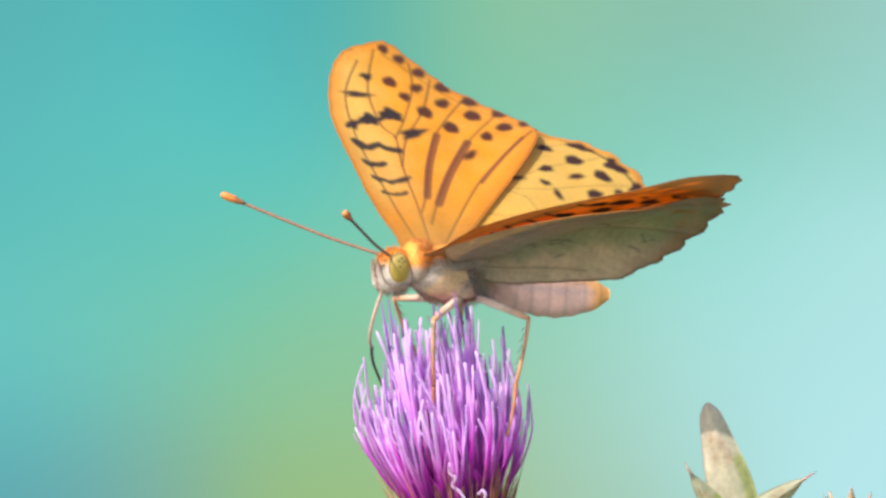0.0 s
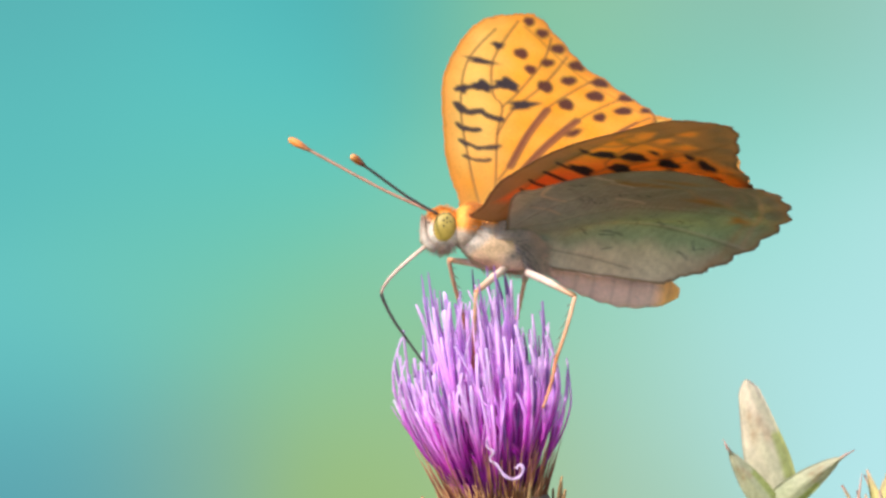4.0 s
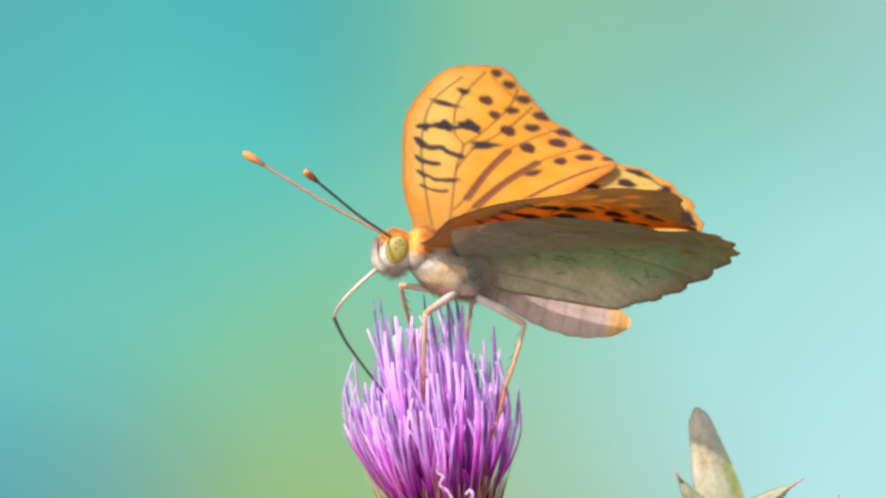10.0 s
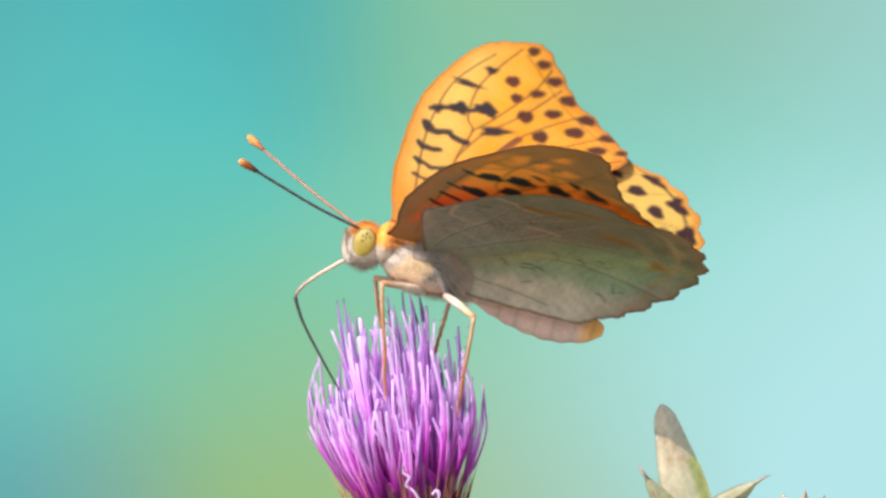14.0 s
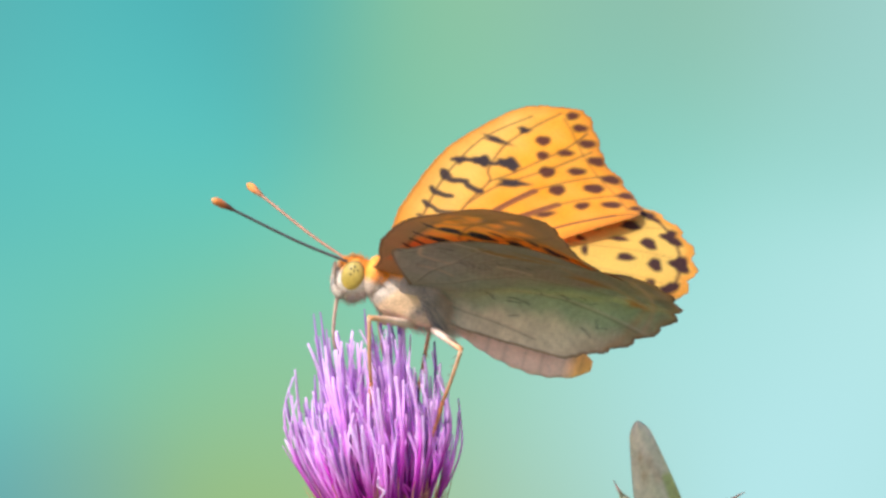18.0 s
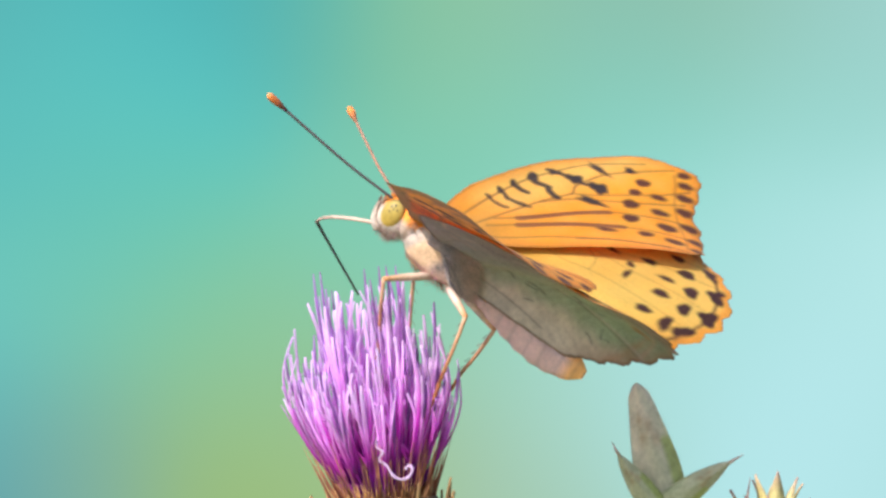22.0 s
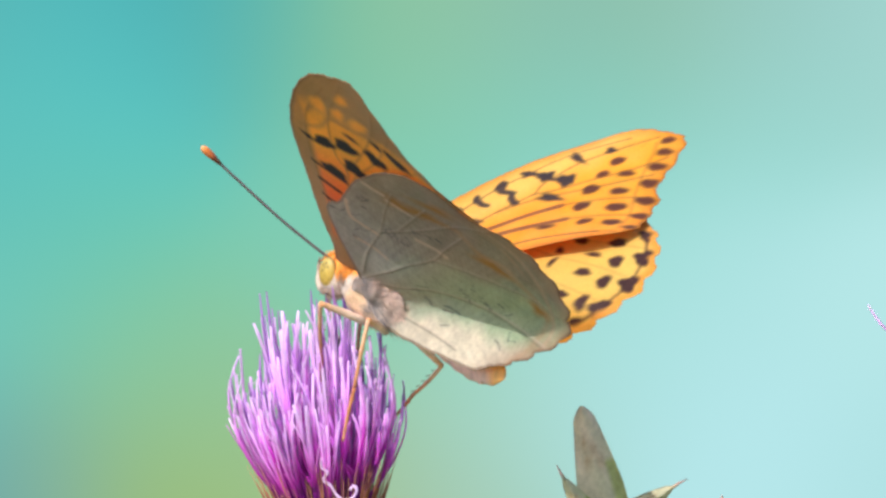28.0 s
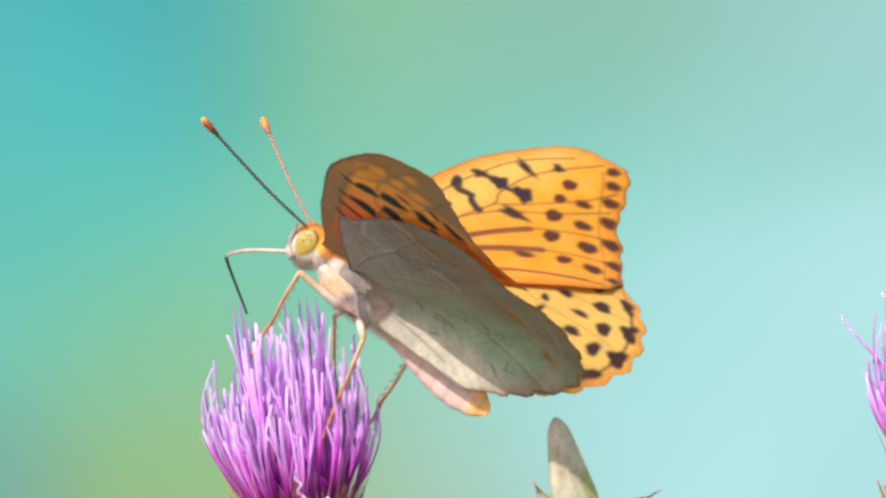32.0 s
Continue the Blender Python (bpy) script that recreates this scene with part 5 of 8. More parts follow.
    walk(moving["fore_right"], [
        (0, pose(0.00115, -0.00112, 0.00167, -43.50, -1.51, -4.33)), (0.5, pose(0.00115, -0.00112, 0.00167, -46.85, -2.01, -3.55)),
        (1, pose(0.00115, -0.00112, 0.00167, -48.94, -3.63, -5.13)), (1.5, pose(0.00115, -0.00112, 0.00167, -54.17, -4.18, -2.72)),
        (2, pose(0.00115, -0.00112, 0.00167, -61.19, -5.20, -2.99)), (2.5, pose(0.00115, -0.00112, 0.00167, -57.96, -5.78, -5.23)),
        (3, pose(0.00115, -0.00112, 0.00167, -57.04, -4.64, -5.27)), (3.5, pose(0.00115, -0.00112, 0.00167, -49.13, 0.27, -1.32)),
        (4, pose(0.00115, -0.00112, 0.00167, -43.23, 0.22, -2.34)), (4.5, pose(0.00115, -0.00112, 0.00167, -40.88, 0.36, -1.10)),
        (6.5, pose(0.00115, -0.00112, 0.00167, -45.78, -2.58, -5.04)), (7, pose(0.00115, -0.00112, 0.00167, -49.98, -2.63, -4.76)),
        (7.5, pose(0.00115, -0.00112, 0.00167, -51.74, -2.36, -4.16)), (8, pose(0.00115, -0.00112, 0.00167, -51.58, -2.67, -3.87)),
        (8.5, pose(0.00115, -0.00112, 0.00167, -49.43, -3.80, -4.02)), (9, pose(0.00115, -0.00112, 0.00167, -46.72, -2.81, -4.22)),
        (9.5, pose(0.00115, -0.00112, 0.00167, -43.45, -1.59, -4.34)), (10, pose(0.00115, -0.00112, 0.00167, -38.02, -0.92, -5.18)),
        (10.5, pose(0.00115, -0.00112, 0.00167, -37.35, -1.28, -4.35)), (11, pose(0.00115, -0.00112, 0.00167, -41.90, -2.76, -4.94)),
        (11.5, pose(0.00115, -0.00112, 0.00167, -49.53, -3.29, -5.86)), (12, pose(0.00115, -0.00112, 0.00167, -53.43, -4.32, -5.05)),
        (12.5, pose(0.00115, -0.00112, 0.00167, -53.38, -4.41, -4.29)), (13, pose(0.00115, -0.00112, 0.00167, -50.72, -5.37, -6.31)),
        (13.5, pose(0.00115, -0.00112, 0.00167, -47.68, -2.32, -2.70)), (14, pose(0.00115, -0.00112, 0.00167, -41.88, -1.88, -4.02)),
        (14.5, pose(0.00115, -0.00112, 0.00167, -39.85, -3.20, -2.03)), (16.5, pose(0.00115, -0.00112, 0.00167, -45.80, -6.18, -10.74)),
        (17, pose(0.00115, -0.00112, 0.00167, -46.50, -8.96, -11.63)), (17.5, pose(0.00115, -0.00112, 0.00167, -43.76, -5.22, -13.05)),
        (18, pose(0.00115, -0.00112, 0.00167, -37.83, -2.33, -14.70)), (18.5, pose(0.00115, -0.00112, 0.00167, -37.43, -2.67, -12.74)),
        (19, pose(0.00115, -0.00112, 0.00167, -39.11, -4.28, -15.56)), (19.5, pose(0.00115, -0.00112, 0.00167, -42.97, -5.56, -16.68)),
        (20, pose(0.00115, -0.00112, 0.00167, -39.34, -4.16, -17.93)), (20.5, pose(0.00115, -0.00112, 0.00167, -32.07, 1.76, -16.67)),
        (21, pose(0.00115, -0.00112, 0.00167, -27.60, 5.27, -17.04)), (21.5, pose(0.00115, -0.00112, 0.00167, -26.41, 4.89, -16.04)),
        (22, pose(0.00115, -0.00112, 0.00167, -26.57, 4.91, -16.91)), (22.5, pose(0.00115, -0.00112, 0.00167, -25.81, 4.07, -14.51)),
        (23, pose(0.00115, -0.00112, 0.00167, -28.90, 4.26, -13.01)), (23.5, pose(0.00115, -0.00112, 0.00167, -35.73, 3.16, -11.83)),
        (24, pose(0.00115, -0.00112, 0.00167, -41.81, 1.40, -10.78)), (24.5, pose(0.00115, -0.00112, 0.00167, -40.67, 0.65, -10.40)),
        (25, pose(0.00115, -0.00112, 0.00167, -34.78, 0.82, -11.08)), (25.5, pose(0.00115, -0.00112, 0.00167, -30.53, 1.06, -11.94)),
        (27.5, pose(0.00115, -0.00112, 0.00167, -29.28, 0.04, -13.71)), (28, pose(0.00115, -0.00112, 0.00167, -32.18, -1.58, -13.83)),
        (28.5, pose(0.00115, -0.00112, 0.00167, -32.80, -1.11, -14.45)), (29, pose(0.00115, -0.00112, 0.00167, -30.37, 0.63, -14.66)),
        (29.5, pose(0.00115, -0.00112, 0.00167, -28.37, -0.27, -14.08)), (30, pose(0.00115, -0.00112, 0.00167, -24.39, 0.26, -15.46)),
        (30.5, pose(0.00115, -0.00112, 0.00167, -26.59, 1.28, -14.64)), (31, pose(0.00115, -0.00112, 0.00167, -25.96, 2.26, -14.93)),
        (31.5, pose(0.00115, -0.00112, 0.00167, -31.34, -2.21, -14.05)), (32, pose(0.00115, -0.00112, 0.00167, -34.88, -2.48, -8.84)),
    ])
    walk(moving["hind_left"], [
        (0, pose(0.00130, 0.00166, 0.00070, 11.84, -9.72, 53.81)), (0.5, pose(0.00130, 0.00166, 0.00070, 13.98, -15.14, 55.92)),
        (1, pose(0.00130, 0.00166, 0.00070, 14.62, -17.76, 58.77)), (1.5, pose(0.00130, 0.00166, 0.00070, 18.02, -20.66, 56.18)),
        (2, pose(0.00130, 0.00166, 0.00070, 20.17, -21.77, 53.66)), (2.5, pose(0.00130, 0.00166, 0.00070, 18.00, -21.29, 55.07)),
        (3, pose(0.00130, 0.00166, 0.00070, 16.34, -17.84, 53.76)), (3.5, pose(0.00130, 0.00166, 0.00070, 13.43, -21.02, 65.75)),
        (4, pose(0.00130, 0.00166, 0.00070, 9.48, -22.67, 78.63)), (4.5, pose(0.00130, 0.00166, 0.00070, 10.70, -23.86, 76.88)),
        (6.5, pose(0.00130, 0.00166, 0.00070, 10.38, -17.20, 71.70)), (7, pose(0.00130, 0.00166, 0.00070, 12.26, -20.22, 69.76)),
        (7.5, pose(0.00130, 0.00166, 0.00070, 12.48, -23.12, 69.54)), (8, pose(0.00130, 0.00166, 0.00070, 11.74, -23.88, 69.69)),
        (8.5, pose(0.00130, 0.00166, 0.00070, 12.03, -24.32, 71.08)), (9, pose(0.00130, 0.00166, 0.00070, 12.42, -22.69, 71.04)),
        (9.5, pose(0.00130, 0.00166, 0.00070, 11.38, -18.77, 70.98)), (10, pose(0.00130, 0.00166, 0.00070, 10.30, -14.56, 70.87)),
        (10.5, pose(0.00130, 0.00166, 0.00070, 9.45, -15.50, 72.85)), (11, pose(0.00130, 0.00166, 0.00070, 9.31, -18.54, 74.60)),
        (11.5, pose(0.00130, 0.00166, 0.00070, 11.23, -26.18, 75.81)), (12, pose(0.00130, 0.00166, 0.00070, 10.64, -30.14, 78.15)),
        (12.5, pose(0.00130, 0.00166, 0.00070, 11.22, -30.63, 77.33)), (13, pose(0.00130, 0.00166, 0.00070, 11.04, -29.24, 76.81)),
        (13.5, pose(0.00130, 0.00166, 0.00070, 10.18, -29.75, 79.17)), (14, pose(0.00130, 0.00166, 0.00070, 8.48, -27.60, 81.81)),
        (14.5, pose(0.00130, 0.00166, 0.00070, 7.52, -26.70, 81.51)), (16.5, pose(0.00130, 0.00166, 0.00070, 7.69, -35.56, 79.01)),
        (17, pose(0.00130, 0.00166, 0.00070, 9.56, -33.06, 75.38)), (17.5, pose(0.00130, 0.00166, 0.00070, 9.37, -28.62, 75.32)),
        (18, pose(0.00130, 0.00166, 0.00070, 8.21, -21.40, 75.37)), (18.5, pose(0.00130, 0.00166, 0.00070, 7.19, -24.48, 76.40)),
        (19, pose(0.00130, 0.00166, 0.00070, 6.55, -29.15, 77.33)), (19.5, pose(0.00130, 0.00166, 0.00070, 8.75, -34.42, 78.44)),
        (20, pose(0.00130, 0.00166, 0.00070, 8.59, -32.19, 80.53)), (20.5, pose(0.00130, 0.00166, 0.00070, 9.05, -27.79, 80.85)),
        (21, pose(0.00130, 0.00166, 0.00070, 9.98, -25.97, 80.62)), (21.5, pose(0.00130, 0.00166, 0.00070, 8.83, -21.99, 83.55)),
        (22, pose(0.00130, 0.00166, 0.00070, 8.27, -18.76, 86.25)), (22.5, pose(0.00130, 0.00166, 0.00070, 7.49, -20.00, 85.04)),
        (23, pose(0.00130, 0.00166, 0.00070, 7.10, -24.60, 83.76)), (23.5, pose(0.00130, 0.00166, 0.00070, 9.70, -34.03, 82.25)),
        (24, pose(0.00130, 0.00166, 0.00070, 12.54, -42.77, 80.65)), (24.5, pose(0.00130, 0.00166, 0.00070, 10.98, -44.02, 84.17)),
        (25, pose(0.00130, 0.00166, 0.00070, 8.61, -40.23, 88.02)), (25.5, pose(0.00130, 0.00166, 0.00070, 8.19, -37.92, 88.24)),
        (27.5, pose(0.00130, 0.00166, 0.00070, 8.10, -45.54, 88.78)), (28, pose(0.00130, 0.00166, 0.00070, 7.92, -51.06, 89.45)),
        (28.5, pose(0.00130, 0.00166, 0.00070, 7.86, -49.60, 89.62)), (29, pose(0.00130, 0.00166, 0.00070, 7.75, -44.71, 89.51)),
        (29.5, pose(0.00130, 0.00166, 0.00070, 8.10, -42.71, 89.53)), (30, pose(0.00130, 0.00166, 0.00070, 8.35, -38.39, 89.61)),
        (30.5, pose(0.00130, 0.00166, 0.00070, 11.87, -36.62, 86.71)), (31, pose(0.00130, 0.00166, 0.00070, 12.55, -43.21, 84.44)),
        (31.5, pose(0.00130, 0.00166, 0.00070, 17.20, -46.72, 80.86)), (32, pose(0.00130, 0.00166, 0.00070, 12.04, -34.73, 82.11)),
    ])
    walk(moving["hind_right"], [
        (0, pose(0.00130, -0.00166, 0.00070, -10.29, -42.82, -81.86)), (0.5, pose(0.00130, -0.00166, 0.00070, -10.72, -45.70, -81.66)),
        (1, pose(0.00130, -0.00166, 0.00070, -11.39, -47.29, -82.29)), (1.5, pose(0.00130, -0.00166, 0.00070, -12.12, -52.30, -80.50)),
        (2, pose(0.00130, -0.00166, 0.00070, -15.58, -58.61, -77.94)), (2.5, pose(0.00130, -0.00166, 0.00070, -12.50, -56.35, -81.25)),
        (3, pose(0.00130, -0.00166, 0.00070, -13.90, -55.23, -80.32)), (3.5, pose(0.00130, -0.00166, 0.00070, -15.40, -46.71, -75.10)),
        (4, pose(0.00130, -0.00166, 0.00070, -16.45, -40.43, -72.55)), (4.5, pose(0.00130, -0.00166, 0.00070, -14.46, -38.47, -73.41)),
        (6.5, pose(0.00130, -0.00166, 0.00070, -16.23, -43.18, -72.65)), (7, pose(0.00130, -0.00166, 0.00070, -18.14, -47.12, -71.05)),
        (7.5, pose(0.00130, -0.00166, 0.00070, -19.03, -48.78, -70.03)), (8, pose(0.00130, -0.00166, 0.00070, -18.60, -48.73, -69.91)),
        (8.5, pose(0.00130, -0.00166, 0.00070, -16.88, -46.94, -70.55)), (9, pose(0.00130, -0.00166, 0.00070, -16.02, -44.30, -71.98)),
        (9.5, pose(0.00130, -0.00166, 0.00070, -15.16, -41.07, -73.46)), (10, pose(0.00130, -0.00166, 0.00070, -13.60, -35.76, -75.36)),
        (10.5, pose(0.00130, -0.00166, 0.00070, -11.87, -35.79, -75.68)), (11, pose(0.00130, -0.00166, 0.00070, -12.36, -40.76, -74.73)),
        (11.5, pose(0.00130, -0.00166, 0.00070, -15.69, -48.33, -72.66)), (12, pose(0.00130, -0.00166, 0.00070, -16.95, -51.86, -71.43)),
        (12.5, pose(0.00130, -0.00166, 0.00070, -16.40, -51.58, -71.85)), (13, pose(0.00130, -0.00166, 0.00070, -15.82, -48.62, -73.36)),
        (13.5, pose(0.00130, -0.00166, 0.00070, -12.99, -46.04, -75.01)), (14, pose(0.00130, -0.00166, 0.00070, -11.35, -40.43, -76.77)),
        (14.5, pose(0.00130, -0.00166, 0.00070, -8.08, -39.25, -77.29)), (16.5, pose(0.00130, -0.00166, 0.00070, -13.35, -44.26, -77.47)),
        (17, pose(0.00130, -0.00166, 0.00070, -12.32, -45.85, -77.80)), (17.5, pose(0.00130, -0.00166, 0.00070, -13.77, -42.01, -78.36)),
        (18, pose(0.00130, -0.00166, 0.00070, -13.51, -35.44, -78.74)), (18.5, pose(0.00130, -0.00166, 0.00070, -11.75, -36.08, -79.14)),
        (19, pose(0.00130, -0.00166, 0.00070, -11.10, -38.21, -82.23)), (19.5, pose(0.00130, -0.00166, 0.00070, -9.70, -43.11, -87.02)),
        (20, pose(0.00130, -0.00166, 0.00070, -9.65, -39.61, -87.64)), (20.5, pose(0.00130, -0.00166, 0.00070, -11.02, -31.58, -87.00)),
        (21, pose(0.00130, -0.00166, 0.00070, -10.96, -26.49, -89.43)), (21.5, pose(0.00130, -0.00166, 0.00070, -10.69, -25.70, -86.86)),
        (22, pose(0.00130, -0.00166, 0.00070, -11.62, -25.67, -85.06)), (22.5, pose(0.00130, -0.00166, 0.00070, -11.09, -24.78, -82.82)),
        (23, pose(0.00130, -0.00166, 0.00070, -12.71, -27.24, -81.95)), (23.5, pose(0.00130, -0.00166, 0.00070, -15.59, -33.28, -79.72)),
        (24, pose(0.00130, -0.00166, 0.00070, -17.11, -39.00, -78.87)), (24.5, pose(0.00130, -0.00166, 0.00070, -15.33, -38.73, -78.26)),
        (25, pose(0.00130, -0.00166, 0.00070, -12.23, -33.82, -79.00)), (25.5, pose(0.00130, -0.00166, 0.00070, -10.58, -29.71, -79.86)),
        (27.5, pose(0.00130, -0.00166, 0.00070, -10.40, -27.94, -78.24)), (28, pose(0.00130, -0.00166, 0.00070, -10.60, -31.04, -77.47)),
        (28.5, pose(0.00130, -0.00166, 0.00070, -12.74, -30.47, -75.91)), (29, pose(0.00130, -0.00166, 0.00070, -13.85, -27.28, -75.57)),
        (29.5, pose(0.00130, -0.00166, 0.00070, -12.29, -25.17, -76.64)), (30, pose(0.00130, -0.00166, 0.00070, -11.37, -21.20, -79.25)),
        (30.5, pose(0.00130, -0.00166, 0.00070, -11.01, -24.37, -80.63)), (31, pose(0.00130, -0.00166, 0.00070, -10.96, -24.06, -81.90)),
        (31.5, pose(0.00130, -0.00166, 0.00070, -10.89, -29.36, -82.47)), (32, pose(0.00130, -0.00166, 0.00070, -11.37, -32.22, -82.69)),
    ])
    walk(moving["mid_left_femur"], [
        (0, pose(0.00070, 0.00130, -0.00270, -4.66, 20.91, 33.14)), (0.5, pose(0.00070, 0.00130, -0.00270, -4.83, 14.87, 33.32)),
        (1, pose(0.00070, 0.00130, -0.00270, -1.90, 8.83, 33.49)), (1.5, pose(0.00070, 0.00130, -0.00270, -6.12, -7.20, 27.18)),
        (2, pose(0.00070, 0.00130, -0.00270, -3.54, -23.14, 20.40)), (2.5, pose(0.00070, 0.00130, -0.00270, -1.52, -19.95, 17.81)),
        (3, pose(0.00070, 0.00130, -0.00270, -8.53, -8.77, 28.37)), (3.5, pose(0.00070, 0.00130, -0.00270, -7.17, 9.89, 38.66)),
        (4, pose(0.00070, 0.00130, -0.00270, -3.18, 28.21, 50.21)), (4.5, pose(0.00070, 0.00130, -0.00270, -3.79, 28.03, 49.68)),
        (6.5, pose(0.00070, 0.00130, -0.00270, -5.21, 27.29, 47.56)), (7, pose(0.00070, 0.00130, -0.00270, -2.47, 27.10, 47.04)),
        (7.5, pose(0.00070, 0.00130, -0.00270, -1.76, 17.36, 44.15)), (8, pose(0.00070, 0.00130, -0.00270, -2.97, 7.27, 41.47)),
        (8.5, pose(0.00070, 0.00130, -0.00270, -5.61, -2.52, 38.99)), (9, pose(0.00070, 0.00130, -0.00270, -3.12, 6.89, 41.99)),
        (9.5, pose(0.00070, 0.00130, -0.00270, 0.35, 16.57, 45.21)), (10, pose(0.00070, 0.00130, -0.00270, 3.34, 25.90, 48.65)),
        (10.5, pose(0.00070, 0.00130, -0.00270, 4.64, 14.90, 45.64)), (11, pose(0.00070, 0.00130, -0.00270, 3.51, 3.39, 42.81)),
        (11.5, pose(0.00070, 0.00130, -0.00270, -0.50, -7.66, 40.17)), (12, pose(0.00070, 0.00130, -0.00270, 1.26, -5.46, 40.80)),
        (12.5, pose(0.00070, 0.00130, -0.00270, -0.34, -3.25, 41.42)), (13, pose(0.00070, 0.00130, -0.00270, -1.93, -1.04, 42.04)),
        (13.5, pose(0.00070, 0.00130, -0.00270, 1.29, -0.95, 42.79)), (14, pose(0.00070, 0.00130, -0.00270, 5.33, -0.86, 43.55)),
        (14.5, pose(0.00070, 0.00130, -0.00270, 1.85, -0.76, 44.30)), (16.5, pose(0.00070, 0.00130, -0.00270, -10.92, -0.40, 47.31)),
        (17, pose(0.00070, 0.00130, -0.00270, -7.71, -0.16, 46.62)), (17.5, pose(0.00070, 0.00130, -0.00270, -2.95, 0.07, 45.93)),
        (18, pose(0.00070, 0.00130, -0.00270, -1.53, 0.31, 45.24)), (18.5, pose(0.00070, 0.00130, -0.00270, 4.78, 0.55, 44.55)),
        (19, pose(0.00070, 0.00130, -0.00270, 7.93, 0.78, 43.87)), (19.5, pose(0.00070, 0.00130, -0.00270, 3.61, 5.90, 49.51)),
        (20, pose(0.00070, 0.00130, -0.00270, -4.96, 11.05, 55.37)), (20.5, pose(0.00070, 0.00130, -0.00270, -3.34, 15.99, 61.32)),
        (21, pose(0.00070, 0.00130, -0.00270, -0.21, 17.31, 60.61)), (21.5, pose(0.00070, 0.00130, -0.00270, 4.03, 18.62, 59.89)),
        (22, pose(0.00070, 0.00130, -0.00270, 8.09, 19.93, 59.16)), (22.5, pose(0.00070, 0.00130, -0.00270, 7.11, 14.98, 58.74)),
        (23, pose(0.00070, 0.00130, -0.00270, 5.12, 9.96, 58.34)), (23.5, pose(0.00070, 0.00130, -0.00270, 3.26, 4.94, 57.95)),
        (24, pose(0.00070, 0.00130, -0.00270, -3.49, -0.01, 57.57)), (24.5, pose(0.00070, 0.00130, -0.00270, -9.59, -3.76, 59.96)),
        (25, pose(0.00070, 0.00130, -0.00270, -13.69, -7.50, 62.37)), (25.5, pose(0.00070, 0.00130, -0.00270, -15.33, -9.33, 63.29)),
        (27.5, pose(0.00070, 0.00130, -0.00270, -21.72, -16.64, 67.10)), (28, pose(0.00070, 0.00130, -0.00270, -21.99, -18.45, 68.09)),
        (28.5, pose(0.00070, 0.00130, -0.00270, -27.46, -17.72, 74.34)), (29, pose(0.00070, 0.00130, -0.00270, -26.35, -16.76, 80.76)),
        (29.5, pose(0.00070, 0.00130, -0.00270, -26.57, -15.58, 87.18)), (30, pose(0.00070, 0.00130, -0.00270, -22.06, -14.24, 93.44)),
        (30.5, pose(0.00070, 0.00130, -0.00270, -8.19, -12.80, 99.42)), (31, pose(0.00070, 0.00130, -0.00270, -2.09, -14.67, 77.56)),
        (31.5, pose(0.00070, 0.00130, -0.00270, -6.77, -14.23, 51.42)), (32, pose(0.00070, 0.00130, -0.00270, -16.68, -11.70, 29.70)),
    ])
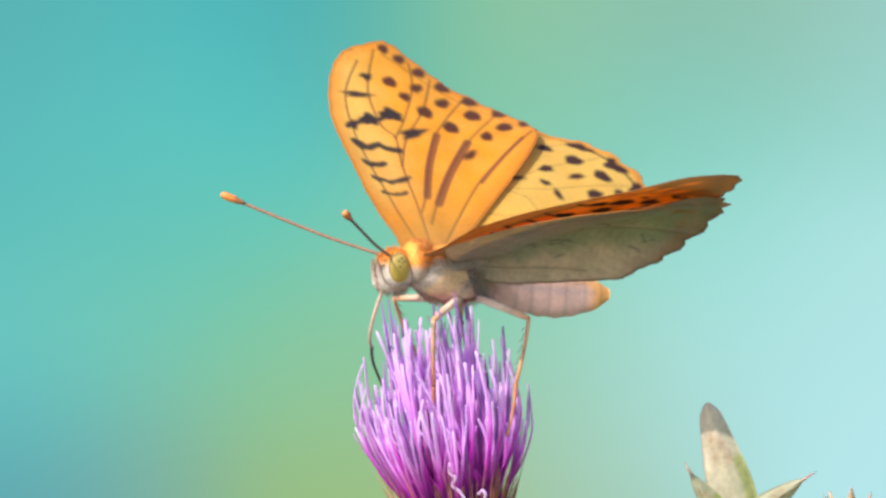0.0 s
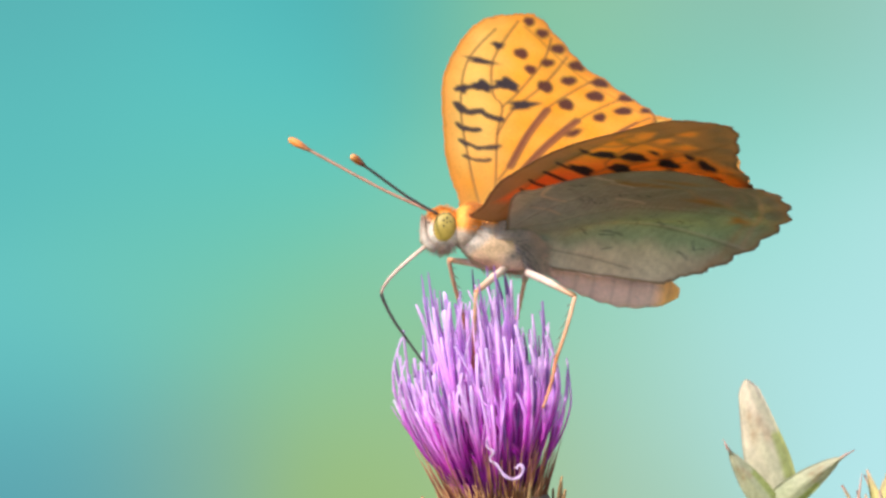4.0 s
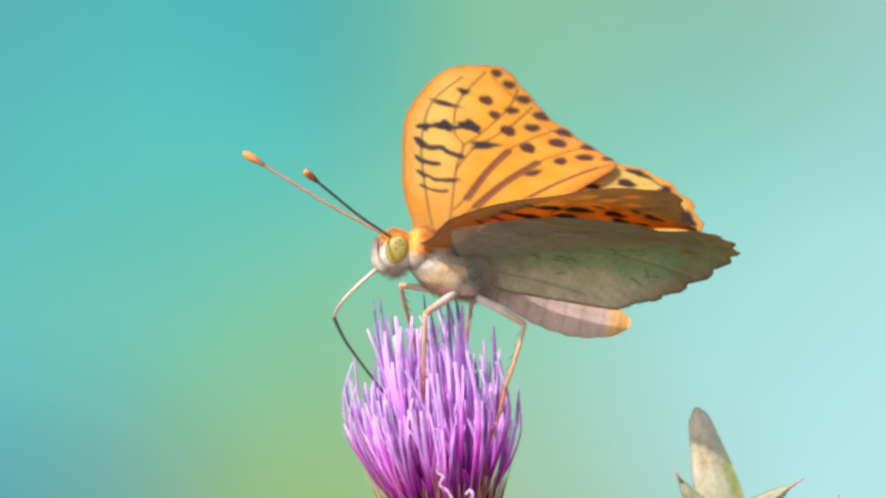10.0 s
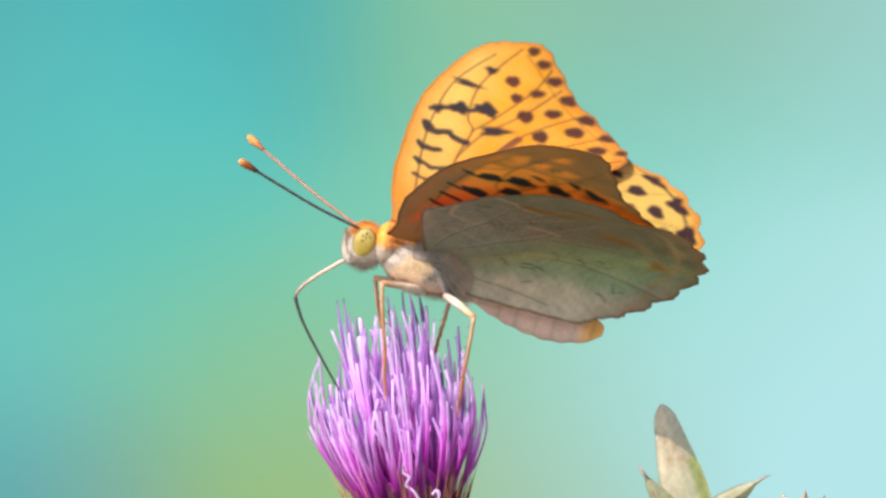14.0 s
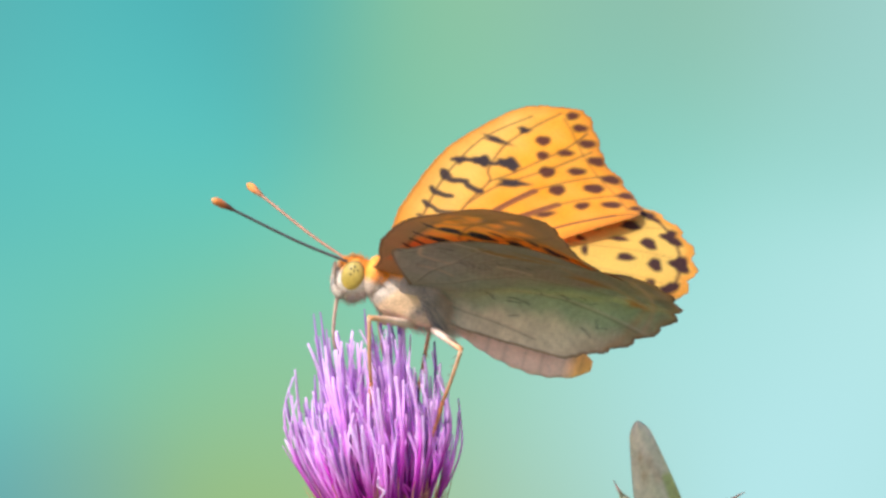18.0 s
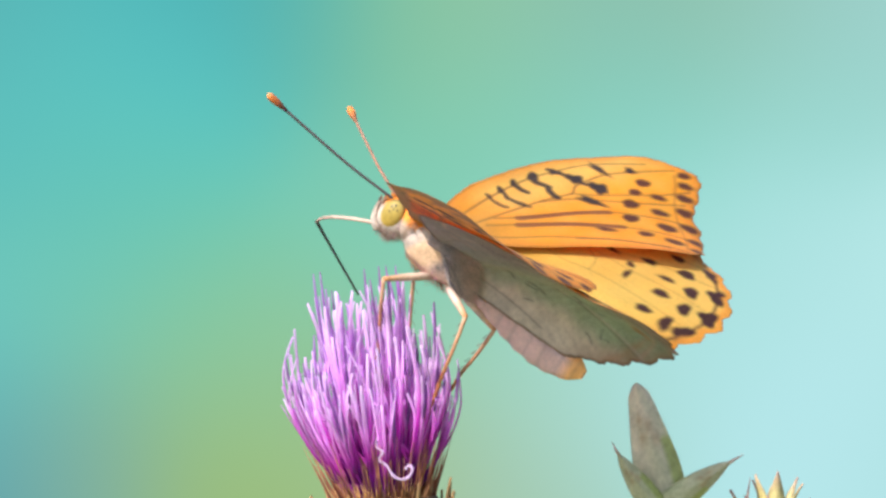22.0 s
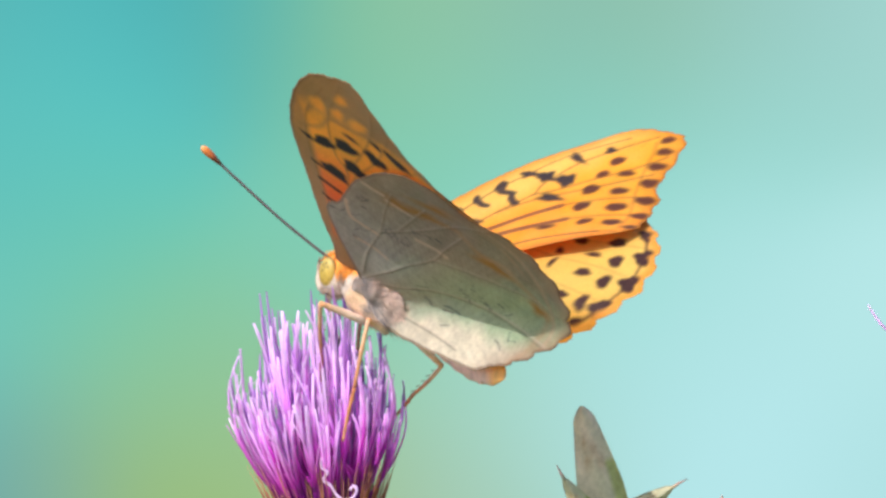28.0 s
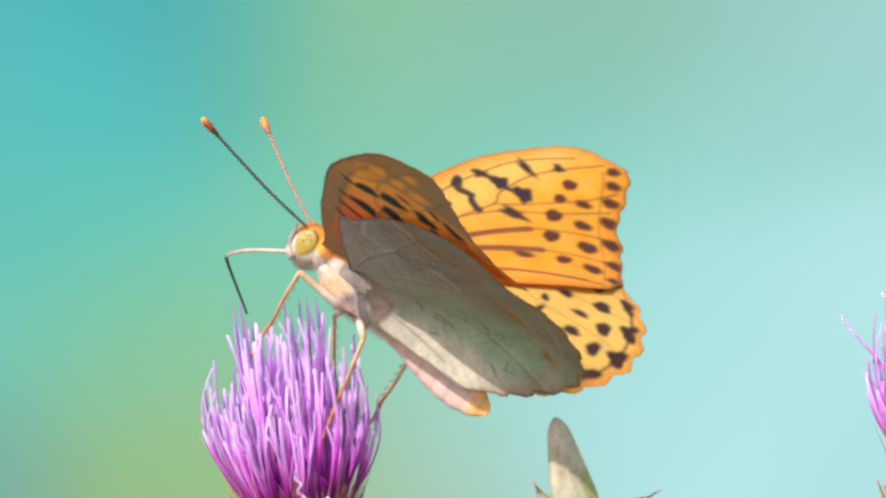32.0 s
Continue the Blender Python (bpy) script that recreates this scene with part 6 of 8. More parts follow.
    walk(moving["mid_left_tibia"], [
        (0, pose(0.00492, 0.00406, -0.00463, -160.37, 76.94, -126.03)), (0.5, pose(0.00506, 0.00417, -0.00409, -149.57, 80.75, -115.34)),
        (1, pose(0.00515, 0.00424, -0.00353, -159.17, 84.70, -125.47)), (1.5, pose(0.00547, 0.00375, -0.00202, -95.97, 83.90, -69.59)),
        (2, pose(0.00535, 0.00303, -0.00058, -55.59, 86.05, -36.52)), (2.5, pose(0.00553, 0.00285, -0.00086, -97.69, 88.55, -80.40)),
        (3, pose(0.00540, 0.00384, -0.00188, -120.55, 80.19, -93.86)), (3.5, pose(0.00485, 0.00462, -0.00363, -152.12, 74.76, -113.06)),
        (4, pose(0.00375, 0.00496, -0.00525, -172.28, 68.70, -121.09)), (4.5, pose(0.00378, 0.00493, -0.00524, -170.89, 68.38, -120.06)),
        (6.5, pose(0.00394, 0.00484, -0.00518, -166.78, 69.31, -117.65)), (7, pose(0.00398, 0.00482, -0.00516, -173.81, 69.15, -126.05)),
        (7.5, pose(0.00440, 0.00489, -0.00431, -174.41, 72.50, -129.99)), (8, pose(0.00471, 0.00485, -0.00338, -166.49, 77.28, -124.96)),
        (8.5, pose(0.00489, 0.00469, -0.00246, -139.23, 81.40, -100.81)), (9, pose(0.00468, 0.00489, -0.00335, -156.55, 82.21, -114.38)),
        (9.5, pose(0.00435, 0.00497, -0.00424, 178.40, 77.83, -136.46)), (10, pose(0.00391, 0.00495, -0.00506, 168.34, 74.96, -144.08)),
        (10.5, pose(0.00435, 0.00503, -0.00409, 158.07, 77.91, -157.05)), (11, pose(0.00465, 0.00496, -0.00302, 145.81, 83.75, -171.43)),
        (11.5, pose(0.00479, 0.00475, -0.00198, -81.11, 89.50, -41.01)), (12, pose(0.00477, 0.00481, -0.00219, 163.05, 85.69, -155.99)),
        (12.5, pose(0.00474, 0.00487, -0.00239, -176.41, 84.64, -135.03)), (13, pose(0.00471, 0.00492, -0.00260, -162.39, 83.60, -120.49)),
        (13.5, pose(0.00466, 0.00497, -0.00261, 173.10, 79.23, -143.97)), (14, pose(0.00461, 0.00502, -0.00262, 163.51, 70.91, -152.00)),
        (14.5, pose(0.00456, 0.00507, -0.00263, 174.56, 70.05, -140.79)), (16.5, pose(0.00436, 0.00527, -0.00266, -152.70, 65.61, -107.59)),
        (17, pose(0.00441, 0.00522, -0.00268, -159.75, 67.18, -114.62)), (17.5, pose(0.00446, 0.00518, -0.00271, -171.73, 69.06, -126.33)),
        (18, pose(0.00450, 0.00513, -0.00273, -175.96, 67.73, -131.01)), (18.5, pose(0.00455, 0.00509, -0.00275, 166.38, 69.26, -148.26)),
        (19, pose(0.00459, 0.00504, -0.00277, 152.98, 72.33, -162.15)), (19.5, pose(0.00419, 0.00539, -0.00325, 170.41, 67.92, -139.76)),
        (20, pose(0.00371, 0.00566, -0.00373, -171.12, 56.62, -116.25)), (20.5, pose(0.00319, 0.00585, -0.00419, -174.78, 51.95, -113.65)),
        (21, pose(0.00323, 0.00579, -0.00431, -179.62, 57.07, -119.01)), (21.5, pose(0.00327, 0.00573, -0.00442, 172.37, 59.88, -128.01)),
        (22, pose(0.00330, 0.00566, -0.00454, 163.58, 62.11, -138.21)), (22.5, pose(0.00341, 0.00576, -0.00410, 164.33, 63.71, -137.22)),
        (23, pose(0.00349, 0.00583, -0.00363, 168.38, 64.13, -133.03)), (23.5, pose(0.00355, 0.00586, -0.00317, 172.06, 65.75, -129.57)),
        (24, pose(0.00360, 0.00586, -0.00270, -170.58, 68.17, -113.67)), (24.5, pose(0.00340, 0.00596, -0.00235, -152.36, 69.00, -94.62)),
        (25, pose(0.00318, 0.00604, -0.00199, -144.25, 66.32, -86.05)), (25.5, pose(0.00309, 0.00606, -0.00182, -142.41, 64.69, -84.41)),
        (27.5, pose(0.00271, 0.00607, -0.00115, -128.95, 62.87, -71.66)), (28, pose(0.00261, 0.00605, -0.00099, -122.11, 65.21, -63.84)),
        (28.5, pose(0.00209, 0.00625, -0.00106, -124.26, 57.90, -63.44)), (29, pose(0.00153, 0.00640, -0.00114, -128.77, 56.96, -61.14)),
        (29.5, pose(0.00096, 0.00650, -0.00125, -131.53, 54.87, -57.75)), (30, pose(0.00039, 0.00652, -0.00137, -140.91, 54.74, -58.69)),
        (30.5, pose(-0.00016, 0.00649, -0.00150, -161.08, 64.65, -65.19)), (31, pose(0.00183, 0.00640, -0.00133, -172.92, 73.40, -96.18)),
        (31.5, pose(0.00396, 0.00539, -0.00137, -151.60, 76.10, -102.56)), (32, pose(0.00529, 0.00392, -0.00161, -105.13, 73.07, -79.56)),
    ])
    walk(moving["hind_left_leg_femur"], [
        (0, pose(-0.00210, 0.00130, -0.00270, -20.14, 18.08, 129.03)), (0.5, pose(-0.00210, 0.00130, -0.00270, -22.18, 15.24, 125.04)),
        (1, pose(-0.00210, 0.00130, -0.00270, -22.44, 12.33, 121.15)), (1.5, pose(-0.00210, 0.00130, -0.00270, -19.79, 7.93, 112.54)),
        (2, pose(-0.00210, 0.00130, -0.00270, -15.64, 3.36, 104.11)), (2.5, pose(-0.00210, 0.00130, -0.00270, -10.85, 4.18, 105.77)),
        (3, pose(-0.00210, 0.00130, -0.00270, -16.45, 8.60, 108.33)), (3.5, pose(-0.00210, 0.00130, -0.00270, -16.98, 11.88, 126.67)),
        (4, pose(-0.00210, 0.00130, -0.00270, -22.23, 13.96, 145.37)), (4.5, pose(-0.00210, 0.00130, -0.00270, -21.01, 13.94, 145.26)),
        (6.5, pose(-0.00210, 0.00130, -0.00270, -16.19, 13.85, 144.81)), (7, pose(-0.00210, 0.00130, -0.00270, -14.04, 13.82, 144.70)),
        (7.5, pose(-0.00210, 0.00130, -0.00270, -12.35, 11.60, 136.30)), (8, pose(-0.00210, 0.00130, -0.00270, -13.20, 9.08, 127.84)),
        (8.5, pose(-0.00210, 0.00130, -0.00270, -14.97, 6.43, 119.69)), (9, pose(-0.00210, 0.00130, -0.00270, -15.98, 9.57, 127.79)),
        (9.5, pose(-0.00210, 0.00130, -0.00270, -9.70, 12.57, 136.23)), (10, pose(-0.00210, 0.00130, -0.00270, -6.42, 15.25, 144.66)),
        (10.5, pose(-0.00210, 0.00130, -0.00270, -5.71, 13.68, 136.79)), (11, pose(-0.00210, 0.00130, -0.00270, -8.42, 11.84, 128.90)),
        (11.5, pose(-0.00210, 0.00130, -0.00270, -10.63, 9.82, 121.25)), (12, pose(-0.00210, 0.00130, -0.00270, -4.15, 9.79, 121.68)),
        (12.5, pose(-0.00210, 0.00130, -0.00270, -2.44, 9.76, 122.10)), (13, pose(-0.00210, 0.00130, -0.00270, -0.57, 9.73, 122.52)),
        (13.5, pose(-0.00210, 0.00130, -0.00270, 5.38, 8.92, 123.20)), (14, pose(-0.00210, 0.00130, -0.00270, 15.26, 8.11, 123.87)),
        (14.5, pose(-0.00210, 0.00130, -0.00270, 15.32, 7.29, 124.55)), (16.5, pose(-0.00210, 0.00130, -0.00270, 10.28, 4.01, 127.22)),
        (17, pose(-0.00210, 0.00130, -0.00270, 10.34, 4.84, 126.37)), (17.5, pose(-0.00210, 0.00130, -0.00270, 11.29, 5.67, 125.51)),
        (18, pose(-0.00210, 0.00130, -0.00270, 13.61, 6.49, 124.66)), (18.5, pose(-0.00210, 0.00130, -0.00270, 13.21, 7.32, 123.80)),
        (19, pose(-0.00210, 0.00130, -0.00270, 9.56, 8.14, 122.94)), (19.5, pose(-0.00210, 0.00130, -0.00270, 8.37, 8.12, 128.15)),
        (20, pose(-0.00210, 0.00130, -0.00270, 11.12, 8.04, 133.40)), (20.5, pose(-0.00210, 0.00130, -0.00270, 15.19, 7.90, 138.60)),
        (21, pose(-0.00210, 0.00130, -0.00270, 13.21, 6.23, 137.09)), (21.5, pose(-0.00210, 0.00130, -0.00270, 12.97, 4.56, 135.59)),
        (22, pose(-0.00210, 0.00130, -0.00270, 12.88, 2.89, 134.10)), (22.5, pose(-0.00210, 0.00130, -0.00270, 11.82, 0.06, 133.35)),
        (23, pose(-0.00210, 0.00130, -0.00270, 11.90, -2.78, 132.60)), (23.5, pose(-0.00210, 0.00130, -0.00270, 10.99, -5.62, 131.84)),
        (24, pose(-0.00210, 0.00130, -0.00270, 7.86, -8.45, 131.08)), (24.5, pose(-0.00210, 0.00130, -0.00270, 4.40, -8.04, 131.73)),
        (25, pose(-0.00210, 0.00130, -0.00270, 5.98, -7.63, 132.38)), (25.5, pose(-0.00210, 0.00130, -0.00270, 3.19, -10.29, 129.79)),
        (27.5, pose(-0.00210, 0.00130, -0.00270, 0.02, -20.84, 118.64)), (28, pose(-0.00210, 0.00130, -0.00270, 0.01, -23.32, 115.70)),
        (28.5, pose(-0.00210, 0.00130, -0.00270, -1.67, -20.08, 118.67)), (29, pose(-0.00210, 0.00130, -0.00270, -2.84, -16.72, 121.59)),
        (29.5, pose(-0.00210, 0.00130, -0.00270, -4.60, -13.29, 124.43)), (30, pose(-0.00210, 0.00130, -0.00270, -1.53, -9.82, 127.20)),
        (30.5, pose(-0.00210, 0.00130, -0.00270, 4.20, -6.36, 129.87)), (31, pose(-0.00210, 0.00130, -0.00270, 12.13, -2.98, 132.45)),
        (31.5, pose(-0.00210, 0.00130, -0.00270, 11.04, -3.21, 127.08)), (32, pose(-0.00210, 0.00130, -0.00270, 9.38, -3.41, 121.71)),
    ])
    walk(moving["hind_left_leg_tibia"], [
        (0, pose(-0.00533, 0.00529, -0.00438, -103.55, 70.33, 31.17)), (0.5, pose(-0.00509, 0.00557, -0.00412, -104.26, 67.92, 25.82)),
        (1, pose(-0.00483, 0.00581, -0.00385, -96.43, 67.96, 29.25)), (1.5, pose(-0.00415, 0.00624, -0.00345, -116.23, 68.04, -2.60)),
        (2, pose(-0.00341, 0.00653, -0.00302, -128.28, 69.95, -24.98)), (2.5, pose(-0.00356, 0.00648, -0.00309, -147.12, 69.76, -42.19)),
        (3, pose(-0.00378, 0.00637, -0.00351, -125.08, 69.99, -15.92)), (3.5, pose(-0.00526, 0.00554, -0.00381, -110.27, 72.27, 19.08)),
        (4, pose(-0.00641, 0.00428, -0.00400, -90.39, 68.46, 60.58)), (4.5, pose(-0.00641, 0.00429, -0.00400, -93.99, 69.59, 56.29)),
        (6.5, pose(-0.00639, 0.00432, -0.00399, -110.02, 73.26, 37.95)), (7, pose(-0.00638, 0.00433, -0.00399, -105.32, 75.86, 42.35)),
        (7.5, pose(-0.00592, 0.00495, -0.00379, -102.11, 77.63, 36.43)), (8, pose(-0.00537, 0.00551, -0.00355, -107.00, 76.36, 22.50)),
        (8.5, pose(-0.00476, 0.00596, -0.00331, -113.59, 73.74, 6.95)), (9, pose(-0.00536, 0.00551, -0.00360, -112.36, 72.93, 17.23)),
        (9.5, pose(-0.00591, 0.00495, -0.00388, -118.69, 79.20, 19.24)), (10, pose(-0.00635, 0.00431, -0.00412, -116.89, 83.05, 29.29)),
        (10.5, pose(-0.00592, 0.00489, -0.00398, -118.93, 83.66, 19.07)), (11, pose(-0.00542, 0.00541, -0.00381, -128.33, 79.48, 1.83)),
        (11.5, pose(-0.00486, 0.00585, -0.00362, -137.67, 74.34, -15.66)), (12, pose(-0.00489, 0.00583, -0.00362, -161.19, 77.22, -39.24)),
        (12.5, pose(-0.00493, 0.00581, -0.00362, -170.18, 75.75, -47.97)), (13, pose(-0.00496, 0.00579, -0.00361, -178.13, 72.39, -55.60)),
        (13.5, pose(-0.00502, 0.00576, -0.00354, 162.34, 72.23, -74.50)), (14, pose(-0.00508, 0.00574, -0.00346, 135.19, 68.30, -101.04)),
        (14.5, pose(-0.00514, 0.00571, -0.00339, 141.74, 64.95, -92.98)), (16.5, pose(-0.00536, 0.00559, -0.00308, 161.59, 55.70, -68.88)),
        (17, pose(-0.00529, 0.00563, -0.00316, 160.20, 58.12, -71.51)), (17.5, pose(-0.00522, 0.00567, -0.00323, 157.52, 59.37, -75.21)),
        (18, pose(-0.00515, 0.00571, -0.00331, 152.48, 59.59, -81.11)), (18.5, pose(-0.00508, 0.00575, -0.00339, 149.18, 63.73, -86.06)),
        (19, pose(-0.00501, 0.00579, -0.00346, 155.40, 66.75, -81.24)), (19.5, pose(-0.00540, 0.00550, -0.00346, 157.33, 68.04, -74.22)),
        (20, pose(-0.00577, 0.00519, -0.00346, 151.60, 66.32, -74.52)), (20.5, pose(-0.00611, 0.00484, -0.00344, 131.75, 69.65, -89.94)),
        (21, pose(-0.00603, 0.00495, -0.00329, 129.78, 72.81, -93.29)), (21.5, pose(-0.00595, 0.00507, -0.00313, 120.89, 74.89, -103.67)),
        (22, pose(-0.00585, 0.00517, -0.00297, 109.18, 76.36, -116.86)), (22.5, pose(-0.00581, 0.00523, -0.00271, 112.15, 77.23, -114.01)),
        (23, pose(-0.00575, 0.00527, -0.00244, 115.42, 76.82, -110.80)), (23.5, pose(-0.00568, 0.00530, -0.00217, 121.26, 77.18, -105.16)),
        (24, pose(-0.00561, 0.00533, -0.00191, 147.08, 75.59, -79.84)), (24.5, pose(-0.00566, 0.00529, -0.00194, 166.57, 70.92, -60.37)),
        (25, pose(-0.00571, 0.00525, -0.00198, 165.61, 65.47, -59.97)), (25.5, pose(-0.00550, 0.00538, -0.00174, 170.74, 70.14, -58.35)),
        (27.5, pose(-0.00452, 0.00573, -0.00078, 179.47, 88.10, -61.88)), (28, pose(-0.00425, 0.00577, -0.00056, 0.07, 83.49, 115.78)),
        (28.5, pose(-0.00453, 0.00575, -0.00085, -169.56, 81.32, -51.57)), (29, pose(-0.00481, 0.00571, -0.00115, -171.31, 71.69, -50.98)),
        (29.5, pose(-0.00507, 0.00563, -0.00146, -170.58, 61.55, -48.32)), (30, pose(-0.00532, 0.00554, -0.00178, -177.42, 54.39, -50.96)),
        (30.5, pose(-0.00554, 0.00542, -0.00210, 172.57, 55.75, -55.81)), (31, pose(-0.00574, 0.00528, -0.00242, 154.98, 60.26, -68.97)),
        (31.5, pose(-0.00535, 0.00560, -0.00240, 127.33, 76.09, -104.14)), (32, pose(-0.00493, 0.00589, -0.00238, 68.69, 79.94, -169.34)),
    ])
    walk(moving["mid_right_femur"], [
        (0, pose(0.00070, -0.00130, -0.00270, -40.46, 1.74, -42.24)), (0.5, pose(0.00070, -0.00130, -0.00270, -40.44, 1.74, -42.24)),
        (1, pose(0.00070, -0.00130, -0.00270, -39.31, 1.74, -42.24)), (1.5, pose(0.00070, -0.00130, -0.00270, -41.72, 1.81, -39.68)),
        (2, pose(0.00070, -0.00130, -0.00270, -44.85, 1.88, -37.10)), (2.5, pose(0.00070, -0.00130, -0.00270, -45.13, 1.95, -34.51)),
        (3, pose(0.00070, -0.00130, -0.00270, -46.45, 2.01, -31.92)), (3.5, pose(0.00070, -0.00130, -0.00270, -39.12, 2.07, -29.34)),
        (4, pose(0.00070, -0.00130, -0.00270, -37.38, 2.12, -26.78)), (4.5, pose(0.00070, -0.00130, -0.00270, -40.56, 2.33, -27.43)),
        (6.5, pose(0.00070, -0.00130, -0.00270, -50.36, 3.15, -30.01)), (7, pose(0.00070, -0.00130, -0.00270, -51.72, 3.35, -30.65)),
        (7.5, pose(0.00070, -0.00130, -0.00270, -49.27, 3.52, -30.63)), (8, pose(0.00070, -0.00130, -0.00270, -49.94, 3.70, -30.60)),
        (8.5, pose(0.00070, -0.00130, -0.00270, -50.24, 3.87, -30.58)), (9, pose(0.00070, -0.00130, -0.00270, -47.59, 4.05, -30.56)),
        (9.5, pose(0.00070, -0.00130, -0.00270, -44.49, 4.22, -30.53)), (10, pose(0.00070, -0.00130, -0.00270, -44.84, 4.40, -30.51)),
        (10.5, pose(0.00070, -0.00130, -0.00270, -41.57, 4.04, -28.47)), (11, pose(0.00070, -0.00130, -0.00270, -41.64, 3.67, -26.43)),
        (11.5, pose(0.00070, -0.00130, -0.00270, -42.99, 3.30, -24.39)), (12, pose(0.00070, -0.00130, -0.00270, -42.52, 2.92, -22.34)),
        (12.5, pose(0.00070, -0.00130, -0.00270, -43.01, 2.55, -20.30)), (13, pose(0.00070, -0.00130, -0.00270, -43.96, 2.17, -18.27)),
        (13.5, pose(0.00070, -0.00130, -0.00270, -39.72, 3.46, -21.17)), (14, pose(0.00070, -0.00130, -0.00270, -37.31, 4.80, -24.18)),
        (14.5, pose(0.00070, -0.00130, -0.00270, -38.24, 6.16, -27.29)), (16.5, pose(0.00070, -0.00130, -0.00270, -38.03, 11.57, -40.40)),
        (17, pose(0.00070, -0.00130, -0.00270, -41.15, 12.84, -43.74)), (17.5, pose(0.00070, -0.00130, -0.00270, -40.21, 14.05, -47.07)),
        (18, pose(0.00070, -0.00130, -0.00270, -45.77, 15.18, -50.36)), (18.5, pose(0.00070, -0.00130, -0.00270, -46.03, 16.24, -53.59)),
        (19, pose(0.00070, -0.00130, -0.00270, -43.74, 17.22, -56.74)), (19.5, pose(0.00070, -0.00130, -0.00270, -34.15, 19.08, -55.81)),
        (20, pose(0.00070, -0.00130, -0.00270, -37.48, 20.95, -54.84)), (20.5, pose(0.00070, -0.00130, -0.00270, -25.72, 22.83, -53.84)),
        (21, pose(0.00070, -0.00130, -0.00270, -24.48, 24.71, -52.81)), (21.5, pose(0.00070, -0.00130, -0.00270, -27.62, 26.59, -51.74)),
        (22, pose(0.00070, -0.00130, -0.00270, -30.13, 28.46, -50.64)), (22.5, pose(0.00070, -0.00130, -0.00270, -28.85, 30.32, -49.50)),
        (23, pose(0.00070, -0.00130, -0.00270, -32.18, 32.16, -48.33)), (23.5, pose(0.00070, -0.00130, -0.00270, -32.44, 33.97, -47.11)),
        (24, pose(0.00070, -0.00130, -0.00270, -30.18, 35.76, -45.86)), (24.5, pose(0.00070, -0.00130, -0.00270, -22.26, 33.49, -41.72)),
        (25, pose(0.00070, -0.00130, -0.00270, -25.87, 31.00, -37.67)), (25.5, pose(0.00070, -0.00130, -0.00270, -34.27, 28.34, -33.74)),
        (27.5, pose(0.00070, -0.00130, -0.00270, -37.48, 16.77, -19.73)), (28, pose(0.00070, -0.00130, -0.00270, -30.35, 13.89, -16.72)),
        (28.5, pose(0.00070, -0.00130, -0.00270, -41.71, 16.76, -21.12)), (29, pose(0.00070, -0.00130, -0.00270, -41.84, 19.68, -25.91)),
        (29.5, pose(0.00070, -0.00130, -0.00270, -41.00, 22.58, -31.08)), (30, pose(0.00070, -0.00130, -0.00270, -45.09, 25.36, -36.57)),
        (30.5, pose(0.00070, -0.00130, -0.00270, -15.98, 27.93, -42.31)), (31, pose(0.00070, -0.00130, -0.00270, -23.49, 30.21, -48.19)),
        (31.5, pose(0.00070, -0.00130, -0.00270, -28.79, 32.14, -54.10)), (32, pose(0.00070, -0.00130, -0.00270, -42.07, 33.70, -59.91)),
    ])
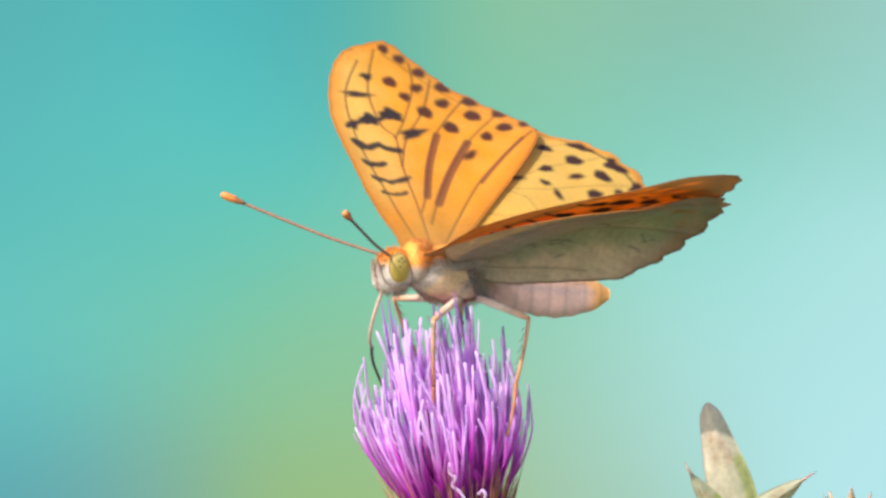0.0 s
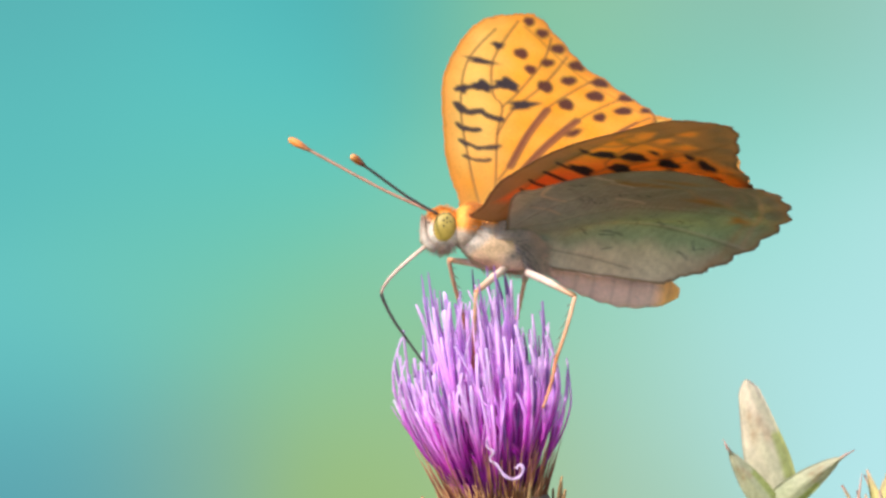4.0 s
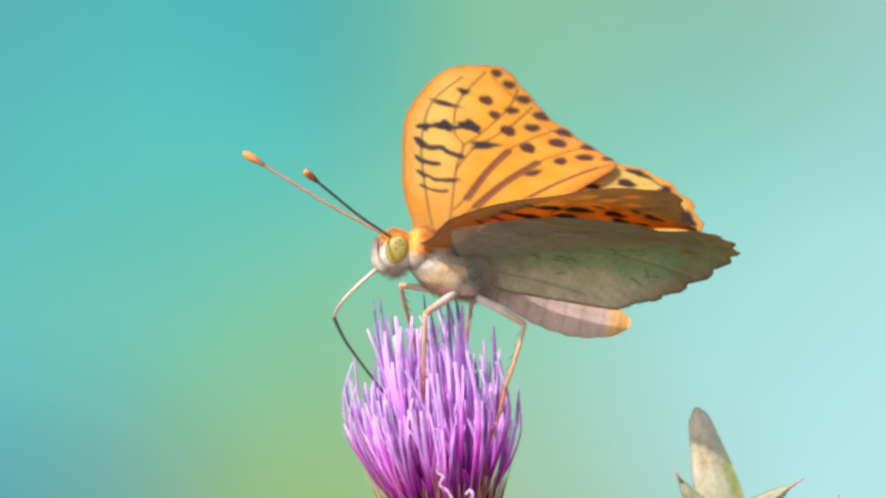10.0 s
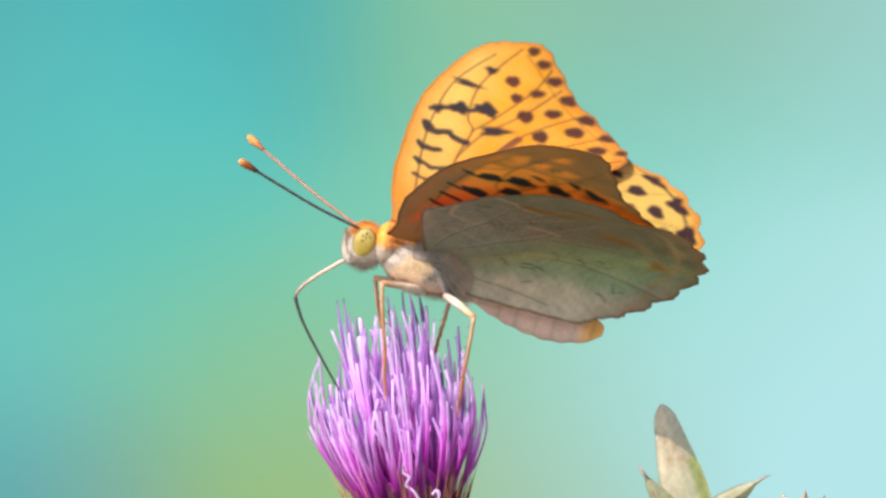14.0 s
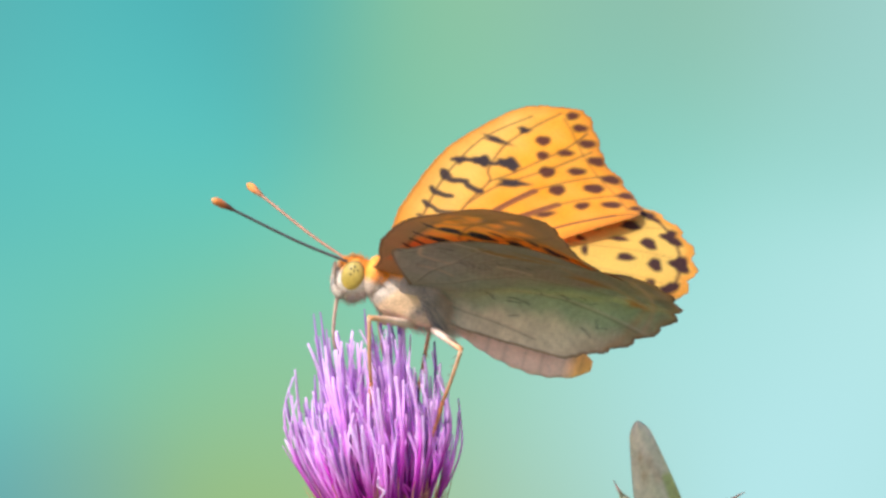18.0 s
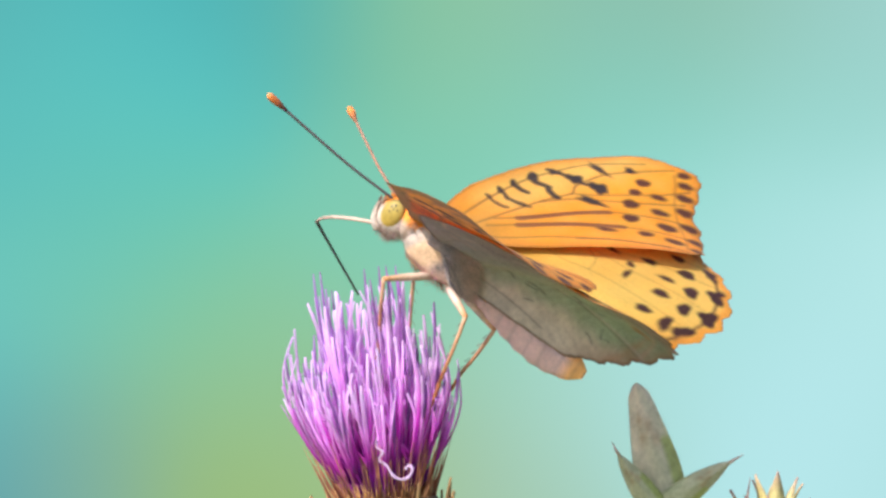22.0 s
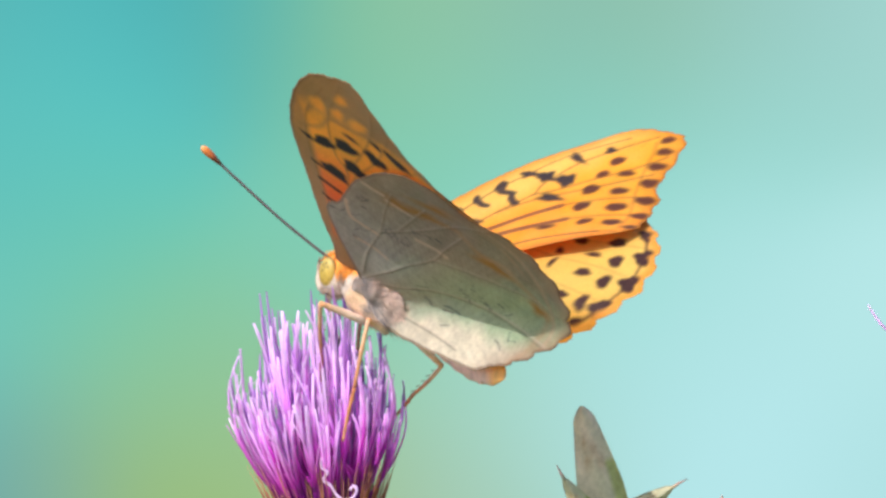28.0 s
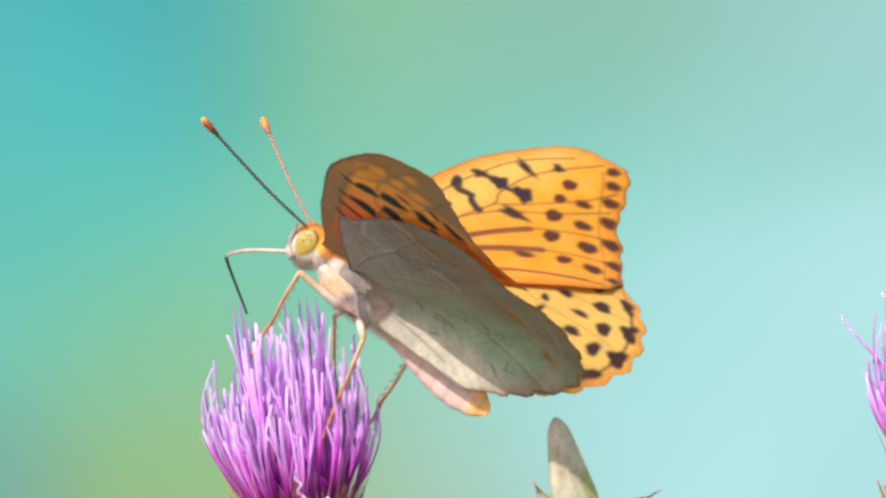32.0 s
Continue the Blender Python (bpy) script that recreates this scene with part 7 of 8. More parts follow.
    walk(moving["mid_right_tibia"], [
        (0, pose(0.00470, -0.00493, -0.00286, -101.53, 48.55, -145.99)), (0.5, pose(0.00470, -0.00493, -0.00286, -97.94, 49.11, -141.22)),
        (1, pose(0.00470, -0.00493, -0.00286, -101.27, 49.79, -145.44)), (1.5, pose(0.00485, -0.00475, -0.00287, -95.24, 48.09, -135.09)),
        (2, pose(0.00500, -0.00456, -0.00288, -98.53, 44.54, -137.30)), (2.5, pose(0.00515, -0.00436, -0.00288, -104.07, 43.09, -142.71)),
        (3, pose(0.00528, -0.00415, -0.00289, -104.24, 41.64, -140.71)), (3.5, pose(0.00540, -0.00394, -0.00289, -102.92, 49.69, -134.41)),
        (4, pose(0.00552, -0.00373, -0.00290, -105.32, 51.02, -134.58)), (4.5, pose(0.00549, -0.00379, -0.00292, -102.95, 48.19, -132.58)),
        (6.5, pose(0.00537, -0.00400, -0.00300, -97.87, 39.09, -128.58)), (7, pose(0.00534, -0.00405, -0.00302, -98.54, 37.59, -130.25)),
        (7.5, pose(0.00534, -0.00405, -0.00303, -98.37, 40.14, -129.40)), (8, pose(0.00534, -0.00404, -0.00305, -94.44, 40.00, -123.10)),
        (8.5, pose(0.00534, -0.00404, -0.00306, -88.89, 39.91, -114.21)), (9, pose(0.00534, -0.00404, -0.00308, -93.03, 42.48, -120.61)),
        (9.5, pose(0.00534, -0.00404, -0.00310, -95.68, 45.38, -124.35)), (10, pose(0.00534, -0.00403, -0.00311, -99.25, 44.57, -129.22)),
        (10.5, pose(0.00543, -0.00387, -0.00308, -100.02, 47.77, -128.32)), (11, pose(0.00553, -0.00370, -0.00305, -96.54, 48.13, -121.93)),
        (11.5, pose(0.00561, -0.00353, -0.00301, -90.65, 47.10, -112.20)), (12, pose(0.00569, -0.00335, -0.00298, -93.06, 47.47, -113.81)),
        (12.5, pose(0.00576, -0.00317, -0.00294, -94.83, 46.85, -114.54)), (13, pose(0.00582, -0.00299, -0.00290, -93.25, 45.99, -110.70)),
        (13.5, pose(0.00573, -0.00325, -0.00303, -92.43, 50.33, -111.46)), (14, pose(0.00561, -0.00350, -0.00315, -96.50, 52.57, -118.70)),
        (14.5, pose(0.00547, -0.00376, -0.00328, -91.84, 51.99, -114.79)), (16.5, pose(0.00473, -0.00473, -0.00378, -78.02, 51.90, -106.39)),
        (17, pose(0.00450, -0.00494, -0.00390, -81.27, 49.53, -111.35)), (17.5, pose(0.00427, -0.00514, -0.00401, -76.89, 49.98, -108.55)),
        (18, pose(0.00402, -0.00531, -0.00411, -80.19, 45.43, -111.65)), (18.5, pose(0.00378, -0.00547, -0.00421, -81.90, 45.74, -116.18)),
        (19, pose(0.00353, -0.00561, -0.00430, -75.94, 47.09, -112.04)), (19.5, pose(0.00357, -0.00552, -0.00446, -67.91, 55.07, -106.97)),
        (20, pose(0.00360, -0.00542, -0.00463, -74.93, 53.95, -111.09)), (20.5, pose(0.00364, -0.00532, -0.00479, -83.08, 66.24, -125.70)),
        (21, pose(0.00367, -0.00521, -0.00496, -87.37, 67.86, -129.19)), (21.5, pose(0.00369, -0.00509, -0.00512, -97.46, 65.29, -136.76)),
        (22, pose(0.00371, -0.00497, -0.00527, -104.91, 62.82, -141.84)), (22.5, pose(0.00373, -0.00484, -0.00543, -101.16, 64.88, -136.26)),
        (23, pose(0.00374, -0.00471, -0.00557, -97.95, 62.92, -128.72)), (23.5, pose(0.00375, -0.00458, -0.00572, -92.20, 63.56, -120.02)),
        (24, pose(0.00375, -0.00444, -0.00586, -67.20, 63.74, -91.98)), (24.5, pose(0.00406, -0.00430, -0.00568, -44.51, 63.21, -70.26)),
        (25, pose(0.00436, -0.00413, -0.00548, -47.95, 59.75, -67.40)), (25.5, pose(0.00465, -0.00394, -0.00526, -58.67, 54.53, -69.04)),
        (27.5, pose(0.00557, -0.00305, -0.00426, -58.55, 46.93, -57.33)), (28, pose(0.00572, -0.00281, -0.00400, -46.36, 47.34, -46.36)),
        (28.5, pose(0.00552, -0.00316, -0.00426, -55.63, 39.47, -49.61)), (29, pose(0.00527, -0.00352, -0.00452, -52.66, 37.82, -47.92)),
        (29.5, pose(0.00497, -0.00387, -0.00477, -48.33, 35.81, -45.94)), (30, pose(0.00462, -0.00421, -0.00501, -51.37, 35.00, -48.99)),
        (30.5, pose(0.00423, -0.00451, -0.00523, -23.63, 52.65, -53.85)), (31, pose(0.00381, -0.00478, -0.00542, -70.13, 68.52, -104.64)),
        (31.5, pose(0.00338, -0.00500, -0.00557, -86.46, 65.89, -123.93)), (32, pose(0.00295, -0.00519, -0.00570, -89.68, 56.12, -122.92)),
    ])
    walk(moving["hind_right_leg_femur"], [
        (0, pose(-0.00210, -0.00130, -0.00270, 0.67, 1.32, -110.89)), (0.5, pose(-0.00210, -0.00130, -0.00270, 7.33, 1.32, -110.89)),
        (1, pose(-0.00210, -0.00130, -0.00270, 4.71, 1.32, -110.89)), (1.5, pose(-0.00210, -0.00130, -0.00270, 12.83, 3.38, -109.44)),
        (2, pose(-0.00210, -0.00130, -0.00270, 10.42, 5.47, -107.96)), (2.5, pose(-0.00210, -0.00130, -0.00270, 2.38, 7.55, -106.47)),
        (3, pose(-0.00210, -0.00130, -0.00270, 1.50, 9.64, -104.96)), (3.5, pose(-0.00210, -0.00130, -0.00270, 4.72, 11.70, -103.44)),
        (4, pose(-0.00210, -0.00130, -0.00270, 1.89, 13.75, -101.91)), (4.5, pose(-0.00210, -0.00130, -0.00270, 2.00, 13.27, -101.51)),
        (6.5, pose(-0.00210, -0.00130, -0.00270, -3.96, 11.37, -99.93)), (7, pose(-0.00210, -0.00130, -0.00270, -8.83, 10.89, -99.54)),
        (7.5, pose(-0.00210, -0.00130, -0.00270, -4.79, 10.41, -99.15)), (8, pose(-0.00210, -0.00130, -0.00270, 6.71, 9.93, -98.76)),
        (8.5, pose(-0.00210, -0.00130, -0.00270, 18.73, 9.45, -98.37)), (9, pose(-0.00210, -0.00130, -0.00270, 11.51, 8.97, -97.98)),
        (9.5, pose(-0.00210, -0.00130, -0.00270, 3.30, 8.49, -97.60)), (10, pose(-0.00210, -0.00130, -0.00270, -4.76, 8.01, -97.21)),
        (10.5, pose(-0.00210, -0.00130, -0.00270, -0.44, 7.53, -96.82)), (11, pose(-0.00210, -0.00130, -0.00270, 9.11, 7.05, -96.44)),
        (11.5, pose(-0.00210, -0.00130, -0.00270, 17.58, 6.56, -96.06)), (12, pose(-0.00210, -0.00130, -0.00270, 13.09, 6.08, -95.68)),
        (12.5, pose(-0.00210, -0.00130, -0.00270, 9.99, 5.60, -95.30)), (13, pose(-0.00210, -0.00130, -0.00270, 11.92, 5.12, -94.92)),
        (13.5, pose(-0.00210, -0.00130, -0.00270, 10.26, 5.20, -93.29)), (14, pose(-0.00210, -0.00130, -0.00270, 2.07, 5.28, -91.65)),
        (14.5, pose(-0.00210, -0.00130, -0.00270, 4.53, 5.35, -90.00)), (16.5, pose(-0.00210, -0.00130, -0.00270, 7.29, 5.59, -83.34)),
        (17, pose(-0.00210, -0.00130, -0.00270, -1.12, 5.63, -81.67)), (17.5, pose(-0.00210, -0.00130, -0.00270, -1.73, 5.68, -80.01)),
        (18, pose(-0.00210, -0.00130, -0.00270, -11.39, 5.72, -78.35)), (18.5, pose(-0.00210, -0.00130, -0.00270, -16.07, 5.75, -76.71)),
        (19, pose(-0.00210, -0.00130, -0.00270, -13.83, 5.78, -75.08)), (19.5, pose(-0.00210, -0.00130, -0.00270, 6.39, 8.86, -85.57)),
        (20, pose(-0.00210, -0.00130, -0.00270, 15.98, 12.33, -99.12)), (20.5, pose(-0.00210, -0.00130, -0.00270, 17.96, 15.47, -115.18)),
        (21, pose(-0.00210, -0.00130, -0.00270, 22.02, 17.44, -131.63)), (21.5, pose(-0.00210, -0.00130, -0.00270, 23.42, 18.04, -146.07)),
        (22, pose(-0.00210, -0.00130, -0.00270, 23.36, 17.76, -157.47)), (22.5, pose(-0.00210, -0.00130, -0.00270, 23.57, 17.85, -155.84)),
        (23, pose(-0.00210, -0.00130, -0.00270, 24.36, 17.93, -154.21)), (23.5, pose(-0.00210, -0.00130, -0.00270, 25.38, 17.99, -152.58)),
        (24, pose(-0.00210, -0.00130, -0.00270, 28.99, 18.04, -150.95)), (24.5, pose(-0.00210, -0.00130, -0.00270, 29.55, 20.31, -148.97)),
        (25, pose(-0.00210, -0.00130, -0.00270, 31.41, 22.59, -146.90)), (25.5, pose(-0.00210, -0.00130, -0.00270, 33.71, 24.87, -144.73)),
        (27.5, pose(-0.00210, -0.00130, -0.00270, 40.20, 33.61, -135.16)), (28, pose(-0.00210, -0.00130, -0.00270, 39.64, 35.62, -132.55)),
        (28.5, pose(-0.00210, -0.00130, -0.00270, 44.82, 32.99, -135.47)), (29, pose(-0.00210, -0.00130, -0.00270, 45.12, 30.24, -138.27)),
        (29.5, pose(-0.00210, -0.00130, -0.00270, 45.15, 27.38, -140.97)), (30, pose(-0.00210, -0.00130, -0.00270, 44.71, 24.44, -143.55)),
        (30.5, pose(-0.00210, -0.00130, -0.00270, 36.56, 21.47, -146.01)), (31, pose(-0.00210, -0.00130, -0.00270, 26.26, 18.48, -148.36)),
        (31.5, pose(-0.00210, -0.00130, -0.00270, 24.40, 15.52, -150.58)), (32, pose(-0.00210, -0.00130, -0.00270, 27.68, 12.60, -152.69)),
    ])
    walk(moving["hind_right_leg_tibia"], [
        (0, pose(-0.00403, -0.00634, -0.00282, 5.10, 82.49, -105.86)), (0.5, pose(-0.00403, -0.00634, -0.00282, 49.53, 80.35, -61.94)),
        (1, pose(-0.00403, -0.00634, -0.00282, 53.38, 84.12, -57.76)), (1.5, pose(-0.00389, -0.00638, -0.00302, 72.70, 76.58, -37.96)),
        (2, pose(-0.00376, -0.00641, -0.00321, 77.45, 79.37, -31.72)), (2.5, pose(-0.00362, -0.00643, -0.00341, 84.34, 87.63, -22.45)),
        (3, pose(-0.00347, -0.00644, -0.00360, 73.60, 88.45, -31.62)), (3.5, pose(-0.00333, -0.00644, -0.00380, 40.44, 82.86, -64.18)),
        (4, pose(-0.00318, -0.00643, -0.00398, 10.58, 79.97, -91.93)), (4.5, pose(-0.00315, -0.00645, -0.00394, 9.30, 77.89, -92.87)),
        (6.5, pose(-0.00301, -0.00651, -0.00376, -12.02, 71.03, -110.54)), (7, pose(-0.00298, -0.00653, -0.00372, -25.29, 69.35, -121.71)),
        (7.5, pose(-0.00294, -0.00654, -0.00368, -16.47, 73.17, -114.08)), (8, pose(-0.00291, -0.00656, -0.00363, 24.08, 73.61, -76.72)),
        (8.5, pose(-0.00288, -0.00657, -0.00359, 54.39, 67.07, -49.42)), (9, pose(-0.00284, -0.00658, -0.00354, 42.52, 73.04, -58.55)),
        (9.5, pose(-0.00281, -0.00659, -0.00350, 10.88, 72.43, -87.70)), (10, pose(-0.00277, -0.00661, -0.00345, -13.59, 69.54, -109.31)),
        (10.5, pose(-0.00274, -0.00662, -0.00341, -1.58, 73.76, -98.28)), (11, pose(-0.00270, -0.00663, -0.00336, 32.68, 73.08, -66.02)),
        (11.5, pose(-0.00267, -0.00663, -0.00332, 48.66, 66.44, -51.96)), (12, pose(-0.00263, -0.00664, -0.00327, 32.94, 65.54, -66.55)),
        (12.5, pose(-0.00260, -0.00665, -0.00323, 23.19, 63.98, -75.23)), (13, pose(-0.00256, -0.00666, -0.00318, 24.15, 59.80, -74.82)),
        (13.5, pose(-0.00241, -0.00667, -0.00319, 22.27, 62.10, -74.34)), (14, pose(-0.00226, -0.00667, -0.00320, 4.60, 63.33, -87.73)),
        (14.5, pose(-0.00210, -0.00668, -0.00320, 9.36, 61.12, -82.21)), (16.5, pose(-0.00148, -0.00664, -0.00323, 14.64, 60.01, -71.30)),
        (17, pose(-0.00132, -0.00662, -0.00323, -2.25, 60.34, -83.52)), (17.5, pose(-0.00117, -0.00659, -0.00323, -3.39, 59.40, -82.76)),
        (18, pose(-0.00102, -0.00656, -0.00324, -20.49, 55.84, -94.38)), (18.5, pose(-0.00086, -0.00653, -0.00324, -30.83, 57.48, -101.77)),
        (19, pose(-0.00072, -0.00649, -0.00324, -27.60, 59.11, -97.83)), (19.5, pose(-0.00169, -0.00662, -0.00353, 16.78, 67.61, -70.97)),
        (20, pose(-0.00294, -0.00651, -0.00385, 43.94, 67.19, -61.01)), (20.5, pose(-0.00431, -0.00601, -0.00414, 72.44, 71.84, -48.54)),
        (21, pose(-0.00552, -0.00515, -0.00432, 93.55, 69.00, -44.74)), (21.5, pose(-0.00636, -0.00417, -0.00437, 100.35, 67.40, -52.53)),
        (22, pose(-0.00685, -0.00327, -0.00435, 100.89, 67.38, -63.20)), (22.5, pose(-0.00679, -0.00340, -0.00436, 106.33, 66.63, -55.75)),
        (23, pose(-0.00673, -0.00354, -0.00436, 104.43, 66.09, -56.43)), (23.5, pose(-0.00666, -0.00367, -0.00437, 108.18, 64.59, -50.93)),
        (24, pose(-0.00659, -0.00379, -0.00437, 117.32, 58.76, -39.55)), (24.5, pose(-0.00644, -0.00391, -0.00457, 126.02, 55.13, -28.55)),
        (25, pose(-0.00628, -0.00402, -0.00477, 126.16, 53.41, -27.79)), (25.5, pose(-0.00610, -0.00413, -0.00497, 126.55, 51.19, -26.83)),
        (27.5, pose(-0.00529, -0.00447, -0.00569, 128.12, 46.90, -23.17)), (28, pose(-0.00507, -0.00453, -0.00584, 133.20, 44.64, -15.12)),
        (28.5, pose(-0.00533, -0.00448, -0.00564, 128.96, 40.51, -22.66)), (29, pose(-0.00558, -0.00441, -0.00542, 127.48, 39.52, -24.79)),
        (29.5, pose(-0.00582, -0.00432, -0.00518, 126.53, 38.43, -25.77)), (30, pose(-0.00605, -0.00422, -0.00493, 124.02, 39.40, -29.06)),
        (30.5, pose(-0.00627, -0.00411, -0.00468, 121.77, 49.30, -31.95)), (31, pose(-0.00646, -0.00399, -0.00441, 105.25, 64.21, -50.40)),
        (31.5, pose(-0.00663, -0.00386, -0.00414, 94.40, 66.47, -62.71)), (32, pose(-0.00678, -0.00372, -0.00388, 87.96, 63.03, -71.51)),
    ])
    walk(moving["proboscis_upper"], [
        (0, pose(0.00850, 0.00000, -0.00150, -90.60, 63.02, -98.99)), (0.5, pose(0.00850, 0.00000, -0.00150, -90.60, 63.02, -98.99)),
        (1, pose(0.00850, 0.00000, -0.00150, -90.60, 63.02, -98.99)), (1.5, pose(0.00850, 0.00000, -0.00150, -90.42, 57.44, -102.66)),
        (2, pose(0.00850, 0.00000, -0.00150, -88.93, 51.73, -105.37)), (2.5, pose(0.00850, 0.00000, -0.00150, -86.58, 46.02, -107.46)),
        (3, pose(0.00850, 0.00000, -0.00150, -88.01, 47.70, -107.82)), (3.5, pose(0.00850, 0.00000, -0.00150, -1.03, 64.62, 5.19)),
        (4, pose(0.00850, 0.00000, -0.00150, -1.78, 55.90, 4.37)), (4.5, pose(0.00850, 0.00000, -0.00150, -7.34, 71.31, -1.78)),
        (6.5, pose(0.00850, 0.00000, -0.00150, -41.29, 68.27, -40.06)), (7, pose(0.00850, 0.00000, -0.00150, -30.68, 53.57, -28.27)),
        (7.5, pose(0.00850, 0.00000, -0.00150, -42.31, 74.11, -40.21)), (8, pose(0.00850, 0.00000, -0.00150, -106.86, 65.68, -114.36)),
        (8.5, pose(0.00850, 0.00000, -0.00150, -109.35, 67.51, -115.56)), (9, pose(0.00850, 0.00000, -0.00150, -112.02, 69.31, -116.96)),
        (9.5, pose(0.00850, 0.00000, -0.00150, -114.92, 71.10, -118.60)), (10, pose(0.00850, 0.00000, -0.00150, -22.09, 60.06, -18.49)),
        (10.5, pose(0.00850, 0.00000, -0.00150, -121.66, 74.56, -122.90)), (11, pose(0.00850, 0.00000, -0.00150, -125.71, 76.23, -125.78)),
        (11.5, pose(0.00850, 0.00000, -0.00150, -130.43, 77.83, -129.37)), (12, pose(0.00850, 0.00000, -0.00150, -136.08, 79.35, -133.92)),
        (12.5, pose(0.00850, 0.00000, -0.00150, -143.01, 80.76, -139.80)), (13, pose(0.00850, 0.00000, -0.00150, -151.71, 82.01, -147.48)),
        (13.5, pose(0.00850, 0.00000, -0.00150, -135.02, 79.65, -132.79)), (14, pose(0.00850, 0.00000, -0.00150, -19.13, 50.33, -14.71)),
        (14.5, pose(0.00850, 0.00000, -0.00150, -32.82, 70.21, -30.24)), (16.5, pose(0.00850, 0.00000, -0.00150, -96.53, 60.91, -107.03)),
        (17, pose(0.00850, 0.00000, -0.00150, -99.95, 62.05, -109.88)), (17.5, pose(0.00850, 0.00000, -0.00150, -103.65, 63.12, -112.95)),
        (18, pose(0.00850, 0.00000, -0.00150, -107.64, 64.13, -116.26)), (18.5, pose(0.00850, 0.00000, -0.00150, -111.92, 65.05, -119.79)),
        (19, pose(0.00850, 0.00000, -0.00150, -116.50, 65.88, -123.56)), (19.5, pose(0.00850, 0.00000, -0.00150, -116.50, 65.88, -123.56)),
        (20, pose(0.00850, 0.00000, -0.00150, -116.50, 65.88, -123.56)), (20.5, pose(0.00850, 0.00000, -0.00150, -21.12, 60.33, -17.39)),
        (21, pose(0.00850, 0.00000, -0.00150, -16.38, 51.08, -11.67)), (21.5, pose(0.00850, 0.00000, -0.00150, -13.54, 41.36, -7.79)),
        (22, pose(0.00850, 0.00000, -0.00150, -11.83, 31.83, -5.00)), (22.5, pose(0.00850, 0.00000, -0.00150, -13.97, 42.58, -8.36)),
        (23, pose(0.00850, 0.00000, -0.00150, -18.00, 54.12, -13.66)), (23.5, pose(0.00850, 0.00000, -0.00150, -26.12, 65.25, -23.01)),
        (24, pose(0.00850, 0.00000, -0.00150, -43.91, 74.33, -41.92)), (24.5, pose(0.00850, 0.00000, -0.00150, -42.04, 66.01, -41.23)),
        (25, pose(0.00850, 0.00000, -0.00150, -41.16, 57.70, -40.88)), (25.5, pose(0.00850, 0.00000, -0.00150, -46.02, 58.87, -46.72)),
        (27.5, pose(0.00850, 0.00000, -0.00150, -67.73, 60.50, -73.20)), (28, pose(0.00850, 0.00000, -0.00150, -72.92, 60.07, -79.77)),
        (28.5, pose(0.00850, 0.00000, -0.00150, -65.96, 57.67, -71.98)), (29, pose(0.00850, 0.00000, -0.00150, -60.03, 54.78, -65.10)),
        (29.5, pose(0.00850, 0.00000, -0.00150, -55.13, 51.53, -59.14)), (30, pose(0.00850, 0.00000, -0.00150, -51.17, 48.05, -54.05)),
        (30.5, pose(0.00850, 0.00000, -0.00150, -48.03, 44.44, -49.70)), (31, pose(0.00850, 0.00000, -0.00150, 33.20, 61.00, 43.99)),
        (31.5, pose(0.00850, 0.00000, -0.00150, 20.28, 49.93, 28.66)), (32, pose(0.00850, 0.00000, -0.00150, 12.83, 37.62, 19.35)),
    ])
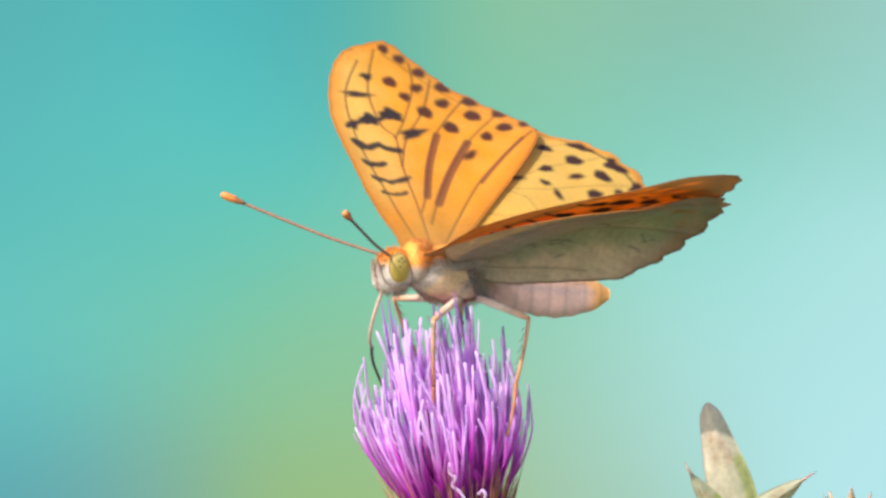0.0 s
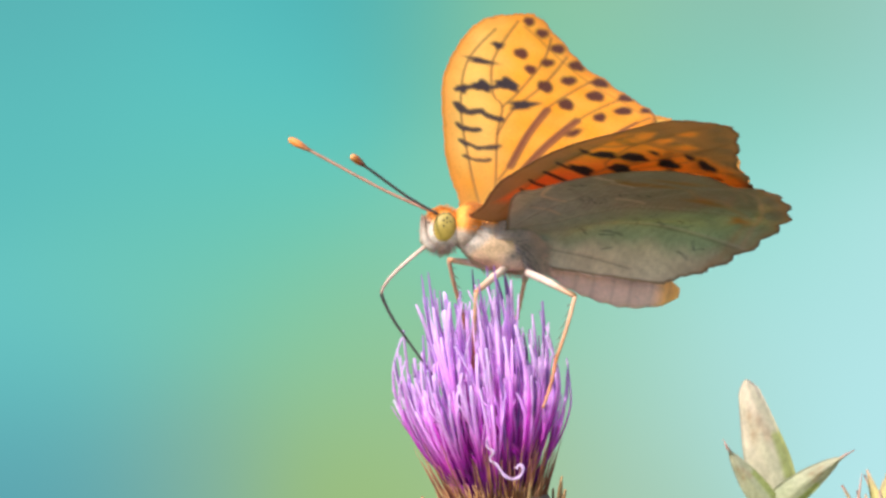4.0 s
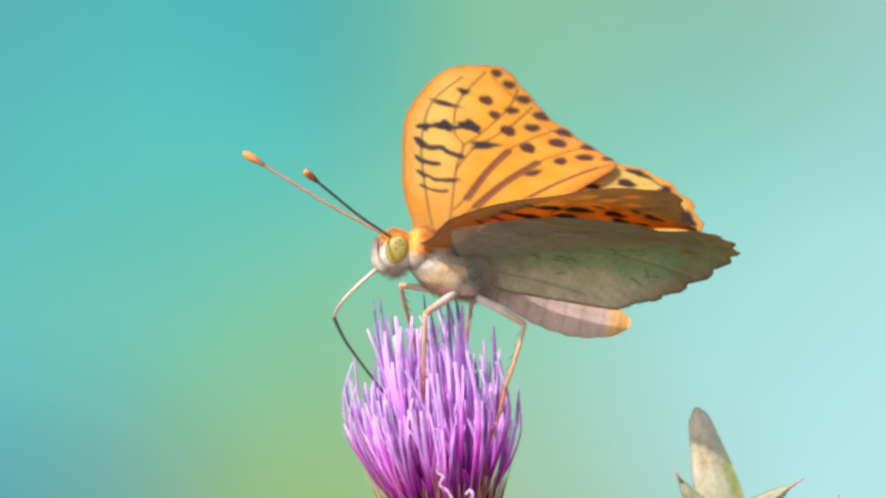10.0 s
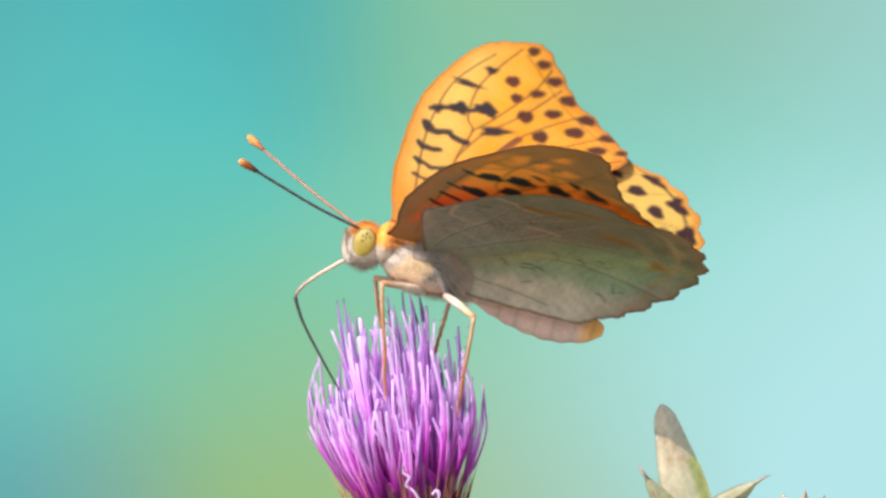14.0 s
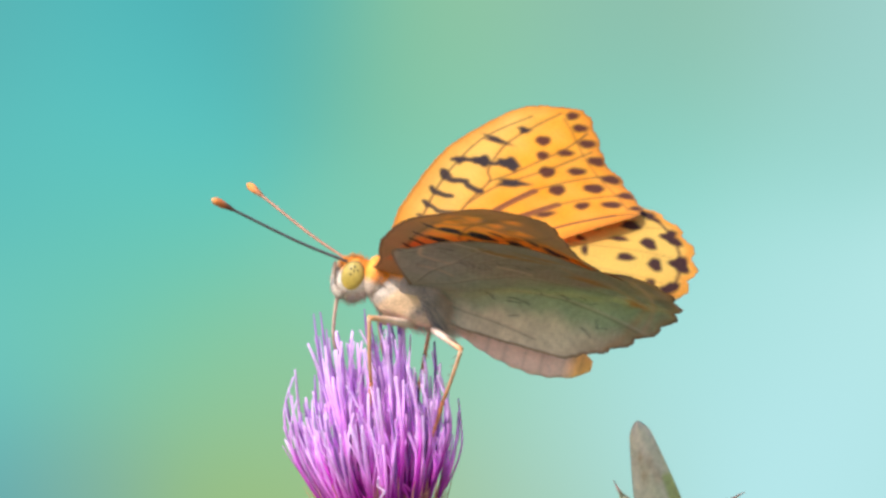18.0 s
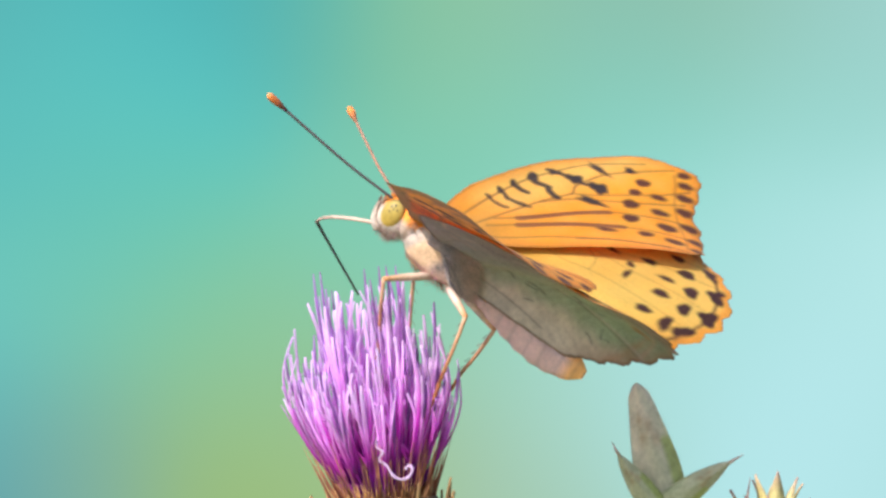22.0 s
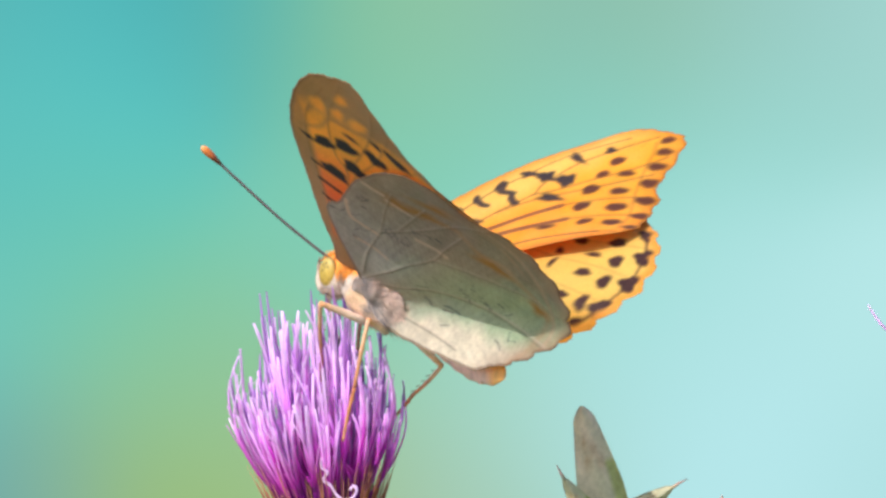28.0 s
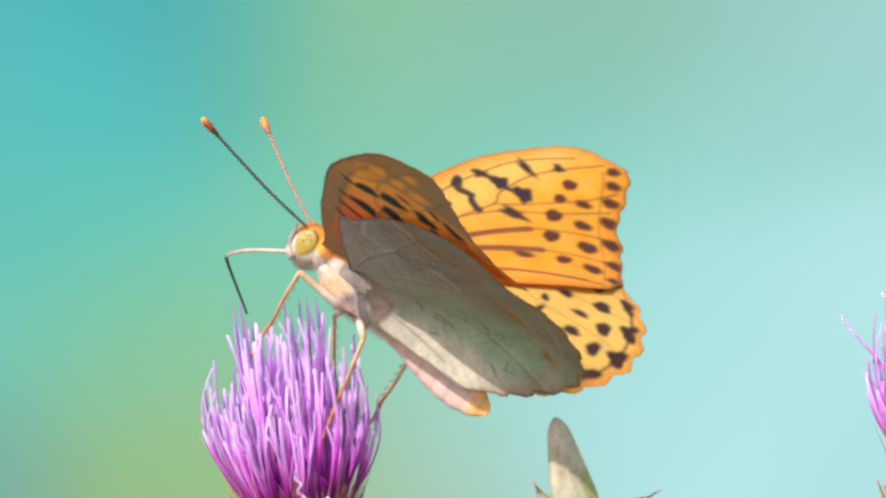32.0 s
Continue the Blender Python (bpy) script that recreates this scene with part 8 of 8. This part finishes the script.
    walk(moving["proboscis_lower"], [
        (0, pose(0.00800, -0.00314, -0.00774, -96.88, 37.96, -133.45)), (0.5, pose(0.00800, -0.00314, -0.00774, -96.88, 37.96, -133.45)),
        (1, pose(0.00800, -0.00314, -0.00774, -96.88, 37.96, -133.45)), (1.5, pose(0.00767, -0.00368, -0.00740, -96.92, 40.47, -129.19)),
        (2, pose(0.00735, -0.00418, -0.00700, -96.16, 43.00, -124.41)), (2.5, pose(0.00704, -0.00464, -0.00654, -94.48, 45.32, -119.19)),
        (3, pose(0.00706, -0.00448, -0.00668, -93.44, 44.79, -118.46)), (3.5, pose(0.01149, 0.00027, -0.00782, -171.67, 56.17, -169.03)),
        (4, pose(0.01241, 0.00030, -0.00730, 165.34, 46.88, -179.46)), (4.5, pose(0.01074, -0.00007, -0.00813, 171.96, 55.58, -178.05)),
        (6.5, pose(0.01048, -0.00167, -0.00800, -170.30, 56.30, -168.24)), (7, pose(0.01216, -0.00197, -0.00713, -179.21, 45.54, -173.37)),
        (7.5, pose(0.00996, -0.00124, -0.00823, -175.23, 56.67, -170.98)), (8, pose(0.00731, -0.00263, -0.00788, -83.36, 38.48, -110.98)),
        (8.5, pose(0.00734, -0.00242, -0.00797, -82.52, 37.85, -110.28)), (9, pose(0.00738, -0.00220, -0.00805, -81.72, 37.25, -109.60)),
        (9.5, pose(0.00741, -0.00199, -0.00812, -80.98, 36.67, -108.94)), (10, pose(0.01181, -0.00111, -0.00757, 172.40, 43.53, -176.17)),
        (10.5, pose(0.00749, -0.00156, -0.00825, -79.63, 35.61, -107.66)), (11, pose(0.00753, -0.00135, -0.00830, -79.03, 35.13, -107.06)),
        (11.5, pose(0.00756, -0.00114, -0.00834, -78.48, 34.69, -106.47)), (12, pose(0.00760, -0.00093, -0.00838, -77.96, 34.29, -105.89)),
        (12.5, pose(0.00764, -0.00073, -0.00841, -77.49, 33.93, -105.34)), (13, pose(0.00768, -0.00052, -0.00843, -77.06, 33.61, -104.80)),
        (13.5, pose(0.00765, -0.00092, -0.00839, -76.29, 33.34, -103.38)), (14, pose(0.01282, -0.00113, -0.00689, -179.87, 50.43, -173.60)),
        (14.5, pose(0.01055, -0.00119, -0.00809, -171.12, 61.08, -168.01)), (16.5, pose(0.00750, -0.00325, -0.00762, -72.66, 33.36, -95.10)),
        (17, pose(0.00738, -0.00309, -0.00768, -72.83, 33.29, -95.55)), (17.5, pose(0.00727, -0.00291, -0.00774, -73.01, 33.23, -96.01)),
        (18, pose(0.00715, -0.00274, -0.00780, -73.19, 33.19, -96.46)), (18.5, pose(0.00703, -0.00256, -0.00785, -73.38, 33.16, -96.92)),
        (19, pose(0.00692, -0.00238, -0.00789, -73.59, 33.16, -97.40)), (19.5, pose(0.00692, -0.00238, -0.00789, -73.59, 33.16, -97.40)),
        (20, pose(0.00692, -0.00238, -0.00789, -73.59, 33.16, -97.40)), (20.5, pose(0.01181, -0.00104, -0.00758, -74.68, 35.23, -97.72)),
        (21, pose(0.01281, -0.00089, -0.00695, -78.83, 33.83, -108.47)), (21.5, pose(0.01371, -0.00071, -0.00613, -82.05, 32.35, -118.43)),
        (22, pose(0.01442, -0.00052, -0.00519, -84.16, 30.95, -126.78)), (22.5, pose(0.01360, -0.00075, -0.00624, -84.40, 34.13, -119.98)),
        (23, pose(0.01249, -0.00097, -0.00717, -82.51, 37.92, -110.18)), (23.5, pose(0.01120, -0.00115, -0.00786, -77.88, 41.89, -97.66)),
        (24, pose(0.00991, -0.00126, -0.00824, -71.27, 45.18, -84.58)), (24.5, pose(0.01064, -0.00188, -0.00790, -68.53, 47.21, -79.39)),
        (25, pose(0.01133, -0.00245, -0.00742, -65.04, 49.27, -73.48)), (25.5, pose(0.01098, -0.00263, -0.00749, -62.99, 48.32, -70.78)),
        (27.5, pose(0.00950, -0.00330, -0.00759, -55.46, 44.11, -60.36)), (28, pose(0.00912, -0.00344, -0.00757, -53.90, 43.03, -58.09)),
        (28.5, pose(0.00966, -0.00356, -0.00741, -53.84, 43.33, -58.00)), (29, pose(0.01020, -0.00366, -0.00722, -53.86, 43.73, -58.01)),
        (29.5, pose(0.01073, -0.00374, -0.00698, -53.91, 44.21, -58.06)), (30, pose(0.01125, -0.00379, -0.00671, -53.95, 44.69, -58.10)),
        (30.5, pose(0.01173, -0.00381, -0.00640, -53.94, 45.15, -58.06)), (31, pose(0.01094, 0.00236, -0.00762, -61.76, 36.27, -71.53)),
        (31.5, pose(0.01245, 0.00216, -0.00686, -69.68, 35.12, -87.35)), (32, pose(0.01373, 0.00184, -0.00577, -75.59, 33.89, -101.14)),
    ])
    walk(moving["antenna_left"], [
        (0, pose(0.00820, 0.00060, 0.00160, 0.00, -15.15, 46.82)), (0.5, pose(0.00820, 0.00060, 0.00160, 0.00, -17.14, 46.80)),
        (1, pose(0.00820, 0.00060, 0.00160, 0.00, -18.01, 48.40)), (1.5, pose(0.00820, 0.00060, 0.00160, 0.00, -19.16, 47.61)),
        (2, pose(0.00820, 0.00060, 0.00160, 0.00, -22.13, 48.47)), (2.5, pose(0.00820, 0.00060, 0.00160, 0.00, -21.69, 48.12)),
        (3, pose(0.00820, 0.00060, 0.00160, 0.00, -17.47, 48.38)), (3.5, pose(0.00820, 0.00060, 0.00160, 0.00, -15.35, 45.21)),
        (4, pose(0.00820, 0.00060, 0.00160, 0.00, -15.00, 46.68)), (4.5, pose(0.00820, 0.00060, 0.00160, 0.00, -12.93, 44.44)),
        (6.5, pose(0.00820, 0.00060, 0.00160, 0.00, -12.10, 41.85)), (7, pose(0.00820, 0.00060, 0.00160, 0.00, -10.21, 41.61)),
        (7.5, pose(0.00820, 0.00060, 0.00160, 0.00, -10.27, 42.50)), (8, pose(0.00820, 0.00060, 0.00160, 0.00, -13.82, 47.61)),
        (8.5, pose(0.00820, 0.00060, 0.00160, 0.00, -15.87, 45.20)), (9, pose(0.00820, 0.00060, 0.00160, 0.00, -15.49, 46.78)),
        (9.5, pose(0.00820, 0.00060, 0.00160, 0.00, -14.07, 45.44)), (10, pose(0.00820, 0.00060, 0.00160, 0.00, -15.95, 45.66)),
        (10.5, pose(0.00820, 0.00060, 0.00160, 0.00, -15.04, 45.92)), (11, pose(0.00820, 0.00060, 0.00160, 0.00, -19.53, 51.18)),
        (11.5, pose(0.00820, 0.00060, 0.00160, 0.00, -21.81, 48.63)), (12, pose(0.00820, 0.00060, 0.00160, 0.00, -18.92, 50.07)),
        (12.5, pose(0.00820, 0.00060, 0.00160, 0.00, -15.10, 44.77)), (13, pose(0.00820, 0.00060, 0.00160, 0.00, -17.53, 46.49)),
        (13.5, pose(0.00820, 0.00060, 0.00160, 0.00, -16.14, 48.67)), (14, pose(0.00820, 0.00060, 0.00160, 0.00, -14.75, 41.28)),
        (14.5, pose(0.00820, 0.00060, 0.00160, 0.00, -13.13, 42.66)), (16.5, pose(0.00820, 0.00060, 0.00160, 0.00, -14.00, 41.48)),
        (17, pose(0.00820, 0.00060, 0.00160, 0.00, -13.57, 39.16)), (17.5, pose(0.00820, 0.00060, 0.00160, 0.00, -12.29, 40.34)),
        (18, pose(0.00820, 0.00060, 0.00160, 0.00, -11.23, 36.55)), (18.5, pose(0.00820, 0.00060, 0.00160, 0.00, -10.95, 35.84)),
        (19, pose(0.00820, 0.00060, 0.00160, 0.00, -11.80, 34.96)), (19.5, pose(0.00820, 0.00060, 0.00160, 0.00, -14.18, 38.96)),
        (20, pose(0.00820, 0.00060, 0.00160, 0.00, -11.76, 38.44)), (20.5, pose(0.00820, 0.00060, 0.00160, 0.00, -12.96, 38.12)),
        (21, pose(0.00820, 0.00060, 0.00160, 0.00, -12.66, 37.57)), (21.5, pose(0.00820, 0.00060, 0.00160, 0.00, -11.81, 36.51)),
        (22, pose(0.00820, 0.00060, 0.00160, 0.00, -11.92, 34.82)), (22.5, pose(0.00820, 0.00060, 0.00160, 0.00, -12.14, 36.05)),
        (23, pose(0.00820, 0.00060, 0.00160, 0.00, -12.58, 36.38)), (23.5, pose(0.00820, 0.00060, 0.00160, 0.00, -13.52, 36.98)),
        (24, pose(0.00820, 0.00060, 0.00160, 0.00, -19.65, 39.98)), (24.5, pose(0.00820, 0.00060, 0.00160, 0.00, -24.81, 42.27)),
        (25, pose(0.00820, 0.00060, 0.00160, 0.00, -27.59, 47.58)), (25.5, pose(0.00820, 0.00060, 0.00160, 0.00, -29.77, 47.67)),
        (27.5, pose(0.00820, 0.00060, 0.00160, 0.00, -34.11, 60.89)), (28, pose(0.00820, 0.00060, 0.00160, 0.00, -34.35, 55.83)),
        (28.5, pose(0.00820, 0.00060, 0.00160, 0.00, -36.15, 63.18)), (29, pose(0.00820, 0.00060, 0.00160, 0.00, -33.56, 64.16)),
        (29.5, pose(0.00820, 0.00060, 0.00160, 0.00, -35.18, 62.25)), (30, pose(0.00820, 0.00060, 0.00160, 0.00, -31.58, 61.93)),
        (30.5, pose(0.00820, 0.00060, 0.00160, 0.00, -26.04, 40.40)), (31, pose(0.00820, 0.00060, 0.00160, 0.00, -16.18, 39.96)),
        (31.5, pose(0.00820, 0.00060, 0.00160, 0.00, -19.93, 52.67)), (32, pose(0.00820, 0.00060, 0.00160, 0.00, -18.85, 47.74)),
    ])
    walk(moving["antenna_right"], [
        (0, pose(0.00820, -0.00060, 0.00160, 0.00, -19.30, -27.13)), (0.5, pose(0.00820, -0.00060, 0.00160, 0.00, -19.51, -24.16)),
        (1, pose(0.00820, -0.00060, 0.00160, 0.00, -21.75, -23.63)), (1.5, pose(0.00820, -0.00060, 0.00160, 0.00, -22.97, -24.39)),
        (2, pose(0.00820, -0.00060, 0.00160, 0.00, -24.56, -24.89)), (2.5, pose(0.00820, -0.00060, 0.00160, 0.00, -25.20, -23.83)),
        (3, pose(0.00820, -0.00060, 0.00160, 0.00, -21.97, -31.78)), (3.5, pose(0.00820, -0.00060, 0.00160, 0.00, -19.09, -25.30)),
        (4, pose(0.00820, -0.00060, 0.00160, 0.00, -15.70, -26.52)), (4.5, pose(0.00820, -0.00060, 0.00160, 0.00, -14.39, -23.32)),
        (6.5, pose(0.00820, -0.00060, 0.00160, 0.00, -15.57, -16.38)), (7, pose(0.00820, -0.00060, 0.00160, 0.00, -13.80, -20.63)),
        (7.5, pose(0.00820, -0.00060, 0.00160, 0.00, -13.77, -19.99)), (8, pose(0.00820, -0.00060, 0.00160, 0.00, -17.09, -25.44)),
        (8.5, pose(0.00820, -0.00060, 0.00160, 0.00, -17.94, -20.64)), (9, pose(0.00820, -0.00060, 0.00160, 0.00, -16.58, -26.69)),
        (9.5, pose(0.00820, -0.00060, 0.00160, 0.00, -14.58, -19.33)), (10, pose(0.00820, -0.00060, 0.00160, 0.00, -17.05, -24.10)),
        (10.5, pose(0.00820, -0.00060, 0.00160, 0.00, -17.62, -19.74)), (11, pose(0.00820, -0.00060, 0.00160, 0.00, -24.27, -24.67)),
        (11.5, pose(0.00820, -0.00060, 0.00160, 0.00, -25.10, -24.28)), (12, pose(0.00820, -0.00060, 0.00160, 0.00, -21.67, -22.20)),
        (12.5, pose(0.00820, -0.00060, 0.00160, 0.00, -16.80, -22.08)), (13, pose(0.00820, -0.00060, 0.00160, 0.00, -18.40, -24.60)),
        (13.5, pose(0.00820, -0.00060, 0.00160, 0.00, -20.38, -25.65)), (14, pose(0.00820, -0.00060, 0.00160, 0.00, -17.53, -33.58)),
        (14.5, pose(0.00820, -0.00060, 0.00160, 0.00, -14.86, -30.48)), (16.5, pose(0.00820, -0.00060, 0.00160, 0.00, -14.49, -31.81)),
        (17, pose(0.00820, -0.00060, 0.00160, 0.00, -13.02, -35.74)), (17.5, pose(0.00820, -0.00060, 0.00160, 0.00, -12.02, -32.66)),
        (18, pose(0.00820, -0.00060, 0.00160, 0.00, -12.66, -40.33)), (18.5, pose(0.00820, -0.00060, 0.00160, 0.00, -13.82, -37.91)),
        (19, pose(0.00820, -0.00060, 0.00160, 0.00, -12.28, -39.07)), (19.5, pose(0.00820, -0.00060, 0.00160, 0.00, -12.95, -34.42)),
        (20, pose(0.00820, -0.00060, 0.00160, 0.00, -11.51, -35.40)), (20.5, pose(0.00820, -0.00060, 0.00160, 0.00, -10.32, -42.51)),
        (21, pose(0.00820, -0.00060, 0.00160, 0.00, -8.32, -40.72)), (21.5, pose(0.00820, -0.00060, 0.00160, 0.00, -8.99, -39.88)),
        (22, pose(0.00820, -0.00060, 0.00160, 0.00, -8.32, -40.28)), (22.5, pose(0.00820, -0.00060, 0.00160, 0.00, -6.73, -38.35)),
        (23, pose(0.00820, -0.00060, 0.00160, 0.00, -5.98, -38.39)), (23.5, pose(0.00820, -0.00060, 0.00160, 0.00, -6.14, -37.33)),
        (24, pose(0.00820, -0.00060, 0.00160, 0.00, -6.33, -35.77)), (24.5, pose(0.00820, -0.00060, 0.00160, 0.00, -8.17, -34.14)),
        (25, pose(0.00820, -0.00060, 0.00160, 0.00, -8.42, -33.74)), (25.5, pose(0.00820, -0.00060, 0.00160, 0.00, -9.03, -34.16)),
        (27.5, pose(0.00820, -0.00060, 0.00160, 0.00, -10.72, -36.08)), (28, pose(0.00820, -0.00060, 0.00160, 0.00, -10.94, -36.68)),
        (28.5, pose(0.00820, -0.00060, 0.00160, 0.00, -11.31, -36.19)), (29, pose(0.00820, -0.00060, 0.00160, 0.00, -11.88, -35.65)),
        (29.5, pose(0.00820, -0.00060, 0.00160, 0.00, -12.06, -35.26)), (30, pose(0.00820, -0.00060, 0.00160, 0.00, -12.25, -34.92)),
        (30.5, pose(0.00820, -0.00060, 0.00160, 0.00, -7.71, -33.29)), (31, pose(0.00820, -0.00060, 0.00160, 0.00, -3.06, -32.44)),
        (31.5, pose(0.00820, -0.00060, 0.00160, 0.00, -5.05, -30.56)), (32, pose(0.00820, -0.00060, 0.00160, 0.00, -11.61, -30.23)),
    ])


motions()
